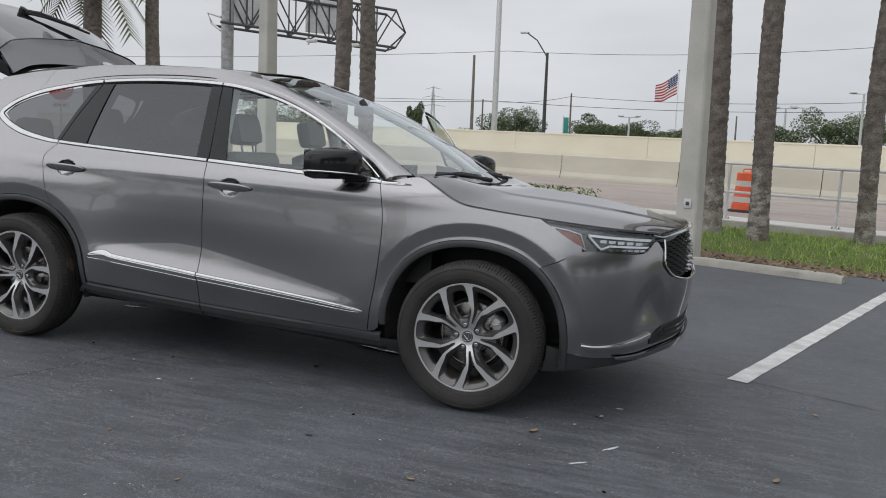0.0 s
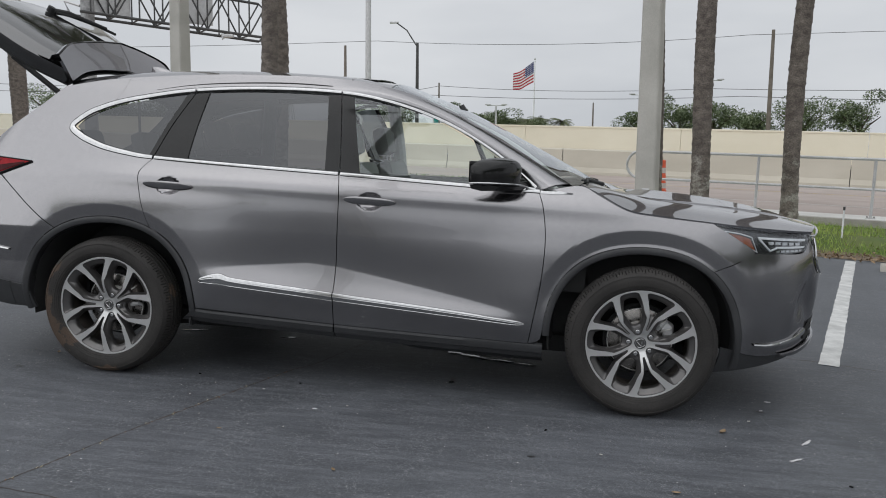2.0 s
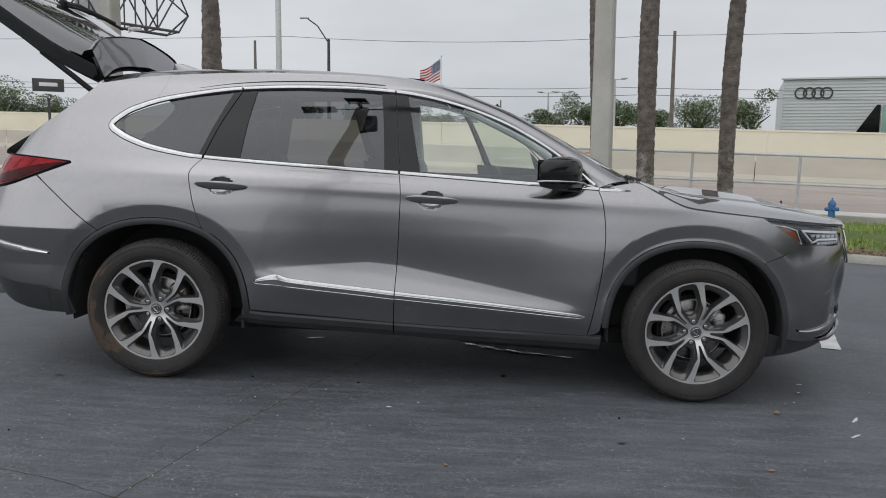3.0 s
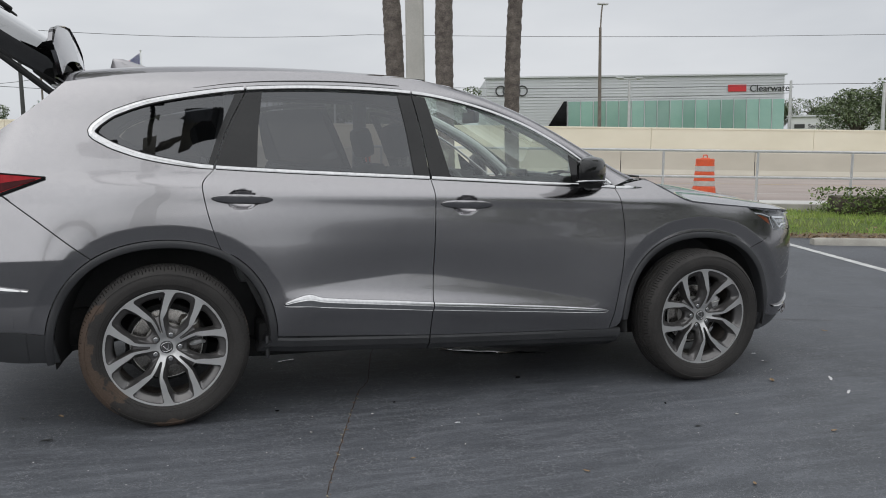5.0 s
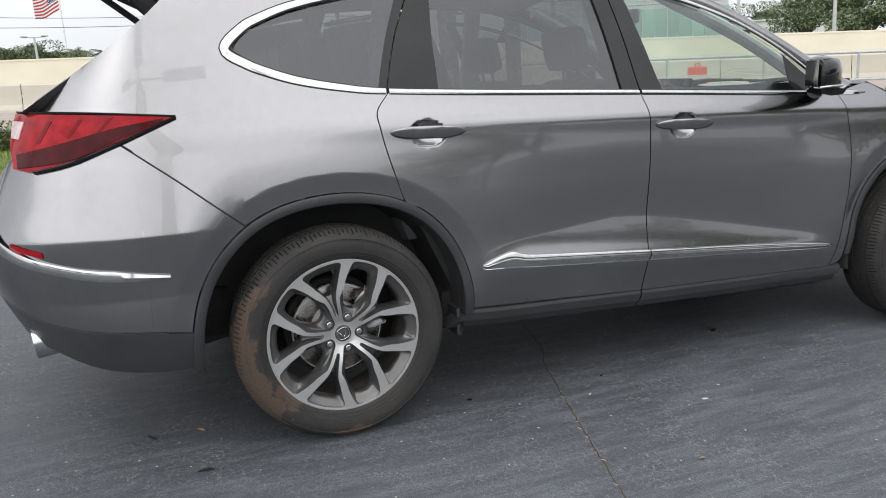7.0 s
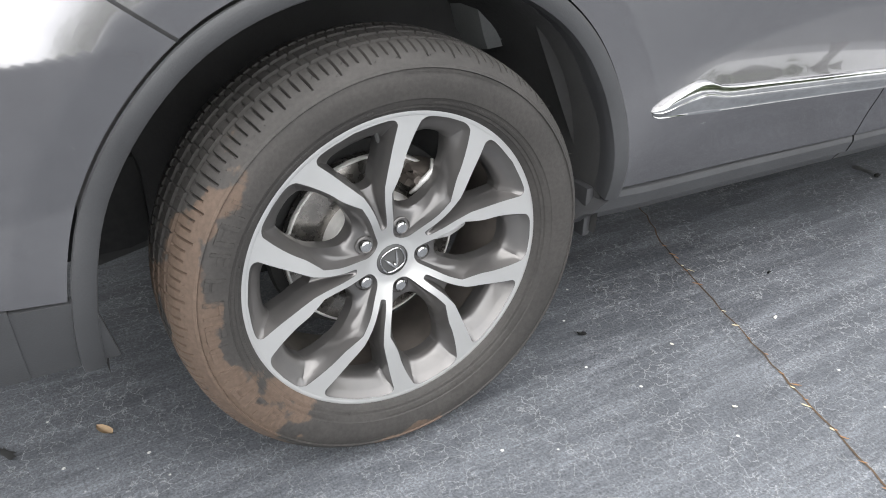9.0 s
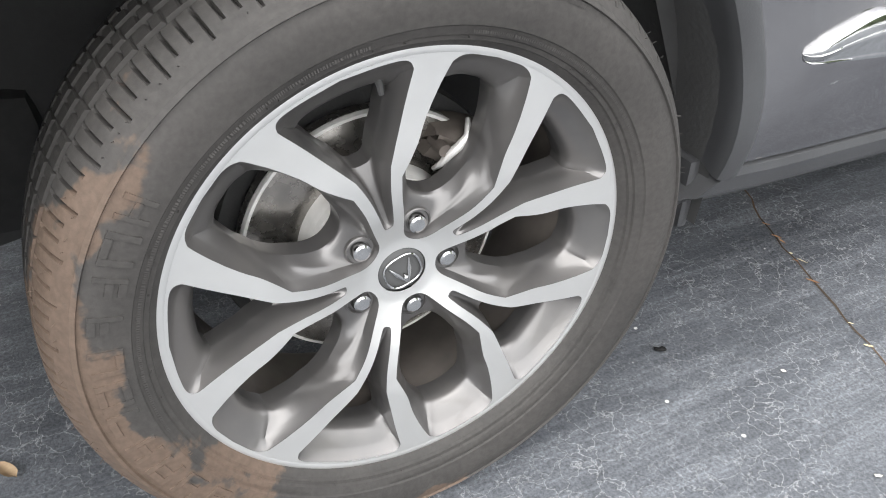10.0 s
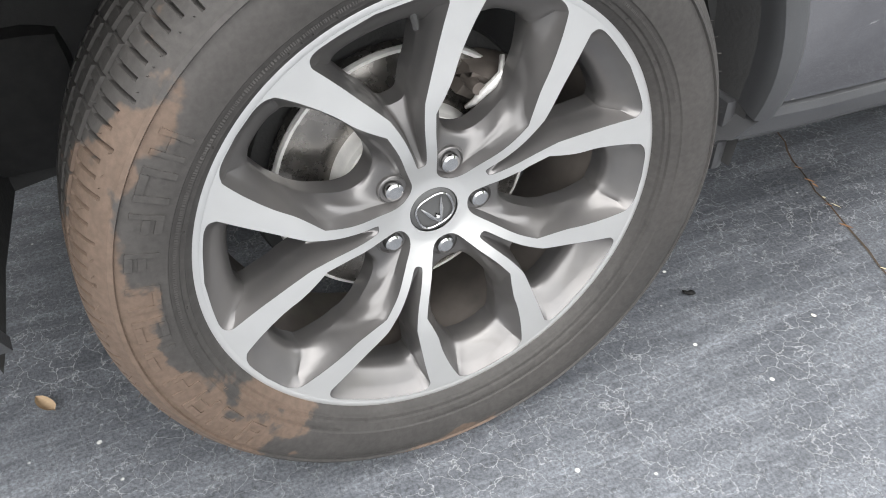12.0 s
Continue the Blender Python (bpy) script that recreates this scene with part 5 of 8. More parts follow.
def run(points, n, closed=False):
    """n + 1 evenly spaced points on a smooth curve through the given ones (2D or 3D)."""
    pts = [Vector(p) for p in points]
    if len(pts) == 2:
        return [pts[0].lerp(pts[1], i / n) for i in range(n + 1)]
    dense = []
    for i in range(len(pts) - 1):
        a, b = pts[i], pts[i + 1]
        p0, p3 = (pts[i - 1] if i else a + (a - b)), (pts[i + 2] if i + 2 < len(pts) else b + (b - a))
        for k in range(16):
            t = k / 16
            dense.append(0.5 * (2 * a + (b - p0) * t + (2 * p0 - 5 * a + 4 * b - p3) * t * t + (3 * a - p0 - 3 * b + p3) * t ** 3))
    dense.append(pts[-1])
    way = [0.0]
    for a, b in zip(dense, dense[1:]):
        way.append(way[-1] + (b - a).length)
    out, k = [], 0
    for i in range(n + 1):
        d = way[-1] * i / n
        while k < len(way) - 2 and way[k + 1] < d:
            k += 1
        out.append(dense[k].lerp(dense[k + 1], (d - way[k]) / max(1e-9, way[k + 1] - way[k])))
    return out


def rise(a):
    """The wheel openings are a little squarer than a circle round the hub."""
    return 0.012 * math.cos(a) ** 2 + 0.018 * math.sin(2 * a) ** 2


def arc(hub, r, a0, a1, n=12):
    out = []
    for i in range(n + 1):
        a = radians(a0 + (a1 - a0) * i / n)
        out.append((hub[0] + (r + rise(a)) * math.cos(a), hub[1] + (r + rise(a)) * math.sin(a)))
    return out


def coons(bottom, top, left, right, nu, nv):
    """A grid between four edges: bottom and top run ahead, left and right run up."""
    b, t, l, r = run(bottom, nu), run(top, nu), run(left, nv), run(right, nv)
    rows = []
    for j in range(nv + 1):
        v = j / nv
        line = []
        for i in range(nu + 1):
            u = i / nu
            line.append(b[i] * (1 - v) + t[i] * v + l[j] * (1 - u) + r[j] * u - (b[0] * (1 - u) * (1 - v) + b[-1] * u * (1 - v) + t[0] * (1 - u) * v + t[-1] * u * v))
        rows.append(line)
    return rows


def skin(name, rows, normals, material, parent, label="", depth=0.016, mirror=False, at=None):
    """A sheet with its edges turned in, shaded by the given normals."""
    nv, nu = len(rows), len(rows[0])
    flip = (lambda p: Vector((p.x, 2 * YC - p.y, p.z))) if mirror else (lambda p: p)
    flip_n = (lambda p: Vector((p.x, -p.y, p.z))) if mirror else (lambda p: p)
    verts = [flip(p) for r in rows for p in r]
    norms = [flip_n(q) for r in normals for q in r]
    faces = [(j * nu + i, j * nu + i + 1, (j + 1) * nu + i + 1, (j + 1) * nu + i) for j in range(nv - 1) for i in range(nu - 1)]
    ring = [(0, i) for i in range(nu)] + [(j, nu - 1) for j in range(1, nv)] + [(nv - 1, i) for i in range(nu - 2, -1, -1)] + [(j, 0) for j in range(nv - 2, 0, -1)]
    k = len(verts)
    if depth:
        for j, i in ring:
            verts.append(flip(rows[j][i]))
        for j, i in ring:
            verts.append(flip(rows[j][i] - normals[j][i] * depth))
        norms += [flip_n(normals[j][i]) for j, i in ring] * 2
        m = len(ring)
        faces += [(k + q, k + m + q, k + m + (q + 1) % m, k + (q + 1) % m) for q in range(m)]
    if mirror:
        faces = [f[::-1] for f in faces]
    me = bpy.data.meshes.new(name)
    me.from_pydata(verts, [], faces)
    me.materials.append(material)
    for f in me.polygons:
        f.use_smooth = True
    # rim faces keep their own flat shading
    flat = nv * nu
    loops = []
    for f in me.polygons:
        for vi in f.vertices:
            loops.append(tuple(norms[vi]) if max(f.vertices) < flat else tuple(f.normal))
    me.normals_split_custom_set(loops)
    ob = new(name, me)
    ob.parent = parent
    if at is not None:
        ob.matrix_basis = at
    return tagged(ob, label)


def flank(name, bottom, top, left, right, nu, nv, material, parent, label="", out=0.0, depth=0.016, mirror=False, gap=0.0):
    """A panel of the flank between four edges drawn in side view."""
    pts = [[on_side(p.x, p.y, out) for p in r] for r in coons(bottom, top, left, right, nu, nv)]
    return skin(name, [[p for p, _ in r] for r in pts], [[q for _, q in r] for r in pts], material, parent, label, depth, mirror)


def sheet(name, bottom, top, left, right, nu, nv, material, parent, label="", depth=0.012, both=True, shape=None):
    """A panel between four edges in space, mirrored over the middle line when both."""
    rows = coons(bottom, top, left, right, nu, nv)
    if shape:
        rows = [[shape(p) for p in r] for r in rows]
    if both:
        rows = [r + [Vector((p.x, 2 * YC - p.y, p.z)) for p in r[-2::-1]] for r in rows]
    nv1, nu1 = len(rows), len(rows[0])
    # the outer face looks away from the middle of the car
    a, b, c = rows[nv1 // 2][nu1 // 2 - 1], rows[nv1 // 2][nu1 // 2 + 1], rows[nv1 // 2 + 1][nu1 // 2]
    if (b - a).cross(c - a).dot(a - Vector((1.2, YC, 0.9))) < 0:
        rows = [r[::-1] for r in rows]
    normals = []
    for j in range(nv1):
        line = []
        for i in range(nu1):
            du = rows[j][min(i + 1, nu1 - 1)] - rows[j][max(i - 1, 0)]
            dv = rows[min(j + 1, nv1 - 1)][i] - rows[max(j - 1, 0)][i]
            line.append(du.cross(dv).normalized())
        normals.append(line)
    return skin(name, rows, normals, material, parent, label, depth)


def trim(name, curve, width, material, parent, label="", out=0.006, n=60, mirror=False, taper=0.0, lift=0.006):
    """A slim moulding lying on the flank along a curve in side view; width is a number or one for each given point."""
    pts = run(curve, n)
    if isinstance(width, (list, tuple)):
        ws = [spline(tuple(i / (len(width) - 1) for i in range(len(width))), width, k / n) for k in range(n + 1)]
    else:
        ws = [width] * (n + 1)
    rows = []
    for i, p in enumerate(pts):
        way = (pts[min(i + 1, n)] - pts[max(i - 1, 0)]).normalized()
        side = Vector((-way.y, way.x))
        w = ws[i] / 2
        line = []
        for f, o in ((-1, -0.004), (-0.98, out * .6), (-0.55, out), (0.0, out + lift * .35), (0.55, out), (0.98, out * .6), (1, -0.004)):
            q = p + side * w * f
            line.append(on_side(q.x, q.y, o)[0])
        rows.append(line)
    if mirror:
        rows = [[Vector((p.x, 2 * YC - p.y, p.z)) for p in r[::-1]] for r in rows]
    bm = grid_mesh(rows)
    bmesh.ops.holes_fill(bm, edges=[e for e in bm.edges if e.is_boundary])
    bmesh.ops.recalc_face_normals(bm, faces=bm.faces[:])
    return part(name, bm, material, parent, label, crisp=40)


def blade(name, low, high, parent, mirror):
    """A bright moulding on the door between a lower and an upper edge, with rounded borders."""
    rows = []
    for p, q in zip(run(low, 70), run(high, 70)):
        line = []
        full = min(1.0, (p - q).length / 0.032)
        for f, o in ((0.0, -0.003), (0.02, 0.004), (0.07, 0.0055), (0.11, 0.0045), (0.14, 0.0042), (0.50, 0.0150), (0.56, 0.0158), (0.60, 0.0146), (0.64, 0.0148), (0.86, 0.0142), (0.92, 0.0128), (0.97, 0.007), (1.0, -0.003)):
            m = p.lerp(q, f)
            line.append(on_side(m.x, m.y, o * full if o > 0 else o)[0])
        rows.append(line)
    if mirror:
        rows = [[Vector((p.x, 2 * YC - p.y, p.z)) for p in r[::-1]] for r in rows]
    bm = grid_mesh(rows)
    bmesh.ops.holes_fill(bm, edges=[e for e in bm.edges if e.is_boundary])
    bmesh.ops.recalc_face_normals(bm, faces=bm.faces[:])
    return part(name, bm, CHROME, parent, crisp=50)


car = thing("sport_utility_vehicle", "gunmetal grey seven-seat car, tailgate open, parked on asphalt", "car", SLOPE.copy())

# ---- lines of the side view ----
DLO_LOW = [(-0.300, 1.358), (-0.262, 1.322), (-0.184, 1.284), (-0.064, 1.245), (0.10, 1.215), (0.232, 1.201), (0.62, 1.181), (1.29, 1.154), (2.02, 1.121), (2.36, 1.108)]
DLO_TOP = [(-0.300, 1.358), (-0.245, 1.420), (-0.087, 1.492), (0.119, 1.540), (0.394, 1.582), (0.798, 1.603), (1.240, 1.592), (1.548, 1.540), (1.818, 1.451), (2.018, 1.349), (2.160, 1.258), (2.33, 1.128)]
REAR_SEAM = [(0.2490, 0.8250), (0.205, 0.956), (0.178, 1.080), (0.180, 1.135), (0.232, 1.193)]
MID_SEAM = [(1.284, 0.350), (1.288, 0.505), (1.297, 0.720), (1.303, 1.000), (1.300, 1.080), (1.289, 1.146)]
FRONT_SEAM = [(2.326, 0.322), (2.346, 0.440), (2.378, 0.650), (2.390, 0.860), (2.372, 1.020), (2.345, 1.102)]
SILL = [(0.512, 0.386), (0.80, 0.372), (1.284, 0.350), (1.8, 0.334), (2.326, 0.322)]
QSEAM = [(-0.664, 1.083), (-0.58, 1.0175), (-0.50, 0.955), (-0.40, 0.8716), (-0.307, 0.7943)]
R_ARCH, F_ARCH = 0.499, 0.483


def between(line, x0, x1, n=14, dz=0.0):
    """The stretch of a line of the side view from x0 to x1."""
    dense = run(line, 240)
    out = []
    for i in range(n + 1):
        x = x0 + (x1 - x0) * i / n
        k = min(range(len(dense)), key=lambda q: abs(dense[q].x - x))
        out.append((x, dense[k].y + dz))
    return out


def shift(line, dx=0.0, dz=0.0):
    return [(x + dx, z + dz) for x, z in line]


def build_side(mirror):
    far = " of the far side" if mirror else ""
    G = 0.0022
    # doors
    rd = thing_part("rear_door", car)
    left = arc(HUBS[0], R_ARCH, 2.0, 60.6, 9) + shift(REAR_SEAM, G)[1:]
    flank("door_skin", shift(between(SILL, 0.5105, 1.284 - G), 0, 0), between(DLO_LOW, 0.236, 1.289 - G, dz=-0.006), left, shift(MID_SEAM, -G), 80, 90, PAINT, rd, mirror=mirror)
    fd = thing_part("front_door", car)
    flank("door_skin", between(SILL, 1.284 + G, 2.326 - G), between(DLO_LOW, 1.289 + G, 2.345 - G, dz=-0.006), shift(MID_SEAM, G), shift(FRONT_SEAM, -G), 80, 90, PAINT, fd, mirror=mirror)
    # quarter panel, in three joined fields
    q = thing_part("quarter_panel", car)
    flank("quarter_lower", arc(HUBS[0], R_ARCH, 126.2, 61.4, 14), between(DLO_LOW, -0.30, 0.232 - G, dz=-0.006), [(-0.307, 0.7950), (-0.303, 1.05), (-0.300, 1.352)], shift(REAR_SEAM, -G), 48, 48, PAINT, q, mirror=mirror, depth=0.014)
    flank("quarter_rear", [(-0.975, 1.10), (-0.80, 1.10), (-0.664, 1.083)] + QSEAM[1:], [(-0.885, 1.2142), (-0.60, 1.2892), (-0.300, 1.3572)], [(-0.975, 1.10), (-0.885, 1.2142)], [(-0.307, 0.7943), (-0.303, 1.05), (-0.300, 1.3572)], 30, 22, PAINT, q, mirror=mirror, depth=0.0)
    flank("quarter_upper", [(-0.885, 1.214), (-0.60, 1.289), (-0.300, 1.357)], [(-0.415, 1.585), (-0.2, 1.625), (-0.03, 1.645)], [(-0.885, 1.214), (-0.690, 1.346), (-0.545, 1.460), (-0.415, 1.585)], [(-0.300, 1.357), (-0.245, 1.420), (-0.17, 1.458), (-0.10, 1.490), (-0.05, 1.560), (-0.03, 1.645)], 20, 24, PAINT, q, mirror=mirror, depth=0.0)
    # wing
    w = thing_part("front_wing", car)
    flank("wing_skin", [(2.326 + G, 0.322)] + [(2.384, 0.345), (2.393, 0.40)] + arc(HUBS[1], F_ARCH, 171, 48.7, 16), [(2.345 + G, 1.112), (2.45, 1.138), (2.56, 1.150), (2.65, 1.105), (2.79, 1.036), (2.93, 1.014), (3.206, 0.990)], shift(FRONT_SEAM, G), [(3.2225, 0.7532), (3.32, 0.800), (3.415, 0.852), (3.33, 0.915), (3.206, 0.987)], 54, 40, PAINT, w, mirror=mirror)
    # cladding round the wheels and along the sill
    for hub, r1, r0, a0, a1, name in ((HUBS[0], R_ARCH - .004, 0.459, 186, 0, "rear_arch_trim"), (HUBS[1], F_ARCH - .004, 0.443, 180, -14, "front_arch_trim")):
        rows = []
        for i in range(61):
            a = radians(a0 + (a1 - a0) * i / 60)
            line = []
            for f, o in ((1.0, 0.001), (0.97, 0.007), (0.80, 0.009), (0.30, 0.008), (0.08, 0.004), (0.0, -0.006), (0.04, -0.020), (0.10, -0.060)):
                r = r0 + (r1 - r0) * f + rise(a)
                p, n = on_side(hub[0] + r * math.cos(a), hub[1] + r * math.sin(a), o)
                line.append(p)
            rows.append(line)
        if mirror:
            rows = [[Vector((p.x, 2 * YC - p.y, p.z)) for p in r[::-1]] for r in rows]
        bm = grid_mesh(rows)
        bmesh.ops.recalc_face_normals(bm, faces=bm.faces[:])
        part(name, bm, CLADDING, car, "dark grey plastic wheel arch trim", crisp=35)
    sill = thing_part("sill", car)
    for seg in ((0.412, 1.281, "rear_sill_cover"), (1.288, 2.40, "front_sill_cover")):
        rows = []
        for i in range(-1, 41):
            line = []
            for dz, o in ((0.0, -0.014), (-0.004, 0.000), (-0.014, 0.006), (-0.046, 0.006), (-0.054, -0.004), (-0.084, -0.012), (-0.094, -0.030), (-0.12, -0.10)):
                # the rear end leans back towards the ground and turns in behind the wheel
                start = seg[0] + (0.088 * (1 - min(1.0, -dz / 0.084)) if seg[0] < 1 else 0.0)
                x = start + (seg[1] - start) * max(0, i) / 40
                zt = spline((0.41, 0.50, 0.6, 1.284, 1.8, 2.42), (0.394, 0.389, 0.380, 0.350, 0.334, 0.320), x)
                line.append(on_side(x + (0.012 if i < 0 else 0.0), zt + dz, o - (0.06 if i < 0 else 0.0))[0])
            rows.append(line)
        if mirror:
            rows = [[Vector((p.x, 2 * YC - p.y, p.z)) for p in r[::-1]] for r in rows]
        bm = grid_mesh(rows)
        bmesh.ops.recalc_face_normals(bm, faces=bm.faces[:])
        part(seg[2], bm, CLADDING, sill, crisp=30)
    # glass and window frames
    flank("window", between(DLO_LOW, 1.40, 2.10, dz=0.012), between(DLO_TOP, 1.31, 2.10, 30, dz=-0.020), [(1.40, 1.162), (1.352, 1.38), (1.31, 1.568)], [(2.10, 1.13), (2.10, 1.20), (2.10, 1.285)], 26, 16, CLEAR_PANE, fd, out=-0.010, depth=0.004, mirror=mirror)
    flank("corner_window", [(2.10, 1.128), (2.26, 1.123)], [(2.10, 1.282), (2.26, 1.155)], [(2.10, 1.128), (2.10, 1.282)], [(2.26, 1.123), (2.26, 1.155)], 6, 6, BLACK_GLOSS, fd, out=-0.009, depth=0.004, mirror=mirror)
    flank("window", between(DLO_LOW, 0.428, 1.208, dz=0.012), between(DLO_TOP, 0.474, 1.165, 24, dz=-0.020), [(0.428, 1.200), (0.444, 1.38), (0.474, 1.570)], [(1.208, 1.168), (1.19, 1.38), (1.165, 1.575)], 22, 16, DARK_PANE, rd, out=-0.010, depth=0.004, mirror=mirror)
    flank("quarter_window", [(-0.270, 1.358), (-0.184, 1.300), (-0.06, 1.262), (0.10, 1.232), (0.205, 1.216)], [(-0.270, 1.358), (-0.22, 1.414), (-0.075, 1.474), (0.119, 1.520), (0.345, 1.556)], [(-0.270, 1.357), (-0.270, 1.359)], [(0.205, 1.216), (0.265, 1.38), (0.345, 1.556)], 22, 12, DARK_PANE, q, out=-0.008, depth=0.004, mirror=mirror)
    flank("pillar_cover", [(1.208, 1.168), (1.287, 1.166)], [(1.165, 1.575), (1.236, 1.575)], [(1.208, 1.168), (1.19, 1.38), (1.165, 1.575)], [(1.287, 1.166), (1.265, 1.38), (1.236, 1.575)], 6, 12, BLACK_GLOSS, rd, "gloss black door pillar cover", out=-0.002, depth=0.010, mirror=mirror)
    flank("pillar_cover", [(1.293, 1.166), (1.40, 1.160)], [(1.242, 1.575), (1.31, 1.568)], [(1.293, 1.166), (1.271, 1.38), (1.242, 1.575)], [(1.40, 1.160), (1.352, 1.38), (1.31, 1.568)], 6, 12, BLACK_GLOSS, fd, "gloss black door pillar cover", out=-0.002, depth=0.010, mirror=mirror)
    flank("pillar_cover", [(0.238, 1.214), (0.428, 1.200)], [(0.394, 1.562), (0.474, 1.570)], [(0.238, 1.214), (0.30, 1.38), (0.394, 1.562)], [(0.428, 1.200), (0.444, 1.38), (0.474, 1.570)], 6, 12, BLACK_GLOSS, rd, "gloss black door pillar cover", out=-0.004, depth=0.010, mirror=mirror)
    flank("pillar_cover", [(0.205, 1.216), (0.232, 1.214)], [(0.345, 1.556), (0.388, 1.562)], [(0.205, 1.216), (0.265, 1.38), (0.345, 1.556)], [(0.232, 1.214), (0.294, 1.38), (0.388, 1.562)], 3, 12, BLACK_GLOSS, q, "gloss black pillar cover", out=-0.004, depth=0.010, mirror=mirror)
    # bright window surround
    low = run(DLO_LOW, 900)
    top = run(DLO_TOP, 900)
    cut = lambda ln, a, b: (lambda c: c[:-14:27] + [c[-1]])([tuple(p) for p in ln if a <= p.x <= b])  # noqa: E731
    trim("chrome_surround", cut(low, -0.4, 0.228)[::-1] + cut(top, -0.29, 0.388)[1:], (0.017, 0.023, 0.028, 0.023, 0.019, 0.017), CHROME, q, out=0.004, lift=0.004, mirror=mirror, n=90)
    trim("chrome_surround", cut(low, 0.238, 1.285), 0.0155, CHROME, rd, out=0.004, lift=0.004, mirror=mirror)
    trim("chrome_surround", cut(top, 0.396, 1.236), 0.0155, CHROME, rd, out=0.004, lift=0.004, mirror=mirror)
    trim("chrome_surround", cut(low, 1.294, 2.35), 0.0155, CHROME, fd, out=0.004, lift=0.004, mirror=mirror)
    trim("chrome_surround", cut(top, 1.244, 2.33), 0.0155, CHROME, fd, out=0.004, lift=0.004, mirror=mirror)
    trim("window_seal", cut(low, -0.4, 0.228)[::-1] + cut(top, -0.29, 0.388)[1:], (0.024, 0.032, 0.037, 0.032, 0.028, 0.026), UNDER, q, "black rubber line round the bright trim", out=0.0012, lift=0.0, mirror=mirror, n=90)
    trim("window_seal", cut(low, 0.238, 1.285), 0.023, UNDER, rd, "black rubber line round the bright trim", out=0.0012, lift=0.0, mirror=mirror)
    trim("window_seal", cut(top, 0.396, 1.236), 0.024, UNDER, rd, "black rubber line round the bright trim", out=0.0012, lift=0.0, mirror=mirror)
    trim("window_seal", cut(low, 1.294, 2.35), 0.023, UNDER, fd, "black rubber line round the bright trim", out=0.0012, lift=0.0, mirror=mirror)
    trim("window_seal", cut(top, 1.244, 1.70), 0.024, UNDER, fd, "black rubber line round the bright trim", out=0.0012, lift=0.0, mirror=mirror)
    trim("roof_ditch", [(x, spline([p[0] for p in DLO_TOP], [p[1] for p in DLO_TOP], x) + 0.030) for x in (0.15, 0.35, 0.60, 0.95, 1.30)], (0.0010, 0.005, 0.007, 0.007, 0.005), UNDER, car, "dark groove beside the roof", out=0.0010, lift=0.0, mirror=mirror, n=40)
    trim("chrome_spear", [(2.352, 1.107), (2.43, 1.105), (2.516, 1.1025)], (0.020, 0.018, 0.004), CHROME, w, out=0.004, mirror=mirror, n=20)
    # bright strips low on the doors
    blade("chrome_strip", [(0.536, 0.552), (0.540, 0.544), (0.552, 0.539), (0.60, 0.535), (0.72, 0.526), (0.9, 0.511), (1.1, 0.496), (1.286, 0.481)], [(0.536, 0.554), (0.540, 0.560), (0.575, 0.577), (0.635, 0.595), (0.672, 0.595), (0.73, 0.578), (0.9, 0.561), (1.1, 0.545), (1.286, 0.529)], rd, mirror)
    blade("chrome_strip", [(1.292, 0.483), (1.6, 0.462), (1.95, 0.439), (2.15, 0.427), (2.26, 0.421), (2.305, 0.427)], [(1.292, 0.528), (1.6, 0.505), (1.95, 0.476), (2.15, 0.458), (2.26, 0.446), (2.305, 0.433)], fd, mirror)
    # handles
    for x, z, d in ((0.352, 1.052, rd), (1.470, 1.017, fd)):
        rows = []
        for i in range(25):
            f = -1 + i / 12
            r = 0.023 * max(0.03, (1 - abs(f) ** 2.6)) ** 0.5
            c, n = on_side(x + 0.139 * f, z + 0.004 - 0.004 * f, 0)
            c = c.copy()
            c.y = side_y(x - 0.09, z) - 0.020 + 0.014 * abs(f) ** 3
            rows.append([c + n * r * (0.50 * math.cos(6.2832 * k / 16) + 0.34 * math.sin(6.2832 * k / 16)) + Vector((0, 0, 1)) * r * math.copysign(abs(math.sin(6.2832 * k / 16)) ** 0.8, math.sin(6.2832 * k / 16)) for k in range(16)])
        bar = grid_mesh(rows, closed=True)
        bmesh.ops.holes_fill(bar, edges=[e for e in bar.edges if e.is_boundary])
        if mirror:
            bmesh.ops.transform(bar, matrix=Matrix.Translation((0, 2 * YC, 0)) @ Matrix.Diagonal((1, -1, 1, 1)), verts=bar.verts)
        bmesh.ops.recalc_face_normals(bar, faces=bar.faces[:])
        h = part("handle", bar, PAINT, d, crisp=50)
    return rd, fd


def thing_part(name, parent, label=""):
    ob = new(name)
    ob.empty_display_size = 0.05
    ob.parent = parent
    return tagged(ob, label)


rear_door, front_door = build_side(False)
far_rear_door, driver_door = build_side(True)
# the driver's door stands open
hinge = Vector((2.33, 2 * YC - 0.03, 0))
driver_door.matrix_basis = Matrix.Translation(hinge) @ pose(0, 0, 0, 0, 0, -60) @ Matrix.Translation(-hinge)
tagged(driver_door, "driver's door swung open")
hinge = Vector((1.30, 2 * YC - 0.03, 0))
far_rear_door.matrix_basis = Matrix.Translation(hinge) @ pose(0, 0, 0, 0, 0, -62) @ Matrix.Translation(-hinge)
tagged(far_rear_door, "far rear door swung open")

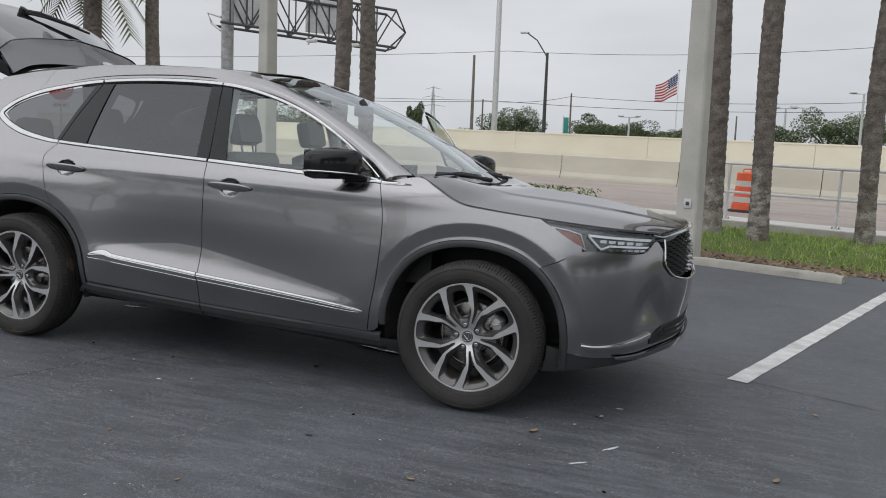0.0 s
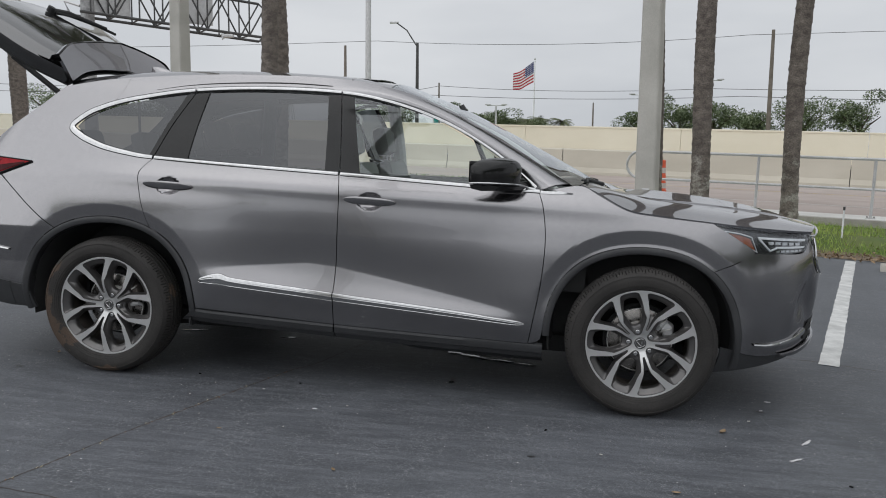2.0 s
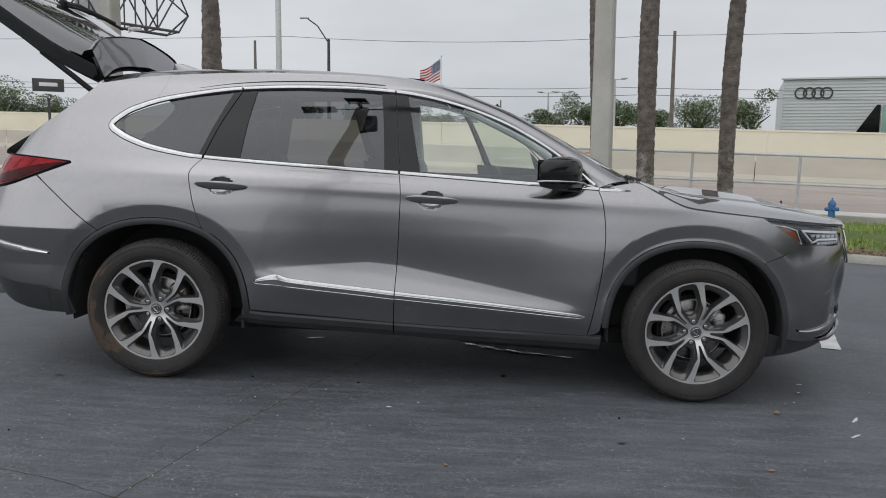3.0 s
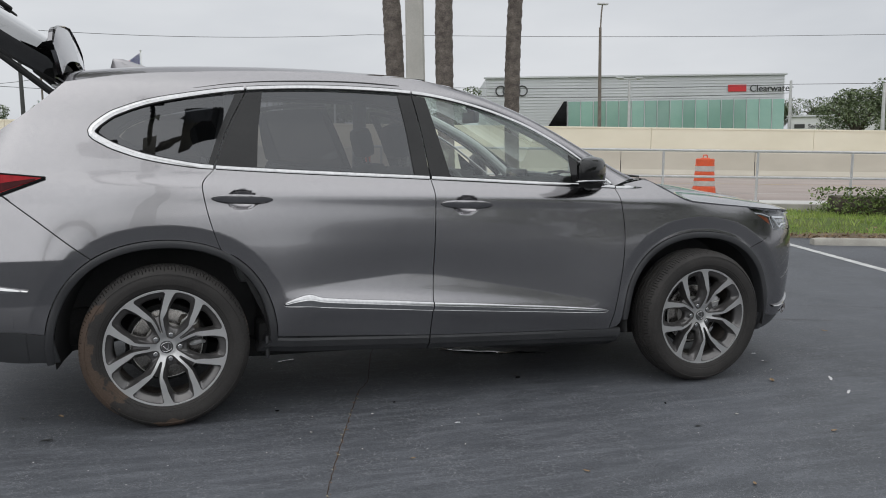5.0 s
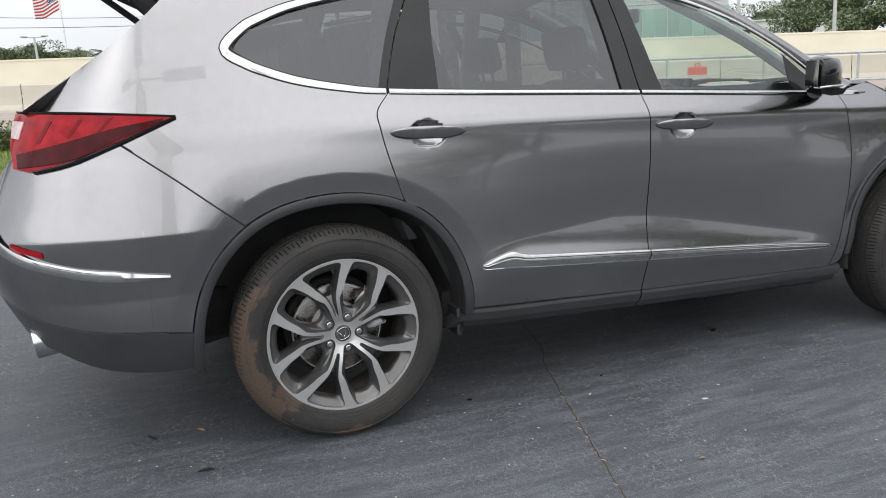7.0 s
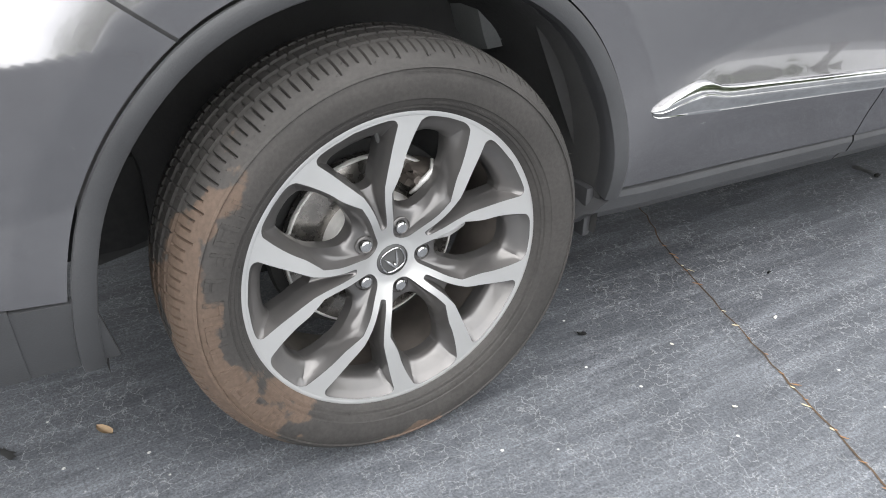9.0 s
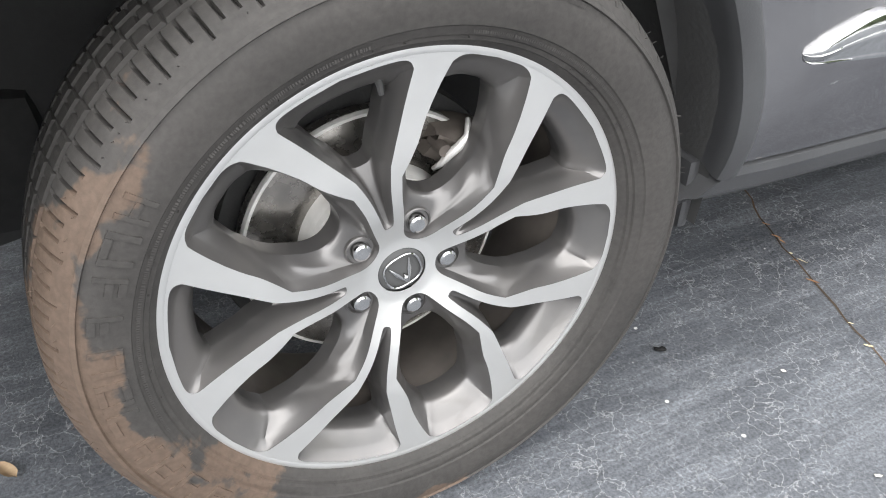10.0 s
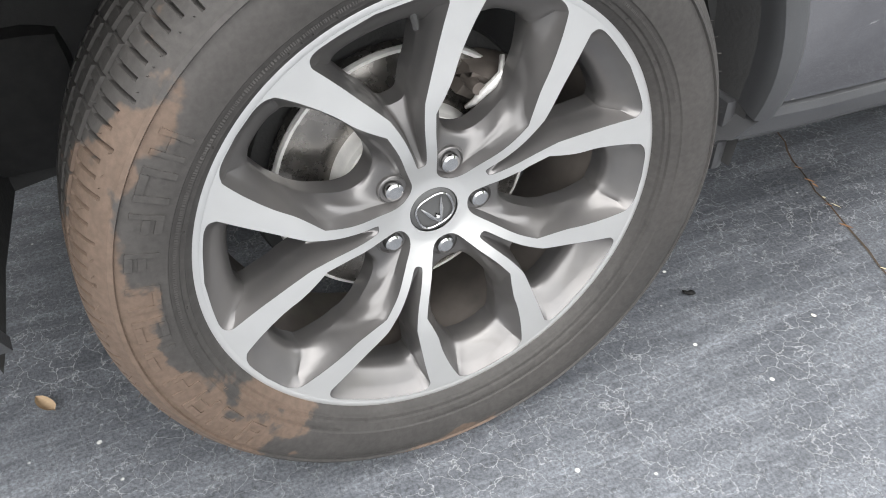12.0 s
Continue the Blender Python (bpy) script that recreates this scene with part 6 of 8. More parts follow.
# ---- cant rails, roof, windscreen, bonnet ----
CANT = [(-0.415, 1.585), (-0.03, 1.645), (0.394, 1.672), (0.80, 1.680), (1.24, 1.664), (1.55, 1.612), (1.82, 1.520), (2.02, 1.425), (2.20, 1.325), (2.40, 1.205), (2.50, 1.150)]
CANT_Y = (0.330, 0.338, 0.345, 0.345, 0.345, 0.330, 0.300, 0.270, 0.235, 0.175, 0.130)
cant3 = [(x, y, z) for (x, z), y in zip(CANT, CANT_Y)]
for mirror in (False, True):
    lowline = [Vector((p.x, side_y(p.x, p.y), p.y)) for p in run([(-0.15, 1.466)] + [q for q in DLO_TOP if q[0] > 0.05] + [(2.345, 1.112)], 80)]
    highline = run([(-0.10, 0.337, 1.637)] + cant3[1:], 80)
    rows, normals = [], []
    for f in (0.0, 0.18, 0.36, 0.54, 0.72, 0.88, 1.0):
        line = []
        for i, (a, b) in enumerate(zip(lowline, highline)):
            p = a.lerp(b, f)
            q = on_side(p.x, p.z)[0]
            p.y -= 0.030 * math.sin(math.pi * f ** 0.8) * min(1.0, (b - a).length / 0.12)
            p.z += 0.012 * math.sin(math.pi * f)
            # behind the front pillar it is one with the flank
            line.append(q.lerp(p, smooth(1.1, 1.75, p.x)) + Vector((0, 0.0007 * (1 - smooth(2, 8, i)), 0)))
        rows.append(line)
    for j in range(7):
        line = []
        for i in range(81):
            d = (rows[j][min(i + 1, 80)] - rows[j][max(i - 1, 0)]).cross(rows[min(j + 1, 6)][i] - rows[max(j - 1, 0)][i]).normalized()
            line.append(on_side(rows[j][i].x, rows[j][i].z)[1].lerp(d, smooth(0.9, 1.3, rows[j][i].x)).normalized())
        normals.append(line)
    skin("cant_rail", rows, normals, PAINT, car, "painted roof side and windscreen pillar", 0.010, mirror)

MID_ROOF = [(-0.56, YC, 1.665), (-0.3, YC, 1.692), (0.2, YC, 1.716), (0.7, YC, 1.722), (1.1, YC, 1.712), (1.47, YC, 1.682)]
roof_side = [cant3[0], cant3[1], cant3[2], cant3[3], cant3[4], (1.50, 0.334, 1.624)]
rear_edge = [roof_side[0], (-0.48, 0.45, 1.628), (-0.53, 0.65, 1.650), MID_ROOF[0]]
front_edge = [roof_side[-1], (1.49, 0.45, 1.648), (1.475, 0.68, 1.670), MID_ROOF[-1]]
sheet("roof", rear_edge, front_edge, roof_side, MID_ROOF, 16, 40, PAINT, car)
sheet("roof_glass", [(0.75, 0.52, 1.700), (0.75, 0.7, 1.721), (0.75, YC, 1.735)], [(1.38, 0.50, 1.680), (1.375, 0.68, 1.694), (1.36, YC, 1.708)], [(0.75, 0.52, 1.700), (1.05, 0.51, 1.697), (1.38, 0.50, 1.680)], [(0.75, YC, 1.735), (1.05, YC, 1.729), (1.36, YC, 1.708)], 10, 10, BLACK_GLOSS, car, "dark glass sunroof panel", 0.006)
screen_side = [(1.505, 0.340, 1.622), (1.82, 0.312, 1.515), (2.02, 0.284, 1.420), (2.20, 0.250, 1.320), (2.40, 0.195, 1.202), (2.52, 0.150, 1.135)]
screen_mid = [(1.48, YC, 1.682), (1.85, YC, 1.540), (2.25, YC, 1.350), (2.72, YC, 1.110)]
sheet("windscreen", [screen_side[0], (1.495, 0.45, 1.645), (1.485, 0.68, 1.668), screen_mid[0]], [screen_side[-1], (2.60, 0.40, 1.125), (2.68, 0.68, 1.115), screen_mid[-1]], screen_side, screen_mid, 16, 24, CLEAR_PANE, car, depth=0.005)
seam3 = [(2.555, side_y(2.555, 1.150), 1.152)] + [(x, side_y(x, z) + 0.003, z + 0.002) for x, z in ((2.65, 1.107), (2.79, 1.038), (2.93, 1.016), (3.206, 0.992), (3.40, 0.975))] + [(3.60, 0.190, 0.962), (3.745, 0.335, 0.950)]
mid3 = [(2.74, YC, 1.100), (3.0, YC, 1.095), (3.35, YC, 1.062), (3.65, YC, 1.010), (3.845, YC, 0.958)]
def power_dome(p):
    """The raised middle of the bonnet, between two creases that close in towards the nose."""
    half = spline((2.7, 3.0, 3.4, 3.85), (0.46, 0.41, 0.34, 0.22), p.x)
    rise = 0.007 * smooth(2.75, 3.0, p.x) * (1 - smooth(3.55, 3.80, p.x))
    return p + Vector((0, 0, rise * (1 - smooth(half - 0.022, half + 0.022, abs(p.y - YC))) if rise else 0))


sheet("bonnet", [seam3[0], (2.63, 0.35, 1.145), (2.71, 0.65, 1.115), mid3[0]], [seam3[-1], (3.80, 0.50, 0.962), (3.835, 0.70, 0.962), mid3[-1]], seam3, mid3, 60, 50, PAINT, car, shape=power_dome)
sheet("cowl", [(2.50, 0.14, 1.128), (2.60, 0.40, 1.118), (2.66, 0.68, 1.105), (2.70, YC, 1.098)], [(2.58, 0.14, 1.120), (2.68, 0.40, 1.105), (2.74, 0.68, 1.092), (2.78, YC, 1.085)], [(2.50, 0.14, 1.128), (2.58, 0.14, 1.12)], [(2.70, YC, 1.098), (2.78, YC, 1.085)], 14, 3, UNDER, car, "black cowl under the windscreen")


# ---- front end ----
def front_point(phi, z, out=0.0):
    """Round the nose: phi 0 on the flank, 90 on the middle line."""
    xn = nose(z) + out
    c, s = max(1e-6, math.cos(radians(phi))), max(1e-6, math.sin(radians(phi)))
    x = FRONT_AT + (xn - FRONT_AT) * s ** (2 / 2.3)
    y0 = base_y(x, z)
    return Vector((x, YC - (YC - y0 + out) * c ** (2 / 2.5), z))


def front_sheet(name, low, high, p0, p1, nu, nv, material, parent, label="", out=0.0, depth=0.012, shape=None):
    """A band round the nose between two heights, each a function of phi; both halves."""
    rows = []
    for j in range(nv + 1):
        f = j / nv
        half = []
        for i in range(nu + 1):
            start = p0(f) if callable(p0) else p0
            phi = start + (p1 - start) * i / nu
            z = low(phi) + (high(phi) - low(phi)) * f
            p = front_point(phi, z, out)
            if shape:
                p = shape(p, phi, f)
            half.append(p)
        rows.append(half)
    full = [r + [Vector((p.x, 2 * YC - p.y, p.z)) for p in r[-2::-1]] for r in rows] if p1 >= 89.9 else rows
    groups = [full] if p1 >= 89.9 else [rows, [[Vector((p.x, 2 * YC - p.y, p.z)) for p in r[::-1]] for r in rows]]
    for grid in groups:
        a, b = len(grid), len(grid[0])
        normals = [[(grid[j][min(i + 1, b - 1)] - grid[j][max(i - 1, 0)]).cross(grid[min(j + 1, a - 1)][i] - grid[max(j - 1, 0)][i]).normalized() for i in range(b)] for j in range(a)]
        ob = skin(name, grid, normals, material, parent, label, depth)
    return ob


bumper = thing_part("front_bumper", car)


def edge(*pairs):
    ps, zs = [p for p, _ in pairs], [z for _, z in pairs]
    return lambda phi: spline(ps, zs, phi)


def pocket(p, phi, f):
    """The hollow beside the lower intake."""
    d = smooth(39, 50, phi) * (1 - smooth(52, 66, phi)) * math.exp(-((f - 0.45) / 0.20) ** 2)
    return p + Vector((-0.034 * d, 0.014 * d, 0))


def arch_side(f):
    """Where the bumper meets the rim of the wheel opening."""
    phi = 10.0
    for _ in range(8):
        z = LOW_EDGE(phi) + (HIGH_EDGE(phi) - LOW_EDGE(phi)) * f
        r = F_ARCH + rise(math.asin(max(0.0, z - HUBS[1][1]) / (F_ARCH + 0.012)))
        x = HUBS[1][0] + math.sqrt(r ** 2 - (z - HUBS[1][1]) ** 2) - 0.001
        phi = math.degrees(math.asin(((x - FRONT_AT) / (nose(z) - FRONT_AT)) ** 1.15))
    return phi


LOW_EDGE = edge((4, 0.382), (9, 0.375), (25, 0.330), (45, 0.335), (70, 0.365), (90, 0.375))
HIGH_EDGE = edge((4, 0.7385), (7.9, 0.768), (12.3, 0.797), (19.4, 0.848), (31, 0.846), (45, 0.850), (52, 0.905), (55, 0.850), (57.5, 0.765), (62, 0.722), (75, 0.694), (90, 0.690))
front_sheet("bumper_skin", LOW_EDGE, HIGH_EDGE, arch_side, 90, 66, 30, PAINT, bumper, shape=pocket)
front_sheet("lower_lip", edge((10, 0.235), (30, 0.262), (50, 0.300), (60, 0.325), (90, 0.335)), edge((10, 0.372), (25, 0.327), (45, 0.332), (70, 0.362), (90, 0.372)), 10, 90, 50, 8, CLADDING, bumper, "dark grey lower bumper", out=-0.008)
front_sheet("lip_blade", edge((36, 0.322), (46, 0.316), (60, 0.340), (90, 0.352)), edge((36, 0.330), (46, 0.340), (60, 0.372), (90, 0.386)), 36, 90, 34, 4, PAINT, bumper, out=0.020)
front_sheet("grille_mesh", edge((55, 0.79), (60, 0.735), (75, 0.70), (90, 0.695)), edge((55, 0.80), (60, 0.90), (75, 0.935), (90, 0.94)), 55, 90, 20, 12, UNDER, bumper, "black grille backing", out=-0.045)
front_sheet("upper_panel", edge((50, 0.905), (60, 0.900), (75, 0.935), (90, 0.94)), edge((50, 0.945), (60, 0.950), (75, 0.955), (90, 0.958)), 50, 90, 20, 4, BLACK_GLOSS, bumper, out=-0.012)
for s in (0, 1):
    pts = [front_point(p, z, 0.006) for p, z in [(56.5, 0.912), (55.5, 0.86), (55.2, 0.80), (57, 0.768), (62, 0.728), (75, 0.699), (90, 0.694)]]
    pts = [Vector((p.x, 2 * YC - p.y, p.z)) if s else p for p in pts]
    part("grille_frame", tube(run(pts, 40), 0.0055, 8), CHROME, bumper, "bright grille frame")
    top = [front_point(p, z, 0.010) for p, z in [(50, 0.935), (56, 0.925), (65, 0.938), (78, 0.948), (90, 0.950)]]
    top = [Vector((p.x, 2 * YC - p.y, p.z)) if s else p for p in top]
    part("grille_bar", tube(run(top, 30), [0.004 + 0.006 * i / 30 for i in range(31)], 8), CHROME, bumper)
for k in range(11):
    for j in range(9):
        phi = 57.0 + 3.2 * k
        z = 0.710 + 0.027 * j + (0.0135 if k % 2 else 0)
        if z > edge((55, 0.86), (60, 0.90), (75, 0.93), (90, 0.935))(phi) or z < edge((55, 0.80), (60, 0.750), (75, 0.715), (90, 0.71))(phi):
            continue
        for s in (0, 1):
            # each stud points away from the emblem in the middle
            c = front_point(phi, z, -0.022)
            n = (front_point(phi, z, 0.02) - c).normalized()
            ray = c - front_point(90, 0.825, -0.022)
            ray = (ray - n * ray.dot(n) + Vector((0, -0.004, 0))).normalized()
            turned = Matrix((ray, n.cross(ray), n)).transposed().to_4x4()
            bm = bmesh.new()
            bmesh.ops.create_cone(bm, cap_ends=True, segments=4, radius1=0.012, radius2=0.003, depth=0.024, matrix=Matrix.Translation(c) @ turned @ Matrix.Diagonal((1.25, 0.42, 1, 1)))
            if s:
                bmesh.ops.transform(bm, matrix=Matrix.Translation((0, 2 * YC, 0)) @ Matrix.Diagonal((1, -1, 1, 1)), verts=bm.verts)
                bmesh.ops.reverse_faces(bm, faces=bm.faces[:])
            part("grille_stud", bm, STUD, bumper)
# lower intake and bright corner strips
front_sheet("intake", edge((53, 0.385), (62, 0.395), (90, 0.400)), edge((53, 0.41), (62, 0.470), (90, 0.49)), 53, 90, 20, 6, UNDER, bumper, "black lower intake", out=0.004, depth=0.01)
for z in (0.418, 0.446):
    front_sheet("intake_slat", edge((57, z), (90, z)), edge((57, z + 0.010), (90, z + 0.010)), 57 + 120 * (z - 0.41), 90, 16, 2, BLACK_GLOSS, bumper, out=0.007, depth=0.010)
for s in (0, 1):
    pts = run([front_point(p, z, 0.004) for p, z in ((22, 0.392), (28, 0.386), (37, 0.393), (45, 0.408), (52.5, 0.432))], 30)
    rows = []
    for i, p in enumerate(pts):
        w = 0.005 + 0.012 * (i / 30) ** 0.7
        q = (p - Vector((3.2, YC, p.z))).normalized()
        rows.append([p + Vector((0, 0, dz * w)) + q * o for dz, o in ((-1, -0.006), (-0.8, 0.007), (0, 0.010), (0.8, 0.007), (1, -0.006))])
    if s:
        rows = [[Vector((p.x, 2 * YC - p.y, p.z)) for p in r[::-1]] for r in rows]
    part("chrome_corner_strip", grid_mesh(rows), CHROME, bumper)


# ---- headlamps ----
def headlamp(mirror):
    t = thing_part("headlamp", car)
    low = [(3.215, 0.985), (3.33, 0.912), (3.440, 0.853), (3.50, 0.846), (3.60, 0.848), (3.705, 0.852)]
    high = [(3.215, 0.987), (3.40, 0.968), (3.60, 0.955), (3.735, 0.938)]

    def at(x, z, o):
        p, n = on_side(x, z, o)
        return Vector((p.x, 2 * YC - p.y, p.z)) if mirror else p

    def field(name, lo, hi, l, r, nu, nv, material, out, label="", depth=0.004):
        return flank(name, lo, hi, l, r, nu, nv, material, t, label, out=out, depth=depth, mirror=mirror)
    field("lamp_body", low, high, [low[0], high[0]], [low[-1], high[-1]], 40, 10, LAMP_BODY, -0.030)
    field("amber_reflector", [(3.285, 0.945), (3.35, 0.905), (3.425, 0.868)], [(3.292, 0.950), (3.35, 0.939), (3.398, 0.924)], [(3.285, 0.945), (3.292, 0.950)], [(3.425, 0.868), (3.398, 0.924)], 14, 6, AMBER, -0.018)
    for za, zb, high_, x0, x1 in ((0.922, 0.905, 0.012, 3.445, 3.715), (0.876, 0.872, 0.010, 3.545, 3.705)):
        field("light_bar", [(x0, za), (x1, zb)], [(x0 - 0.01, za + high_), (x1 + 0.01, zb + high_)], [(x0, za), (x0 - .01, za + high_)], [(x1, zb), (x1 + .01, zb + high_)], 16, 3, CLEAR_LENS, -0.012, "bright lamp bar")
    for k in range(11):
        # upper row of wide lenses, lower row of narrow ones
        x, z, w, h = (3.495 + 0.040 * k, 0.895 - 0.002 * k, 0.030, 0.015) if k < 5 else (3.54 + 0.028 * (k - 5), 0.856, 0.021, 0.010)
        field("lens", [(x, z), (x + w, z)], [(x, z + h), (x + w, z + h)], [(x, z), (x, z + h)], [(x + w, z), (x + w, z + h)], 4, 3, CHROME, -0.016, "small bright lamp lens")
    bm = tube([at(3.438, 0.926, -0.010), at(3.470, 0.893, -0.010), at(3.500, 0.864, -0.010), at(3.535, 0.878, -0.010)], 0.0055, 6)
    part("reflector_edge", tube([at(3.262, 0.957, -0.010), at(3.35, 0.899, -0.010), at(3.432, 0.858, -0.010), at(3.402, 0.930, -0.010), at(3.345, 0.946, -0.010), at(3.262, 0.957, -0.010)], 0.0035, 6), CLEAR_LENS, t)
    part("light_guide", bm, CLEAR_LENS, t)
    field("cover", low, high, [low[0], high[0]], [low[-1], high[-1]], 40, 8, LAMP_PANE, 0.001, "clear headlamp cover", 0.003)


headlamp(False)
headlamp(True)


# ---- rear end ----
def stern_point(phi, z, out=0.0):
    xn = stern(z) - out
    c, s = max(1e-6, math.cos(radians(phi))), max(1e-6, math.sin(radians(phi)))
    x = REAR_AT + (xn - REAR_AT) * s ** (2 / 3.2)
    y0 = base_y(x, z)
    return Vector((x, YC - (YC - y0 + out) * c ** (2 / 3.0), z))


def stern_sheet(name, low, high, p0, p1, nu, nv, material, parent, label="", out=0.0, depth=0.012):
    rows = []
    for j in range(nv + 1):
        start = p0(j / nv) if callable(p0) else p0
        phis = [start + (p1 - start) * (i / nu) ** 1.3 for i in range(nu + 1)]
        rows.append([stern_point(a, low(a) + (high(a) - low(a)) * j / nv, out) for a in phis])
    full = [r + [Vector((p.x, 2 * YC - p.y, p.z)) for p in r[-2::-1]] for r in rows] if p1 >= 89.9 else rows
    groups = [full] if p1 >= 89.9 else [rows, [[Vector((p.x, 2 * YC - p.y, p.z)) for p in r[::-1]] for r in rows]]
    for grid in groups:
        grid = [r[::-1] for r in grid]
        a, b = len(grid), len(grid[0])
        normals = [[(grid[j][min(i + 1, b - 1)] - grid[j][max(i - 1, 0)]).cross(grid[min(j + 1, a - 1)][i] - grid[max(j - 1, 0)][i]).normalized() for i in range(b)] for j in range(a)]
        ob = skin(name, grid, normals, material, parent, label, depth)
    return ob


tail_bumper = thing_part("rear_bumper", car)
for mirror in (False, True):
    trim("bumper_seam", QSEAM, 0.0052, UNDER, tail_bumper, "dark joint above the bumper", out=0.0008, lift=0.0, mirror=mirror)
flank("bumper_side", [(-0.62, 0.490), (-0.545, 0.475), (-0.5045, 0.4665)], shift([(-0.62, 1.0487)] + QSEAM[1:-1] + [(-0.3086, 0.7945)], -0.001, -0.0048), [(-0.62, 0.490), (-0.62, 1.055)], arc(HUBS[0], R_ARCH, 169.6, 126.4, 12), 18, 90, PAINT, tail_bumper, depth=0.0)
flank("bumper_side", [(-0.62, 0.490), (-0.545, 0.475), (-0.5045, 0.4665)], shift([(-0.62, 1.0487)] + QSEAM[1:-1] + [(-0.3086, 0.7945)], -0.001, -0.0048), [(-0.62, 0.490), (-0.62, 1.055)], arc(HUBS[0], R_ARCH, 169.6, 126.4, 12), 14, 30, PAINT, tail_bumper, depth=0.0, mirror=True)
P62 = 1.9


def side_end(f):
    """Where the corner of the bumper takes over from its side."""
    z = 0.490 + 0.557 * f
    return math.degrees(math.asin((0.0703 / (REAR_AT - stern(z))) ** 1.6))


stern_sheet("bumper_skin", edge((P62, 0.490), (30, 0.530), (45, 0.560), (70, 0.60), (90, 0.60)), edge((P62, 1.0467), (5.4, 1.080), (14, 1.085), (28, 1.085), (50, 1.02), (58, 0.90), (70, 0.86), (90, 0.85)), side_end, 90, 60, 90, PAINT, tail_bumper, depth=0.0)
stern_sheet("lower_bumper", edge((0.5, 0.335), (20, 0.375), (40, 0.43), (70, 0.46), (90, 0.46)), edge((0.5, 0.478), (P62, 0.486), (30, 0.526), (45, 0.556), (70, 0.596), (90, 0.596)), 0.5, 90, 60, 10, CLADDING, tail_bumper, "dark grey lower bumper", out=0.003)
flank("lower_bumper_side", [(-0.61, 0.338), (-0.45, 0.330)], [(-0.61, 0.479), (-0.475, 0.460)], [(-0.61, 0.338), (-0.61, 0.479)], [(-0.45, 0.330), (-0.475, 0.460)], 6, 6, CLADDING, tail_bumper, out=0.001)
for s in (0, 1):
    rows = []
    path = [(Vector(on_side(x, z, 0.003)[0]), on_side(x, z)[1]) for x, z in ((-0.552, 0.667), (-0.62, 0.674), (-0.70, 0.684), (-0.80, 0.700))]
    pts = run([p for p, _ in path] + [stern_point(a, z, 0.004) for a, z in ((28, 0.738), (38, 0.775), (48, 0.815), (60, 0.832), (90, 0.838))], 70)
    for i, p in enumerate(pts):
        f = i / 70
        w = 0.005 + 0.014 * min(1, f * 9) + 0.012 * smooth(0.25, 0.5, f)
        n = Vector((p.x + 0.2, p.y - YC, 0)).normalized()
        rows.append([p + Vector((0, 0, dz * w)) + n * o for dz, o in ((-1, -0.006), (-0.85, 0.007), (0, 0.012), (0.85, 0.007), (1, -0.006))])
    if s:
        rows = [[Vector((p.x, 2 * YC - p.y, p.z)) for p in r[::-1]] for r in rows]
    part("chrome_bumper_strip", grid_mesh(rows), CHROME, tail_bumper)
    ref = [stern_point(a, 0.752 + 0.0022 * (a - 24), 0.003) for a in (24, 27, 30, 33, 36)]
    rows = [[p + Vector((0, 0, dz)) for p in ref] for dz in (0.002, 0.010, 0.020)]
    if s:
        rows = [[Vector((p.x, 2 * YC - p.y, p.z)) for p in r[::-1]] for r in rows]
    part("reflector", grid_mesh(rows), RED_LENS, tail_bumper, "red bumper reflector")
    tip = [Vector((-0.82, 0.230, 0.452)), Vector((-0.92, 0.226, 0.446)), Vector((-0.985, 0.222, 0.438))]
    if s:
        tip = [Vector((p.x, 2 * YC - p.y, p.z)) for p in tip]
    part("exhaust_tip", tube(tip, [0.052, 0.058, 0.058], 24, caps=False), CHROME, tail_bumper)


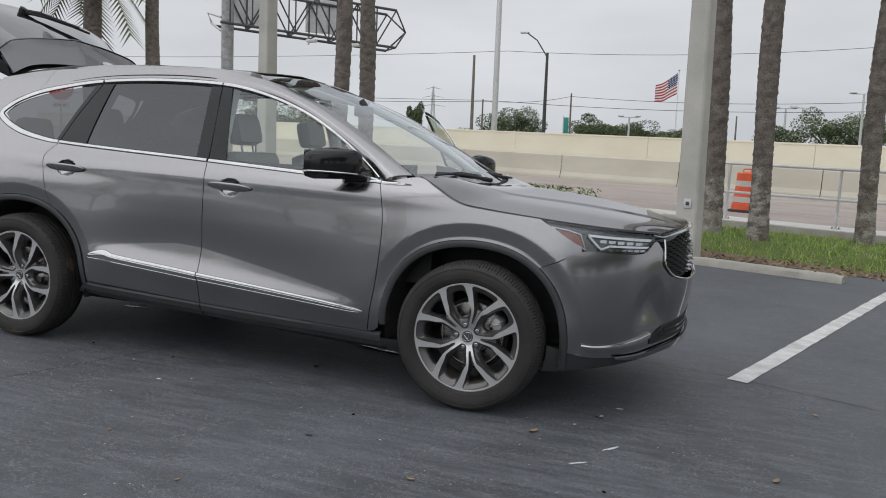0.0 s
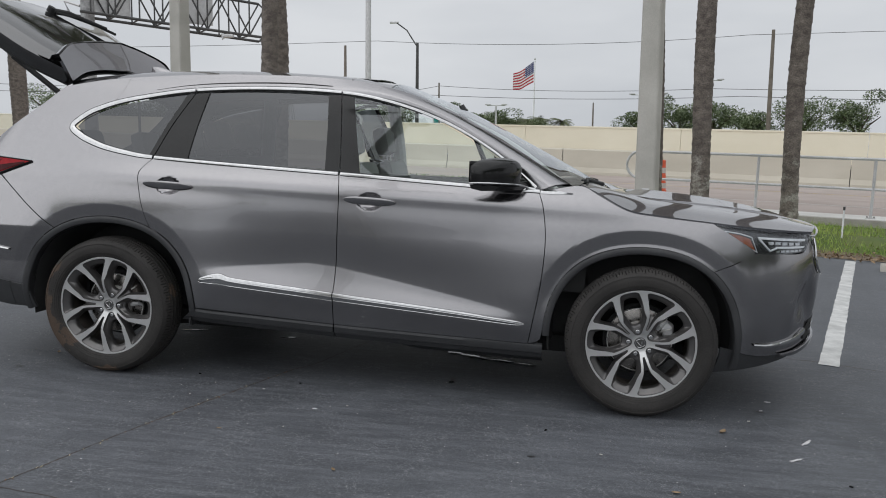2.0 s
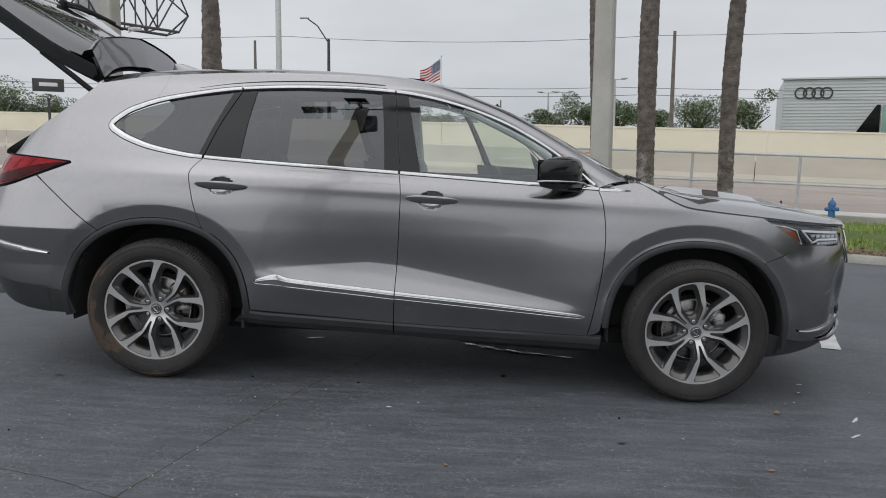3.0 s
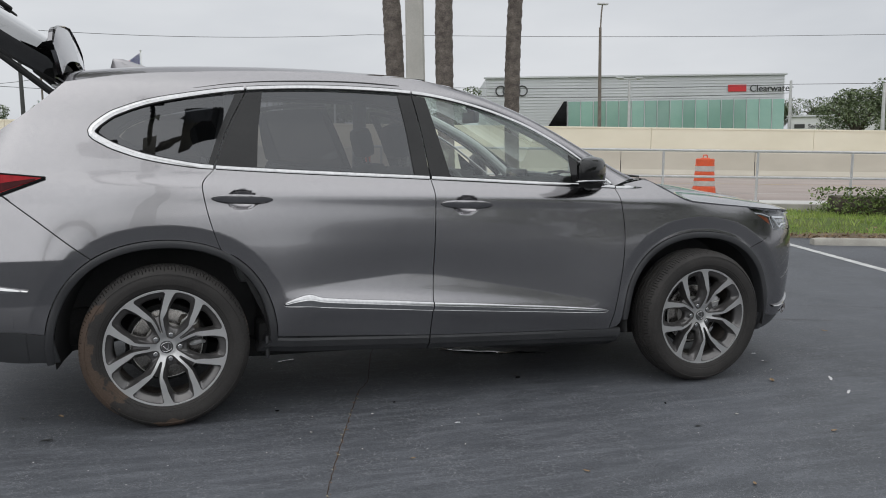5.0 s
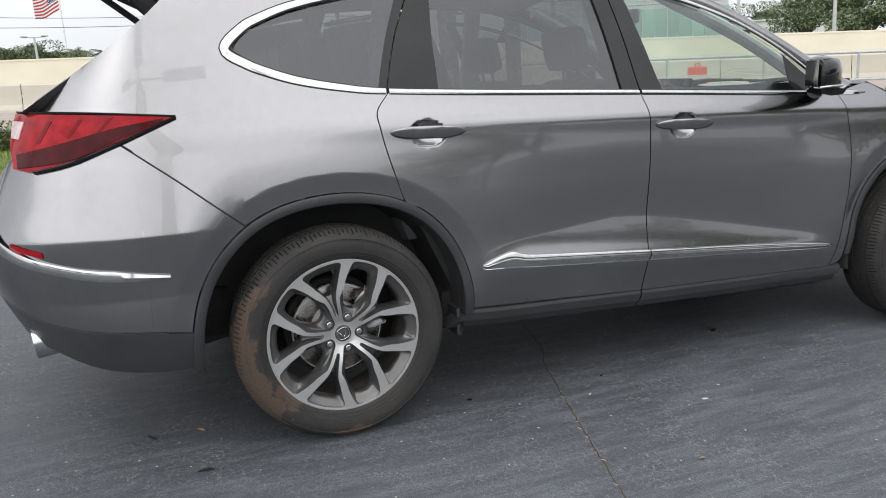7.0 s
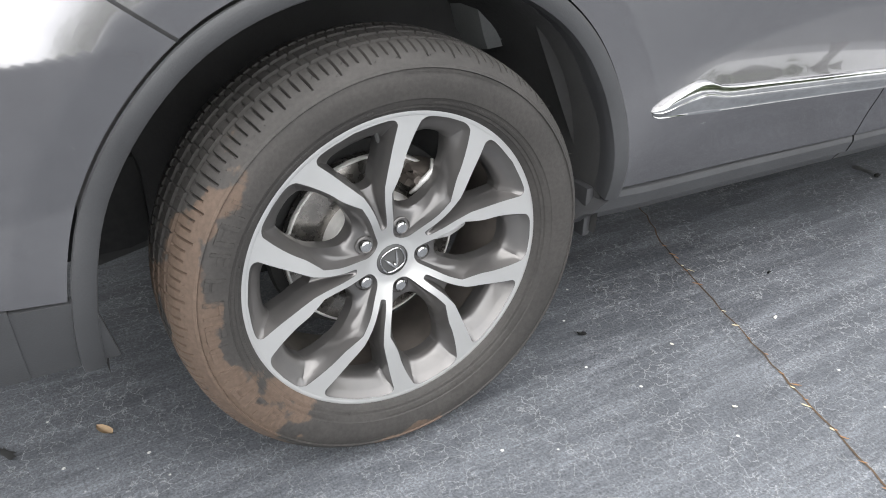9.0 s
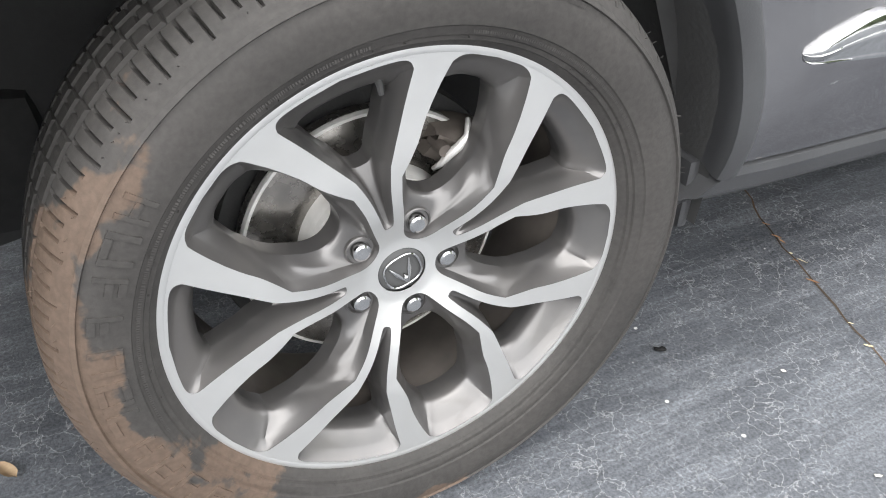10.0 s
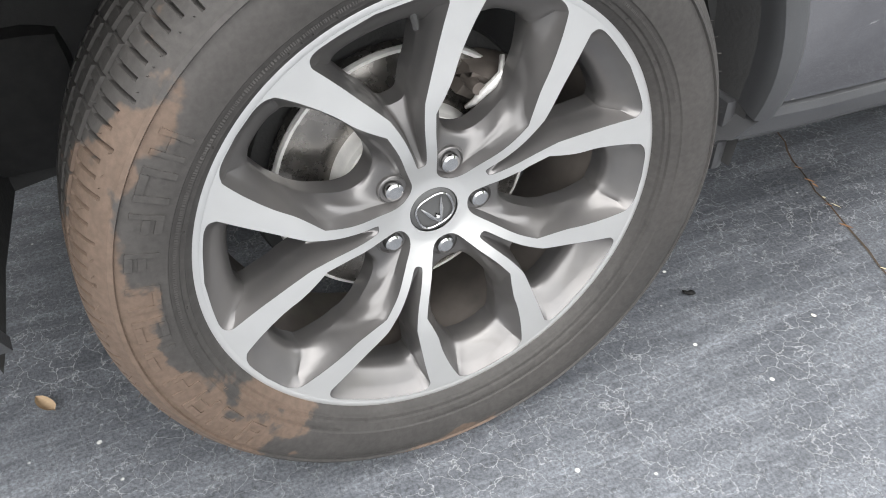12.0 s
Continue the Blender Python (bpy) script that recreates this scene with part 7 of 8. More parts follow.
def tail_lamp(mirror):
    t = thing_part("tail_lamp", car)
    # drawn by height along the flank and round the corner
    top = [(-0.497, 1.150), (-0.70, 1.163), (-0.85, 1.170), (-0.945, 1.172)]
    low = [(-0.497, 1.143), (-0.664, 1.079), (-0.80, 1.028), (-0.90, 1.004), (-0.960, 1.010)]
    flank("lens", low[::-1], top[::-1], [low[-1], (-0.965, 1.09), top[-1]], [low[0], top[0]], 34, 12, RED_LENS, t, "red wrap-round lamp lens", out=0.008, depth=0.03, mirror=mirror)
    flank("dark_band", [(-0.945, 1.012), (-0.80, 1.034), (-0.664, 1.085), (-0.52, 1.138)], [(-0.945, 1.052), (-0.80, 1.088), (-0.664, 1.122), (-0.52, 1.144)], [(-0.945, 1.012), (-0.945, 1.052)], [(-0.52, 1.138), (-0.52, 1.144)], 24, 5, RED_DARK, t, "dark red lower lens", out=0.0105, depth=0.003, mirror=mirror)
    flank("pale_lens", [(-0.958, 1.100), (-0.935, 1.096)], [(-0.952, 1.150), (-0.915, 1.148)], [(-0.958, 1.100), (-0.952, 1.150)], [(-0.935, 1.096), (-0.915, 1.148)], 6, 6, PINK_LENS, t, "pale pink reversing lens", out=0.011, depth=0.003, mirror=mirror)
    for k in range(3):
        x, z = -0.885 + 0.085 * k, 1.085 + 0.014 * k
        flank("lamp_rib", [(x, z), (x + 0.012, z + 0.002)], [(x + 0.040, 1.150 + 0.002 * k), (x + 0.052, 1.150 + 0.002 * k)], [(x, z), (x + 0.040, 1.150 + 0.002 * k)], [(x + 0.012, z + 0.002), (x + 0.052, 1.150 + 0.002 * k)], 3, 6, RED_MID, t, "dark slanted rib inside the lens", out=0.0090, depth=0.002, mirror=mirror)
    trim("lamp_edge", [(-0.482, 1.148), (-0.60, 1.101), (-0.664, 1.076), (-0.80, 1.026), (-0.90, 1.002)], (0.010, 0.012, 0.014, 0.014, 0.010), BLACK_GLOSS, t, "black edge of the lamp", out=0.010, n=24, mirror=mirror)
    trim("lamp_edge", [(-0.482, 1.150), (-0.70, 1.168), (-0.85, 1.175), (-0.94, 1.177)], 0.009, BLACK_GLOSS, t, "black edge of the lamp", out=0.010, n=20, mirror=mirror)


tail_lamp(False)
tail_lamp(True)


# ---- wheels (wheel axes: the axle is y, the outer face looks to -y) ----
def dish(r):
    """How far the spoke faces stand out at a radius: they rise from the hub, then run nearly flat to the rim."""
    return spline((0.0, 0.040, 0.060, 0.100, 0.150, 0.200, 0.270), (0.0, 0.0, -0.0065, -0.0210, -0.0278, -0.0282, -0.0296), r)


def polar(r, a, d):
    return Vector((r * math.cos(a), d, r * math.sin(a)))


def tyre_mesh():
    n = 1008
    prof = []
    for r, d in ((0.262, -0.006), (0.2705, -0.026), (0.2745, -0.034), (0.280, -0.038), (0.2815, -0.0415), (0.286, -0.0425), (0.2875, -0.0455), (0.297, -0.0495), (0.2985, -0.0515), (0.310, -0.0535), (0.322, -0.0545), (0.334, -0.0535), (0.344, -0.0500), (0.3455, -0.0525), (0.3500, -0.0500), (0.352, -0.0465), (0.3585, -0.0400)):
        prof.append((r, d, 0))
    for r, d, k in ((0.3640, -0.0325, 1), (0.3685, -0.0240, 1), (0.3725, -0.0130, 1), (0.3745, -0.0040, 1), (0.3752, 0.0020, 0), (0.3680, 0.0035, 0), (0.3680, 0.0105, 0), (0.3762, 0.0120, 2), (0.3775, 0.0330, 2), (0.3700, 0.0345, 0), (0.3700, 0.0425, 0), (0.3778, 0.0440, 2), (0.3782, 0.0650, 2), (0.3705, 0.0665, 0), (0.3705, 0.0745, 0), (0.3780, 0.0760, 2), (0.3772, 0.0970, 2), (0.3690, 0.0985, 0), (0.3690, 0.1065, 0), (0.3760, 0.1080, 1), (0.3735, 0.1250, 1), (0.3690, 0.1400, 1), (0.3590, 0.1560, 0), (0.3340, 0.1660, 0), (0.3000, 0.1600, 0), (0.2720, 0.1450, 0)):
        prof.append((r, d, k))
    rows = []
    for r, d, k in prof:
        line = []
        for i in range(n):
            dip = 0.0
            if k == 1 and i % 7 == 0 and (d > -0.030 or i % 21 == 0):
                dip = 0.0078
            if k == 2 and (i + int(d * 380)) % 14 == 0:
                dip = 0.0050
            line.append(polar(r - dip, 2 * math.pi * (i + (15 * (d + .03) if k == 1 else 0)) / n, d))
        rows.append(line)
    bm = grid_mesh(rows, closed=True)
    bmesh.ops.recalc_face_normals(bm, faces=bm.faces[:])
    return sharpen(mesh_of("tyre", bm, TYRE), 28)


def side_blocks():
    """Raised plain marks and moulded ticks on the side wall."""
    bm = bmesh.new()
    rng = random.Random(3)
    for a0, a1, n, r0, r1 in ((142, 222, 11, 0.3065, 0.3365),):
        for k in range(n):
            m = a0 + (a1 - a0) * (k + .5) / n
            w = (a1 - a0) / n * rng.choice((0.30, 0.36, 0.40))
            fields = [(r0, r1, -w, -w * 0.6)]
            if rng.random() < 0.75:
                fields.append((r0, r1, w * 0.6, w))
            for rr in rng.sample((r0, (r0 + r1) / 2 - 0.0035, r1 - 0.007), rng.choice((1, 2))):
                fields.append((rr, rr + 0.007, -w * 0.58, w * 0.58))
            for rr0, rr1, f0, f1 in fields:
                vs = []
                for dd in (0.0010, -0.0011):
                    for rr, aa in ((rr0, f0), (rr0, f1), (rr1, f1), (rr1, f0)):
                        vs.append(bm.verts.new(polar(rr, radians(m + aa), -0.0535 - 0.0009 * math.sin((rr - .30) * 60) + dd)))
                for f in ((4, 5, 6, 7), (0, 1, 5, 4), (1, 2, 6, 5), (2, 3, 7, 6), (3, 0, 4, 7)):
                    bm.faces.new([vs[i] for i in f])
    for a0, a1, r in ((100, 240, 0.2925), (262, 330, 0.2925), (20, 80, 0.2925), (240, 262, 0.334), (60, 90, 0.340)):
        a = a0
        while a < a1:
            w = rng.uniform(0.14, 0.42)
            h = rng.uniform(0.0013, 0.0020)
            vs = [bm.verts.new(polar(rr, radians(aa), -0.0508 - (0.0025 if r > .33 else 0.0)) + Vector((0, -0.0008, 0))) for rr, aa in ((r - h, a), (r - h, a + w), (r + h, a + w), (r + h, a))]
            bm.faces.new(vs)
            a += w + rng.uniform(0.12, 0.35)
    # moulding hairs along the shoulder and a few on the side wall
    for k in range(150):
        a = radians(2.4 * k + rng.uniform(-.9, .9))
        r, d, ro, do = rng.choice(((0.3600, -0.0385, 0.0030, -0.0040), (0.3680, -0.0245, 0.0045, -0.0030), (0.3748, -0.0020, 0.0055, -0.0010), (0.3600, -0.0385, 0.0030, -0.0040), (0.2840, -0.0420, 0.0010, -0.0045)))
        tube([polar(r, a, d), polar(r + ro, a + rng.uniform(-.004, .004), d + do)], [0.0005, 0.0003], 4, bm)
    bmesh.ops.recalc_face_normals(bm, faces=bm.faces[:])
    return mesh_of("side_marks", bm, TYRE, False)


# half outline of the bright face round a window: radius, and degrees from the window's own axis
NUT_EDGE = [(.0415, 0), (.0430, 9.4), (.0490, 17.2), (.0600, 20.5), (.0850, 23.1), (.1100, 24.8), (.1390, 24.6), (.1550, 21.05), (.1750, 18.0), (.2000, 16.0), (.2500, 11.4), (.2585, 10.2), (.2635, 8.0), (.2650, 4.5), (.2650, 0)]
FORK_EDGE = [(.0710, 0), (.0725, 3.6), (.0800, 4.6), (.1000, 4.9), (.1250, 5.5), (.1550, 7.2), (.1750, 9.7), (.2000, 12.27), (.2455, 15.7), (.2545, 15.9), (.2605, 14.9), (.2625, 12.5), (.2630, 7.0), (.2630, 0)]
# how the walls fall away from that edge, by its radius: the foot (step, share of the angle, depth), then the rounded
# lip and the clear opening (radius, share of the angle, depth)
NUT_WALL = (
    (.0415, .004, .850, .007, .084, .745, .012, .091, .640, .018),
    (.0490, .0025, .843, .007, .090, .785, .010, .100, .670, .017),
    (.0600, .002, .830, .006, .104, .854, .004, .115, .707, .014),
    (.0850, .001, .892, .000, .122, .800, -.002, .135, .670, .011),
    (.1390, .004, .915, -.020, .160, .715, -.006, .168, .618, .010),
    (.1750, .003, .917, -.014, .188, .789, .003, .190, .722, .010),
    (.2500, -.004, .895, -.015, .227, .789, .000, .225, .728, .010),
    (.2635, -.008, .875, -.019, .2355, .625, -.003, .231, .500, .010),
    (.2650, -.008, .889, -.020, .237, .556, -.004, .232, .444, .010))
FORK_WALL = (
    (.0710, .004, .560, -.008, .115, .420, .000, .145, .560, .010),
    (.0800, .003, .520, -.009, .120, .565, .000, .147, .780, .010),
    (.1000, .002, .590, -.010, .130, .735, .000, .151, .980, .010),
    (.1250, .002, .710, -.010, .143, .836, .001, .158, 1.02, .010),
    (.1550, .001, .861, -.010, .163, .917, .003, .174, 1.056, .010),
    (.2000, -.001, .929, -.010, .197, .888, .004, .198, .864, .010),
    (.2455, -.0075, .911, -.012, .224, .822, .002, .221, .777, .010),
    (.2605, -.0105, .872, -.016, .233, .738, -.002, .2285, .671, .010),
    (.2630, -.0085, .857, -.019, .236, .714, -.004, .230, .571, .010))


def wall_lines(outline, wall):
    """The foot, lip and opening that go with each point of the outline."""
    cols = list(zip(*wall))
    at = [[float(np.interp(r, cols[0], c)) for c in cols[1:]] for r, _ in outline]
    foot = [(r + q[0], a * q[1], q[2]) for (r, a), q in zip(outline, at)]
    lip = [(q[3], a * q[4], q[5]) for (r, a), q in zip(outline, at)]
    clear = [(q[6], a * q[7], q[8]) for (r, a), q in zip(outline, at)]
    return outline, foot, lip, clear


def eased(rows, n=3):
    """A smooth run of tuples through the given ones, n steps to each span."""
    out = []
    for i in range(len(rows) - 1):
        p0, p1, p2, p3 = (np.array(rows[min(max(k, 0), len(rows) - 1)], float) for k in (i - 1, i, i + 1, i + 2))
        for j in range(n):
            t = j / n
            out.append(0.5 * (2 * p1 + (p2 - p0) * t + (2 * p0 - 5 * p1 + 4 * p2 - p3) * t * t + (3 * p1 - p0 - 3 * p2 + p3) * t ** 3))
    return out + [np.array(rows[-1], float)]


def cornered(rows, corner):
    """The same, with one corner kept crisp."""
    return eased(rows[:corner + 1])[:-1] + eased(rows[corner:])


def window_rows(outline, wall, corner):
    """The window's walls as rows of (radius, degrees, depth) from the bright face to the back, for one half."""
    face, foot, lip, clear = (cornered(line, corner) for line in wall_lines(outline, wall))
    edge = [np.array((r, a, dish(r))) for r, a in face]
    made = [edge, [e + (f - e) * 0.04 + np.array((0, 0, 0.0006)) for e, f in zip(edge, foot)]]
    for e, f, p, c in zip(edge, foot, lip, clear):
        back = c + np.array((0.002, 0, 0.024))
        run_ = eased([tuple(f), tuple(p), tuple(c)], 4)
        cross = [e + (f - e) * 0.5] + run_ + [c + np.array((0.0, 0, 0.004)), back]
        if len(made) == 2:
            made += [[] for _ in cross]
        for line, q in zip(made[2:], cross):
            line.append(q)
    return made


def window_mesh(name, outline, wall, corner):
    """The grey walls of one window, both halves, closed round its opening."""
    rows = []
    for line in window_rows(outline, wall, corner):
        half = [polar(r, radians(a), d) for r, a, d in line]
        rows.append(half + [Vector((p.x, p.y, -p.z)) for p in reversed(half[1:-1])])
    bm = grid_mesh(rows, closed=True)
    bm.normal_update()
    middle = Vector((0.16, 0, 0))
    if sum((middle - f.calc_center_median()).dot(f.normal) * f.calc_area() for f in bm.faces) < 0:
        bmesh.ops.reverse_faces(bm, faces=bm.faces[:])
    return sharpen(mesh_of(name, bm, ALLOY_GREY), 26)


def face_mesh(sign):
    """One bright machined arm with its share of the hub, between the axes of a fork window and a nut window."""
    fork = [(r, a) for r, a in cornered(FORK_EDGE, 5)]
    nut = [(r, 36 - a) for r, a in cornered(NUT_EDGE, 6)]
    radii = sorted({round(float(r), 5) for r, _ in fork + nut} | {0.0295, 0.033, 0.037, 0.0410, 0.2652, 0.2656})
    fr, fa = [r for r, _ in fork], [a for _, a in fork]
    nr, na = [r for r, _ in nut], [a for _, a in nut]
    rows = []
    for r in radii:
        lo = 0.0 if r <= fr[0] or r >= fr[-1] else float(np.interp(r, fr, fa))
        hi = 36.0 if r <= nr[0] or r >= nr[-1] else float(np.interp(r, nr, na))
        rows.append([polar(r, radians(sign * (lo + (hi - lo) * f)), dish(r)) for f in (k / 14 for k in range(15))])
    bm = grid_mesh(rows)
    bm.normal_update()
    if sum(f.normal.y for f in bm.faces) > 0:
        bmesh.ops.reverse_faces(bm, faces=bm.faces[:])
    return sharpen(mesh_of("spoke_face", bm, ALLOY), 40)


TYRE_MESH, MARK_MESH = tyre_mesh(), side_blocks()
SPOKES = [face_mesh(1), face_mesh(-1)]
NUT_MESH, FORK_MESH = window_mesh("nut_window", NUT_EDGE, NUT_WALL, 6), window_mesh("fork_window", FORK_EDGE, FORK_WALL, 5)


def put(name, me, parent, at=None, label=""):
    ob = new(name, me)
    ob.parent = parent
    if at is not None:
        ob.matrix_basis = at
    return tagged(ob, label)


def flat_sealed(bm):
    bmesh.ops.recalc_face_normals(bm, faces=bm.faces[:])
    return bm


def wheel(name, at, phase, caliper_at, parent, carrier_at, caliper_look=RUSTY):
    w = new(name)
    w.empty_display_size, w.parent, w.matrix_basis = 0.05, parent, at
    put("tyre", TYRE_MESH, w, label="dusty black tyre with dried brown mud")
    tagged(put("side_wall_relief", MARK_MESH, w, label="raised plain marks on the side wall"), "raised plain marks on the side wall", kind="stuff")
    lip = lathe([(0.2725, -0.020), (0.2737, -0.0272), (0.2728, -0.0296), (0.2700, -0.0301), (0.2668, -0.0297), (0.2656, -0.0294), (0.2650, -0.0280)], 160)
    part("rim_lip", flat_sealed(lip), ALLOY, w, "machined bright rim edge")
    barrel = lathe([(0.2560, -0.0150), (0.2500, 0.0040), (0.2470, 0.0150), (0.2400, 0.0300), (0.2360, 0.0800), (0.2360, 0.1500), (0.2480, 0.1700), (0.2680, 0.1780)], 120)
    part("barrel", flat_sealed(barrel), BARREL, w, "dusty dark rim barrel")
    for k in range(5):
        for s in (0, 1):
            m = pose(0, 0, 0, 0, -(phase + 72 * k), 0)
            put("spoke_face", SPOKES[s], w, m)
        put("fork_window", FORK_MESH, w, pose(0, 0, 0, 0, -(phase + 72 * k), 0), "grey painted walls of a forked opening")
        put("nut_window", NUT_MESH, w, pose(0, 0, 0, 0, -(phase + 36 + 72 * k), 0), "grey painted hollow round a wheel nut")
    cap = lathe([(0.0, 0.0000), (0.0160, 0.0003), (0.0270, 0.0012), (0.0295, 0.0030), (0.0297, 0.010)], 48)
    c = part("centre_cap", flat_sealed(cap), DARK_STEEL, w, "dark grey centre cap with a bright emblem")
    ring = bmesh.new()
    loop = []
    for k in range(49):
        q = 6.2832 * k / 48
        c4, s4 = math.cos(q), math.sin(q)
        loop.append(Vector((0.0222 * math.copysign(abs(c4) ** 0.72, c4), -0.0014, 0.0205 * math.copysign(abs(s4) ** 0.72, s4))))
    tube(loop, 0.0014, 6, ring)
    for a, b in (((-0.0135, 0.013), (-0.0012, -0.0185)), ((0.0135, 0.013), (0.0012, -0.0185))):
        p, q = Vector((a[0], -0.0012, a[1])), Vector((b[0], -0.0012, b[1]))
        tube([p, p.lerp(q, .45), q], [0.0006, 0.0026, 0.0012], 6, ring)
    tube([Vector((0, -0.0012, -0.004)), Vector((0, -0.0016, -0.010)), Vector((0, -0.0012, -0.0185))], [0.0008, 0.0030, 0.0010], 6, ring)
    put("emblem", sharpen(mesh_of("emblem", ring, CHROME)), w, pose(0, 0, 0, 0, -22, 0), "plain bright emblem")
    nut = lathe([(0.0, -0.0040), (0.0078, -0.0040), (0.0088, -0.0034), (0.0104, -0.0026), (0.0116, 0.0010), (0.0122, 0.0200)], 24)
    nut_me = sharpen(mesh_of("lug_nut", flat_sealed(nut), CHROME), 25)
    well = lathe([(0.0185, 0.0100), (0.0178, 0.0072), (0.0165, 0.0064), (0.0155, 0.0080), (0.0145, 0.0200), (0.0, 0.0200)], 32)
    well_me = sharpen(mesh_of("lug_well", flat_sealed(well), ALLOY_GREY), 40)
    for k in range(5):
        a = radians(phase + 36 + 72 * k)
        put("lug_nut", nut_me, w, Matrix.Translation(polar(0.0590, a, 0.0035)))
        put("lug_well", well_me, w, Matrix.Translation(polar(0.0590, a, -0.0005)))
    valve = tube([polar(0.243, radians(phase + 62), 0.000), polar(0.232, radians(phase + 62), -0.004), polar(0.222, radians(phase + 62), -0.006)], [0.0045, 0.004, 0.0032], 8)
    part("valve", valve, RUBBER, w)
    # brake
    disc = lathe([(0.0, 0.046), (0.070, 0.046), (0.071, 0.0475), (0.076, 0.0475), (0.077, 0.046), (0.088, 0.046), (0.092, 0.048), (0.0935, 0.056), (0.0925, 0.0575), (0.0940, 0.060), (0.095, 0.070), (0.098, 0.0775)], 96)
    b = part("brake_disc", flat_sealed(disc), STEEL, w, "bright worn brake disc")
    face = lathe([(0.098, 0.0775), (0.102, 0.0765), (0.120, 0.0765), (0.1210, 0.0768), (0.1600, 0.0765), (0.1625, 0.078), (0.1640, 0.0800), (0.1640, 0.098), (0.088, 0.098)], 96)
    part("friction_ring", flat_sealed(face), DISC, b, "dark worn friction ring")
    rim_edge = lathe([(0.1590, 0.0766), (0.1592, 0.0758), (0.1625, 0.0762), (0.1648, 0.0800), (0.1648, 0.0820)], 96)
    part("disc_edge", flat_sealed(rim_edge), STEEL, b, "bright worn edge of the disc")
    shield = lathe([(0.06, 0.112), (0.175, 0.112), (0.182, 0.108), (0.186, 0.120)], 72)
    part("dust_shield", flat_sealed(shield), LINER, w)
    cal = bmesh.new()
    rows = []
    for i in range(15):
        a = radians(caliper_at - 25 + 50 * i / 14)
        e = 1 - abs(i - 7) / 7 * 0.18
        rows.append([polar(r, a, d) for r, d in ((0.118, 0.060), (0.125, 0.046 / e * 1.0), (0.150, 0.040 / e), (0.176 * e, 0.048), (0.186 * e, 0.062), (0.186 * e, 0.105), (0.118, 0.105))])
    grid_mesh(rows, cal, closed=True)
    bmesh.ops.holes_fill(cal, edges=[e for e in cal.edges if e.is_boundary])
    part("caliper", flat_sealed(cal), caliper_look, w, "dusty brake caliper")
    motor = tube([polar(0.105, radians(carrier_at - 4), 0.050), polar(0.128, radians(carrier_at), 0.043), polar(0.152, radians(carrier_at + 1), 0.046), polar(0.172, radians(carrier_at - 2), 0.056)], [0.010, 0.015, 0.013, 0.007], 8)
    part("carrier", motor, GALV, w, "pale cast brake carrier")
    # spring clips over the pads, guide bolts and the hose fitting
    for da in (-17, 0, 17):
        a = radians(caliper_at + da)
        clip = bmesh.new()
        line = [polar(0.110, a, 0.052), polar(0.122, a + .015, 0.042), polar(0.136, a + .03, 0.036), polar(0.150, a, 0.034), polar(0.164, a - .02, 0.036), polar(0.180, a, 0.048)]
        tube(line, [0.003, 0.0042, 0.0055, 0.0055, 0.0045, 0.003], 10, clip)
        part("caliper_clip", clip, STEEL, w, "bright spring clip", crisp=0)
    for da in (-22, 22):
        a = radians(caliper_at + da)
        bolt = bmesh.new()
        bmesh.ops.create_cone(bolt, cap_ends=True, segments=16, radius1=0.0085, radius2=0.0075, depth=0.030, matrix=Matrix.Translation(polar(0.138, a, 0.050)) @ pose(0, 0, 0, 90))
        part("caliper_bolt", bolt, RUSTY, w, crisp=50)
    return w


wheel("rear_wheel", pose(0, 0, 0.375), 34, 38, car, 3)
wheel("front_wheel", pose(2.89, 0, 0.375), 70, 28, car, 42, GALV)
far = pose(0, 0, 0, 0, 0, 180)
wheel("rear_wheel", pose(0, 2 * YC, 0.375) @ far, 10, 140, car, 180)
wheel("front_wheel", pose(2.89, 2 * YC, 0.375) @ far, 20, 160, car, 150, GALV)

# ---- wheel wells and underside ----
for x, name in ((0.0, "rear_wheel_liner"), (2.89, "front_wheel_liner")):
    for s in (0, 1):
        rows = []
        for r, d in ((0.463 if x < 1 else 0.447, 0.026), (0.458, 0.07), (0.452, 0.20), (0.432, 0.36), (0.10, 0.37)):
            rows.append([Vector((x + (r + rise(a)) * math.cos(a), (2 * YC - d) if s else d, 0.375 + (r + rise(a)) * math.sin(a))) for a in (radians(-10 + 200 * i / 40) for i in range(41))])
        part(name, flat_sealed(grid_mesh(rows)), LINER, car, "black felt wheel liner")
for y0 in (0.095, 2 * YC - 0.095):
    s = 1 if y0 < YC else -1
    part("deflector", box(0.02, 0.17, 0.11, (0.462, y0 + s * 0.03, 0.335), 0.008), CLADDING, car, "dark grey deflector ahead of the wheel")
part("underside", box(3.5, 1.30, 0.10, (1.55, YC, 0.27), 0.03), UNDER, car)
part("underside_front", box(0.60, 1.20, 0.10, (3.34, YC, 0.38), 0.03), UNDER, car)
part("underside_rear", box(0.60, 1.25, 0.20, (-0.62, YC, 0.42), 0.05), UNDER, car)
for x in (0.0, 2.89):
    part("axle", tube([(x, 0.12, 0.375), (x, YC, 0.33), (x, 2 * YC - 0.12, 0.375)], 0.05, 10), UNDER, car)
    for s in (0.32, 2 * YC - 0.32):
        part("suspension_arm", tube([(x + 0.05, s, 0.33), (x + 0.28, s + (0.1 if s < YC else -0.1), 0.30)], 0.03, 8), UNDER, car)
part("sill_core", box(1.95, 0.25, 0.16, (1.40, 0.25, 0.36), 0.03), UNDER, car)
part("sill_core", box(1.95, 0.25, 0.16, (1.40, 2 * YC - 0.25, 0.36), 0.03), UNDER, car)


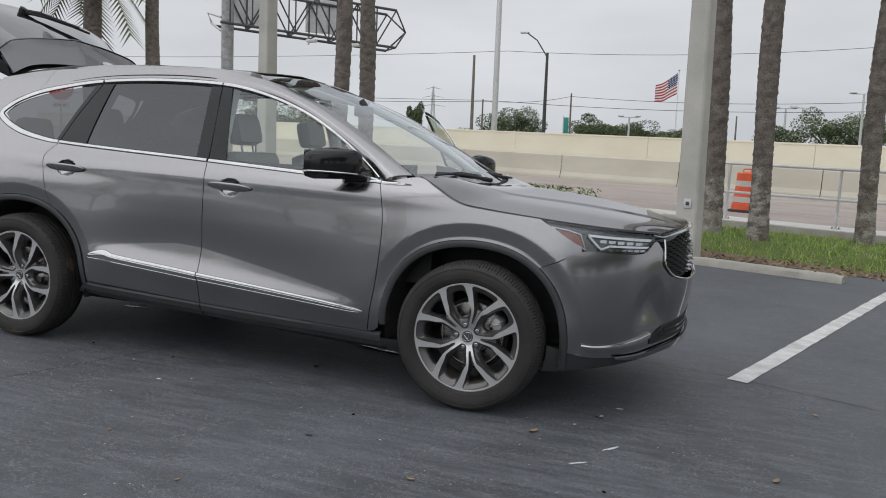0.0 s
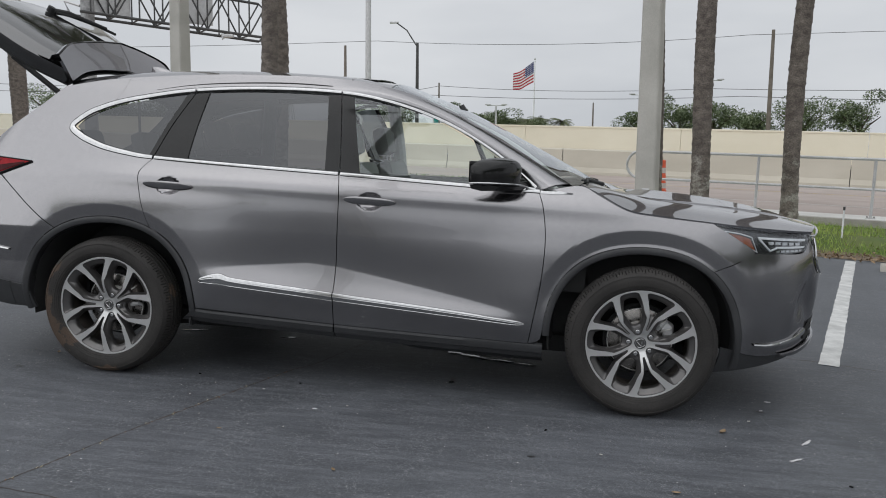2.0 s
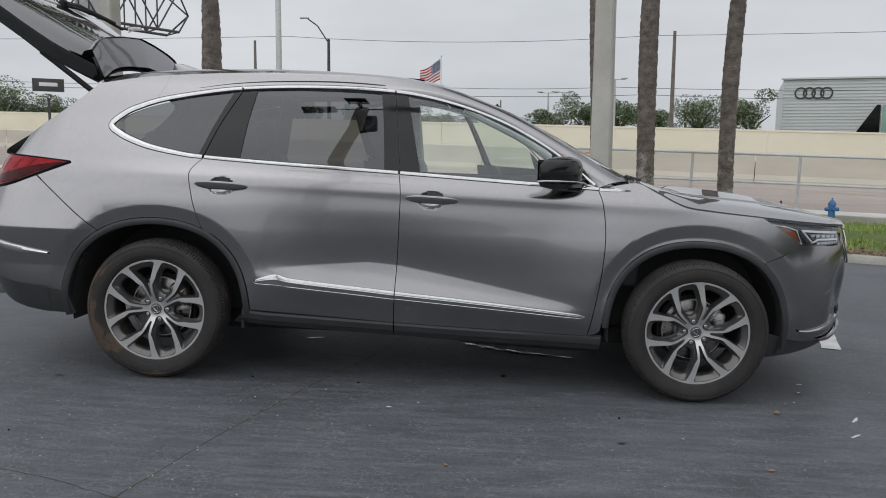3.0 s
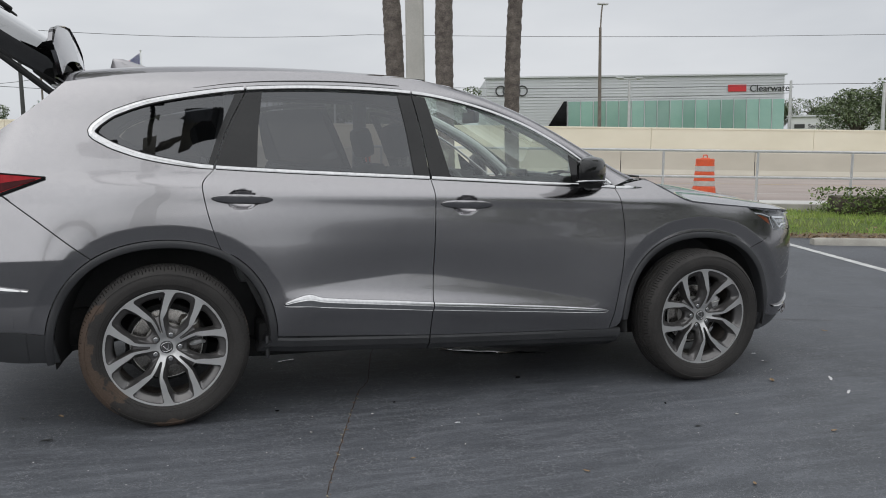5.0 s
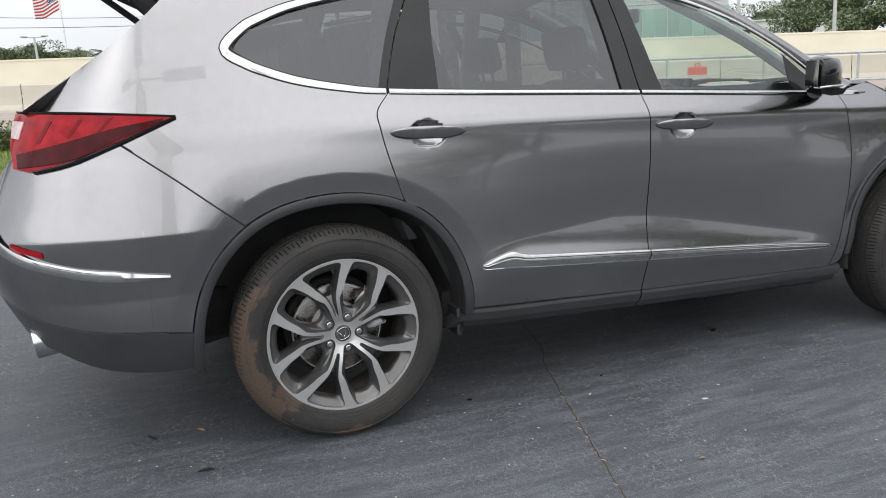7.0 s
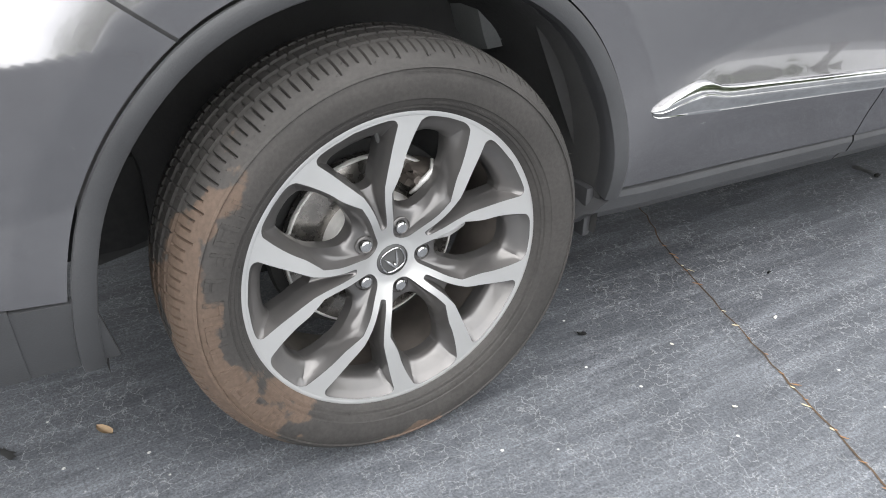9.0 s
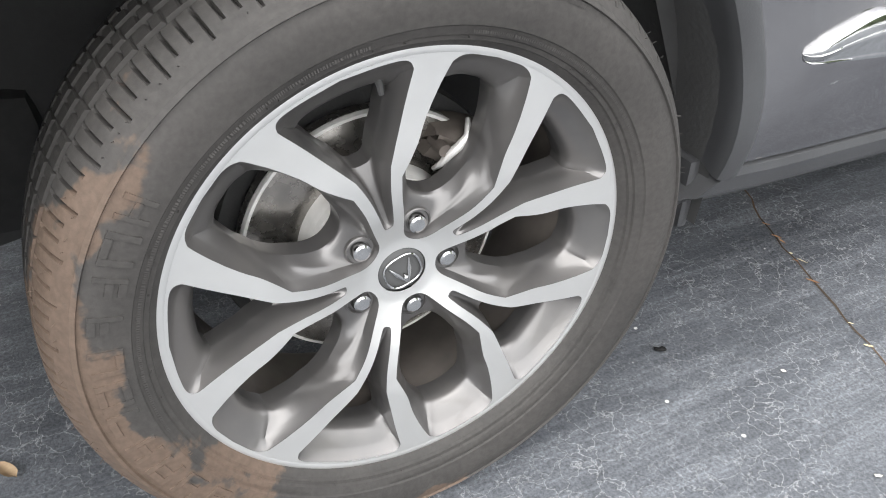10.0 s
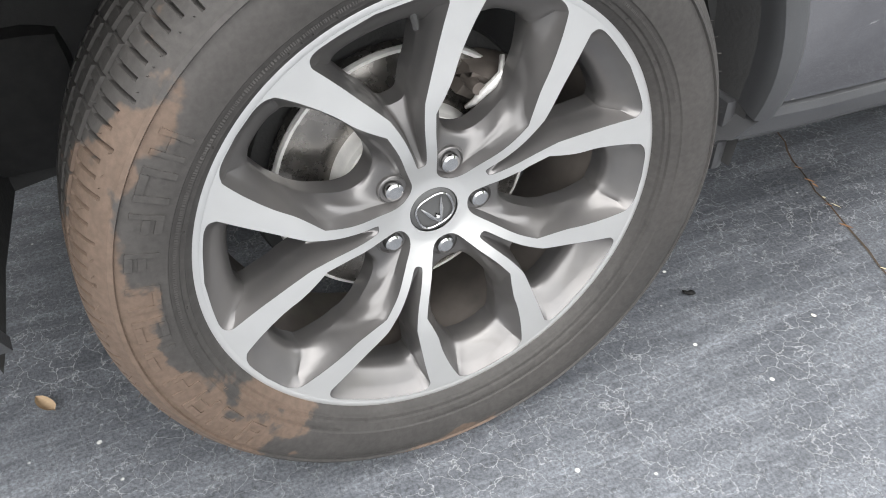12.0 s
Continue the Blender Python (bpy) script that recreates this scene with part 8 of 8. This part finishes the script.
# ---- door mirrors ----
def door_mirror(parent, mirror):
    def bmx(bm):
        if mirror:
            bmesh.ops.transform(bm, matrix=Matrix.Translation((0, 2 * YC, 0)) @ Matrix.Diagonal((1, -1, 1, 1)), verts=bm.verts)
            bmesh.ops.reverse_faces(bm, faces=bm.faces[:])
        return bm
    holder = thing_part("door_mirror", parent)
    rows = []
    # a shell whose sections run outwards from the car
    for y, x0, x1, z0, z1 in ((0.060, 2.150, 2.235, 1.150, 1.240), (0.040, 2.122, 2.252, 1.138, 1.264), (0.00, 2.094, 2.248, 1.128, 1.272), (-0.06, 2.055, 2.215, 1.124, 1.268), (-0.11, 2.026, 2.165, 1.126, 1.258), (-0.145, 2.012, 2.110, 1.138, 1.240), (-0.158, 2.020, 2.065, 1.160, 1.214)):
        line = []
        for k in range(28):
            a = 6.2832 * k / 28
            c, s = math.cos(a), math.sin(a)
            ex = 0.45
            px = math.copysign(abs(c) ** ex, c)
            pz = math.copysign(abs(s) ** 0.5, s)
            line.append(Vector(((x0 + x1) / 2 + (x1 - x0) / 2 * px, y, (z0 + z1) / 2 + (z1 - z0) / 2 * pz - 0.10 * (0 if px < 0 else px * .12))))
        rows.append(line)
    bm = grid_mesh(rows, closed=True)
    bmesh.ops.holes_fill(bm, edges=[e for e in bm.edges if e.is_boundary])
    flat_sealed(bm)
    part("shell", bmx(bm), BLACK_GLOSS, holder, "gloss black mirror shell", crisp=45)
    low = bmesh.new()
    rows = [[Vector((2.135 + 0.62 * y + (x - 2.14) * 0.66 + 0.04, y, z)) for x, z in ((2.03, 1.138), (2.045, 1.118), (2.12, 1.108), (2.22, 1.112), (2.25, 1.132), (2.14, 1.142))] for y in (0.05, 0.0, -0.10, -0.145)]
    grid_mesh(rows, low, closed=True)
    bmesh.ops.holes_fill(low, edges=[e for e in low.edges if e.is_boundary])
    part("base_shell", bmx(flat_sealed(low)), BLACK_GLOSS, holder, crisp=45)
    line = tube([Vector(p) for p in ((2.026, -0.10, 1.141), (2.012, -0.145, 1.143), (2.05, -0.163, 1.147), (2.112, -0.150, 1.148), (2.170, -0.112, 1.146), (2.220, -0.06, 1.143), (2.258, 0.02, 1.136), (2.285, 0.075, 1.122), (2.34, 0.090, 1.112))], [0.004, 0.005, 0.005, 0.005, 0.005, 0.005, 0.006, 0.008, 0.008], 6)
    part("chrome_line", bmx(line), CHROME, holder)
    stalk = tube([Vector((2.16, 0.02, 1.125)), Vector((2.22, 0.07, 1.118)), Vector((2.27, 0.13, 1.118))], [0.035, 0.032, 0.040], 12)
    part("stalk", bmx(stalk), BLACK_GLOSS, holder)
    glass = grid_mesh([[Vector((2.090 + 0.62 * y, y, z)) for y in (0.03, -0.05, -0.135)] for z in (1.146, 1.20, 1.252)])
    part("mirror_glass", bmx(flat_sealed(glass)), CHROME, holder)
    return holder


door_mirror(front_door, False)
door_mirror(driver_door, True)

# ---- tailgate, swung up about its hinge ----
HINGE = Vector((-0.42, YC, 1.650))
gate = thing_part("tailgate", car, "open tailgate raised above the roof")
gate.matrix_basis = Matrix.Translation(HINGE) @ pose(0, 0, 0, 0, 75, 0) @ Matrix.Translation(-HINGE)
g_side = [(-0.47, 0.345, 1.610), (-0.60, 0.240, 1.480), (-0.74, 0.185, 1.360), (-0.92, 0.130, 1.215)]
g_mid = [(-0.58, YC, 1.640), (-0.76, YC, 1.480), (-0.92, YC, 1.330), (-1.04, YC, 1.190)]
l_side = [(-0.92, 0.130, 1.215), (-0.99, 0.20, 1.10), (-1.07, 0.30, 0.90)]
l_mid = [(-1.04, YC, 1.190), (-1.10, YC, 1.10), (-1.17, YC, 0.89)]
mid_edge = [g_side[-1], (-1.00, 0.35, 1.205), (-1.03, 0.65, 1.195), g_mid[-1]]
sheet("rear_window", mid_edge, [g_side[0], (-0.54, 0.55, 1.632), (-0.57, 0.75, 1.638), g_mid[0]], g_side[::-1], g_mid[::-1], 18, 16, REAR_GLASS, gate, "dark tinted rear window")
sheet("gate_panel", [l_side[-1], (-1.12, 0.5, 0.89), (-1.16, 0.75, 0.89), l_mid[-1]], mid_edge, l_side[::-1], l_mid[::-1], 18, 14, PAINT, gate)
inner = lambda pts, d: [(x + d, y + (0.03 if y < YC else 0), z - 0.02) for x, y, z in pts]  # noqa: E731
full_side, full_mid = g_side + l_side[1:], g_mid + l_mid[1:]
sheet("gate_trim", inner([l_side[-1], (-1.12, 0.5, 0.89), (-1.16, 0.75, 0.89), l_mid[-1]], 0.10), inner([g_side[0], (-0.54, 0.55, 1.632), (-0.57, 0.75, 1.638), g_mid[0]], 0.07), inner(full_side[::-1], 0.085), inner(full_mid[::-1], 0.085), 14, 24, CABIN_DARK, gate, "black inner trim")
for s in (0, 1):
    rows = []
    for i, (p, q) in enumerate(zip(run(full_side, 30), run(inner(full_side, 0.085), 30))):
        a, b = Vector(p), Vector(q)
        rows.append([a, a.lerp(b, .3) + Vector((0, -0.006, 0)), a.lerp(b, .7), b])
    if s:
        rows = [[Vector((p.x, 2 * YC - p.y, p.z)) for p in r[::-1]] for r in rows]
    part("gate_edge", flat_sealed(grid_mesh(rows)), REAR_GLASS, gate, "gloss black gate edge")
# spoiler: upper face, tail face and side cheeks
sp_top_side = [(-0.395, 0.365, 1.630), (-0.48, 0.31, 1.640), (-0.545, 0.275, 1.640)]
sp_top_mid = [(-0.500, YC, 1.674), (-0.60, YC, 1.676), (-0.690, YC, 1.672)]
sp_back = [sp_top_side[-1], (-0.618, 0.40, 1.655), (-0.665, 0.68, 1.666), sp_top_mid[-1]]
sp_front = [sp_top_side[0], (-0.455, 0.50, 1.652), (-0.485, 0.7, 1.666), sp_top_mid[0]]
sheet("spoiler", sp_back, sp_front, sp_top_side[::-1], sp_top_mid[::-1], 18, 12, PAINT, gate, "body-coloured roof spoiler", 0.02)
low_back = [(-0.53, 0.290, 1.575), (-0.57, 0.42, 1.61), (-0.60, 0.68, 1.615), (-0.615, YC, 1.615)]
sheet("spoiler_underside", low_back, sp_back, [low_back[0], sp_back[0]], [low_back[-1], sp_back[-1]], 18, 4, BLACK_GLOSS, gate, "gloss black spoiler underside")
for s in (0, 1):
    cheek = bmesh.new()
    vs = [Vector(p) for p in ((-0.44, 0.365, 1.628), (-0.50, 0.300, 1.640), (-0.545, 0.273, 1.640), (-0.545, 0.270, 1.600), (-0.53, 0.286, 1.570), (-0.60, 0.268, 1.475), (-0.50, 0.335, 1.575))]
    vs = [Vector((p.x, 2 * YC - p.y, p.z)) if s else p for p in vs]
    ids = [cheek.verts.new(p) for p in vs]
    for f in ((0, 1, 6), (1, 2, 3), (1, 3, 4), (1, 4, 6), (4, 5, 6)):
        cheek.faces.new([ids[i] for i in f])
    bmesh.ops.solidify(cheek, geom=cheek.faces[:], thickness=0.008)
    part("spoiler_cheek", flat_sealed(cheek), BLACK_GLOSS, gate, "gloss black spoiler cheek")
arm = bmesh.new()
tube([(-1.00, YC - 0.02, 1.262), (-0.99, YC + 0.08, 1.302), (-0.905, YC + 0.36, 1.390)], [0.022, 0.019, 0.012], 8, arm)
tube([(-0.985, YC - 0.02, 1.285), (-0.955, YC + 0.20, 1.340), (-0.880, YC + 0.46, 1.392)], 0.010, 6, arm)
tube([(-1.00, YC - 0.02, 1.240), (-1.025, YC - 0.02, 1.268)], 0.026, 10, arm)
part("rear_wiper", arm, RUBBER, gate)
for y in (0.33, 2 * YC - 0.33):
    lowp, highp = Vector((-0.455, y, 1.518)), Vector((-0.97, y + (-0.13 if y < YC else 0.13), 1.935))
    strut = part("gate_strut", tube([lowp, lowp.lerp(highp, .55)], 0.016, 10), UNDER, car, "black gas strut")
    part("strut_rod", tube([lowp.lerp(highp, .55), highp], 0.009, 8), DARK_STEEL, strut)

# rear opening: inner frame, shark fin
for s in (0, 1):
    pts = [Vector(p) for p in ((-0.93, 0.22, 1.180), (-0.875, 0.165, 1.216), (-0.685, 0.208, 1.348), (-0.540, 0.268, 1.462), (-0.415, 0.350, 1.585))]
    rows = []
    for p in run(pts, 24):
        rows.append([p, p + Vector((0.035, 0.02, -0.02)), p + Vector((0.07, 0.12, -0.06))])
    if s:
        rows = [[Vector((p.x, 2 * YC - p.y, p.z)) for p in r[::-1]] for r in rows]
    part("gate_seal", flat_sealed(grid_mesh(rows)), RUBBER, car, "black rubber gate seal")
fin = bmesh.new()
rows = []
for f in (0.0, 0.25, 0.5, 0.75, 0.9, 1.0):
    x0, x1 = -0.27 + 0.02 * f, 0.0 - 0.20 * f ** 1.4
    w = 0.034 * (1 - f) ** 0.6 + 0.004
    z = 1.690 + 0.075 * f
    rows.append([Vector((x0 + (x1 - x0) * (0.5 + 0.5 * math.cos(a)), YC + w * math.sin(a) * (0.35 + 0.65 * (0.5 - 0.5 * math.cos(a)) ** .5), z)) for a in (6.2832 * k / 20 for k in range(20))])
grid_mesh(rows, fin, closed=True)
bmesh.ops.holes_fill(fin, edges=[e for e in fin.edges if e.is_boundary])
part("roof_aerial", flat_sealed(fin), PAINT, car, "body-coloured shark fin aerial")
# windscreen wipers
for y0, y1, x0 in ((0.95, 0.33, 2.66), (1.50, 0.88, 2.64)):
    bm = bmesh.new()
    tube([(x0 + 0.03, y0, 1.128), (x0 - 0.06, (y0 + y1) / 2, 1.158), (x0 - 0.10, y1, 1.165)], [0.012, 0.008, 0.006], 8, bm)
    tube([(x0 - 0.03, y0 - 0.03, 1.150), (x0 - 0.07, (y0 + y1) / 2, 1.166), (x0 - 0.07, y1 - 0.10, 1.158)], 0.007, 6, bm)
    part("wiper", bm, RUBBER, car)


# ---- cabin ----
def seat(x, y, w, h, parent, head=True, tilt=14, dark=CABIN):
    s = thing_part("seat", parent)
    back = box(0.15, w, h, (0, 0, h / 2), 0.055)
    part("backrest", back, dark, s, at=pose(x, y, 0.62, 0, -tilt, 0))
    part("cushion", box(0.52, w, 0.17, (x + 0.30, y, 0.60), 0.06), dark, s)
    for sy in (-1, 1):
        part("bolster", box(0.17, 0.075, h * .78, (0.045, sy * (w / 2 - 0.03), h * .42), 0.035), dark, s, at=pose(x, y, 0.62, 0, -tilt, 0))
    if head:
        part("headrest", box(0.11, 0.26, 0.19, (0.0, 0, h + 0.14), 0.05), dark, s, at=pose(x, y, 0.62, 0, -tilt, 0))
        for sy in (-0.06, 0.06):
            part("headrest_post", tube([(0, sy, h - 0.03), (0, sy, h + 0.10)], 0.007, 8), CHROME, s, at=pose(x, y, 0.62, 0, -tilt, 0))
    return s


seat(1.40, 0.53, 0.50, 0.60, car)
seat(1.40, 1.38, 0.50, 0.60, car)
for y in (0.48, YC, 1.43):
    seat(0.42, y, 0.44, 0.60, car, tilt=16)
for y in (0.60, 1.31):
    seat(-0.36, y, 0.42, 0.50, car, tilt=12)
part("cabin_floor", box(3.2, 1.16, 0.06, (0.95, YC, 0.47), 0.02), CABIN_DARK, car)
part("console", box(1.0, 0.28, 0.36, (1.85, YC, 0.66), 0.05), CABIN_DARK, car)
dash = bmesh.new()
prof = [(2.62, 1.085), (2.45, 1.090), (2.25, 1.075), (2.10, 1.050), (2.03, 0.990), (2.08, 0.80), (2.25, 0.60), (2.60, 0.60)]
rows = [[Vector((x, y, z - 0.02 * ((y - YC) / 0.75) ** 2)) for x, z in prof] for y in [0.20 + 1.51 * k / 12 for k in range(13)]]
grid_mesh(rows, dash, closed=True)
bmesh.ops.holes_fill(dash, edges=[e for e in dash.edges if e.is_boundary])
part("dashboard", flat_sealed(dash), CABIN_DARK, car, crisp=50)
part("screen", box(0.02, 0.30, 0.12, (2.14, YC, 1.125), 0.008), BLACK_GLOSS, car, "dark centre screen")
part("instrument_hood", box(0.20, 0.40, 0.07, (2.12, 1.38, 1.085), 0.03), CABIN_DARK, car)
sw = thing_part("steering_wheel", car)
tilt_m = pose(1.92, 1.38, 1.00, 0, 64, 0)
part("wheel_rim", tube([(0.185 * math.cos(a), 0.185 * math.sin(a), 0) for a in (6.2832 * k / 40 for k in range(41))], 0.017, 10), CABIN_DARK, sw, at=tilt_m)
part("wheel_boss", box(0.13, 0.13, 0.05, (0, 0, -0.02), 0.03), CABIN_DARK, sw, at=tilt_m)
for a in (0, 90, 180):
    part("wheel_spoke", tube([(0, 0, -0.015), (0.18 * math.cos(radians(a + 90)), 0.18 * math.sin(radians(a + 90)), 0)], 0.014, 8), CABIN_DARK, sw, at=tilt_m)
part("column", tube([(1.95, 1.38, 0.99), (2.15, 1.38, 0.92)], 0.05, 10), CABIN_DARK, car)
part("inner_mirror", box(0.03, 0.24, 0.07, (1.82, YC, 1.50), 0.012), CABIN_DARK, car)
part("mirror_stem", tube([(1.83, YC, 1.53), (1.80, YC, 1.57)], 0.02, 8), CABIN_DARK, car)
head_mid = [(x, y, z - 0.05) for x, y, z in MID_ROOF]
head_side = [(x, y + 0.05, z - 0.05) for x, y, z in roof_side]
sheet("headliner", [head_side[0], (-0.5, 0.6, 1.59), head_mid[0]], [head_side[-1], (1.48, 0.6, 1.60), head_mid[-1]], head_side, head_mid, 10, 20, HEADLINER, car)


def door_card(parent, x0, x1, mirror):
    rows = []
    for z, d in ((0.44, 0.14), (0.70, 0.13), (0.86, 0.19), (0.92, 0.20), (0.95, 0.14), (1.10, 0.15), (1.16, 0.115)):
        rows.append([Vector((x, side_y(x, z) + d * 0.8, z)) for x in (max(x0, math.sqrt(max(0.0, 0.226 - (z - 0.375) ** 2))) * (1 - k / 10) + x1 * k / 10 for k in range(11))])
    if mirror:
        rows = [[Vector((p.x, 2 * YC - p.y, p.z)) for p in r[::-1]] for r in rows]
    part("door_card", flat_sealed(grid_mesh(rows)), CABIN_DARK, parent, "black inner door trim")


for d, x0, x1, m in ((rear_door, 0.30, 1.26, False), (front_door, 1.31, 2.30, False), (far_rear_door, 0.30, 1.26, True), (driver_door, 1.31, 2.30, True)):
    door_card(d, x0, x1, m)
# inner pillars and the cargo sides
for s in (0, 1):
    for pts, r in ((((1.26, 0.14, 0.5), (1.27, 0.20, 1.15), (1.24, 0.38, 1.60)), 0.045), (((0.25, 0.21, 1.15), (0.36, 0.41, 1.60)), 0.05), (((2.42, 0.23, 1.10), (2.05, 0.335, 1.355), (1.60, 0.40, 1.565)), 0.03)):
        pts = [Vector((x, 2 * YC - y, z)) if s else Vector((x, y, z)) for x, y, z in pts]
        part("inner_pillar", tube(run(pts, 12), r, 10), HEADLINER, car)
    rows = [[Vector((x, (2 * YC - y) if s else y, z)) for x, y in ((-0.95, 0.30), (-0.5, 0.20), (0.2, 0.16), (0.28, 0.14))] for z in (0.845, 1.0, 1.15)]
    part("cargo_side", flat_sealed(grid_mesh(rows)), CABIN_DARK, car)
part("rear_scuff", box(0.10, 1.2, 0.06, (-1.02, YC, 0.84), 0.02), CABIN_DARK, car)
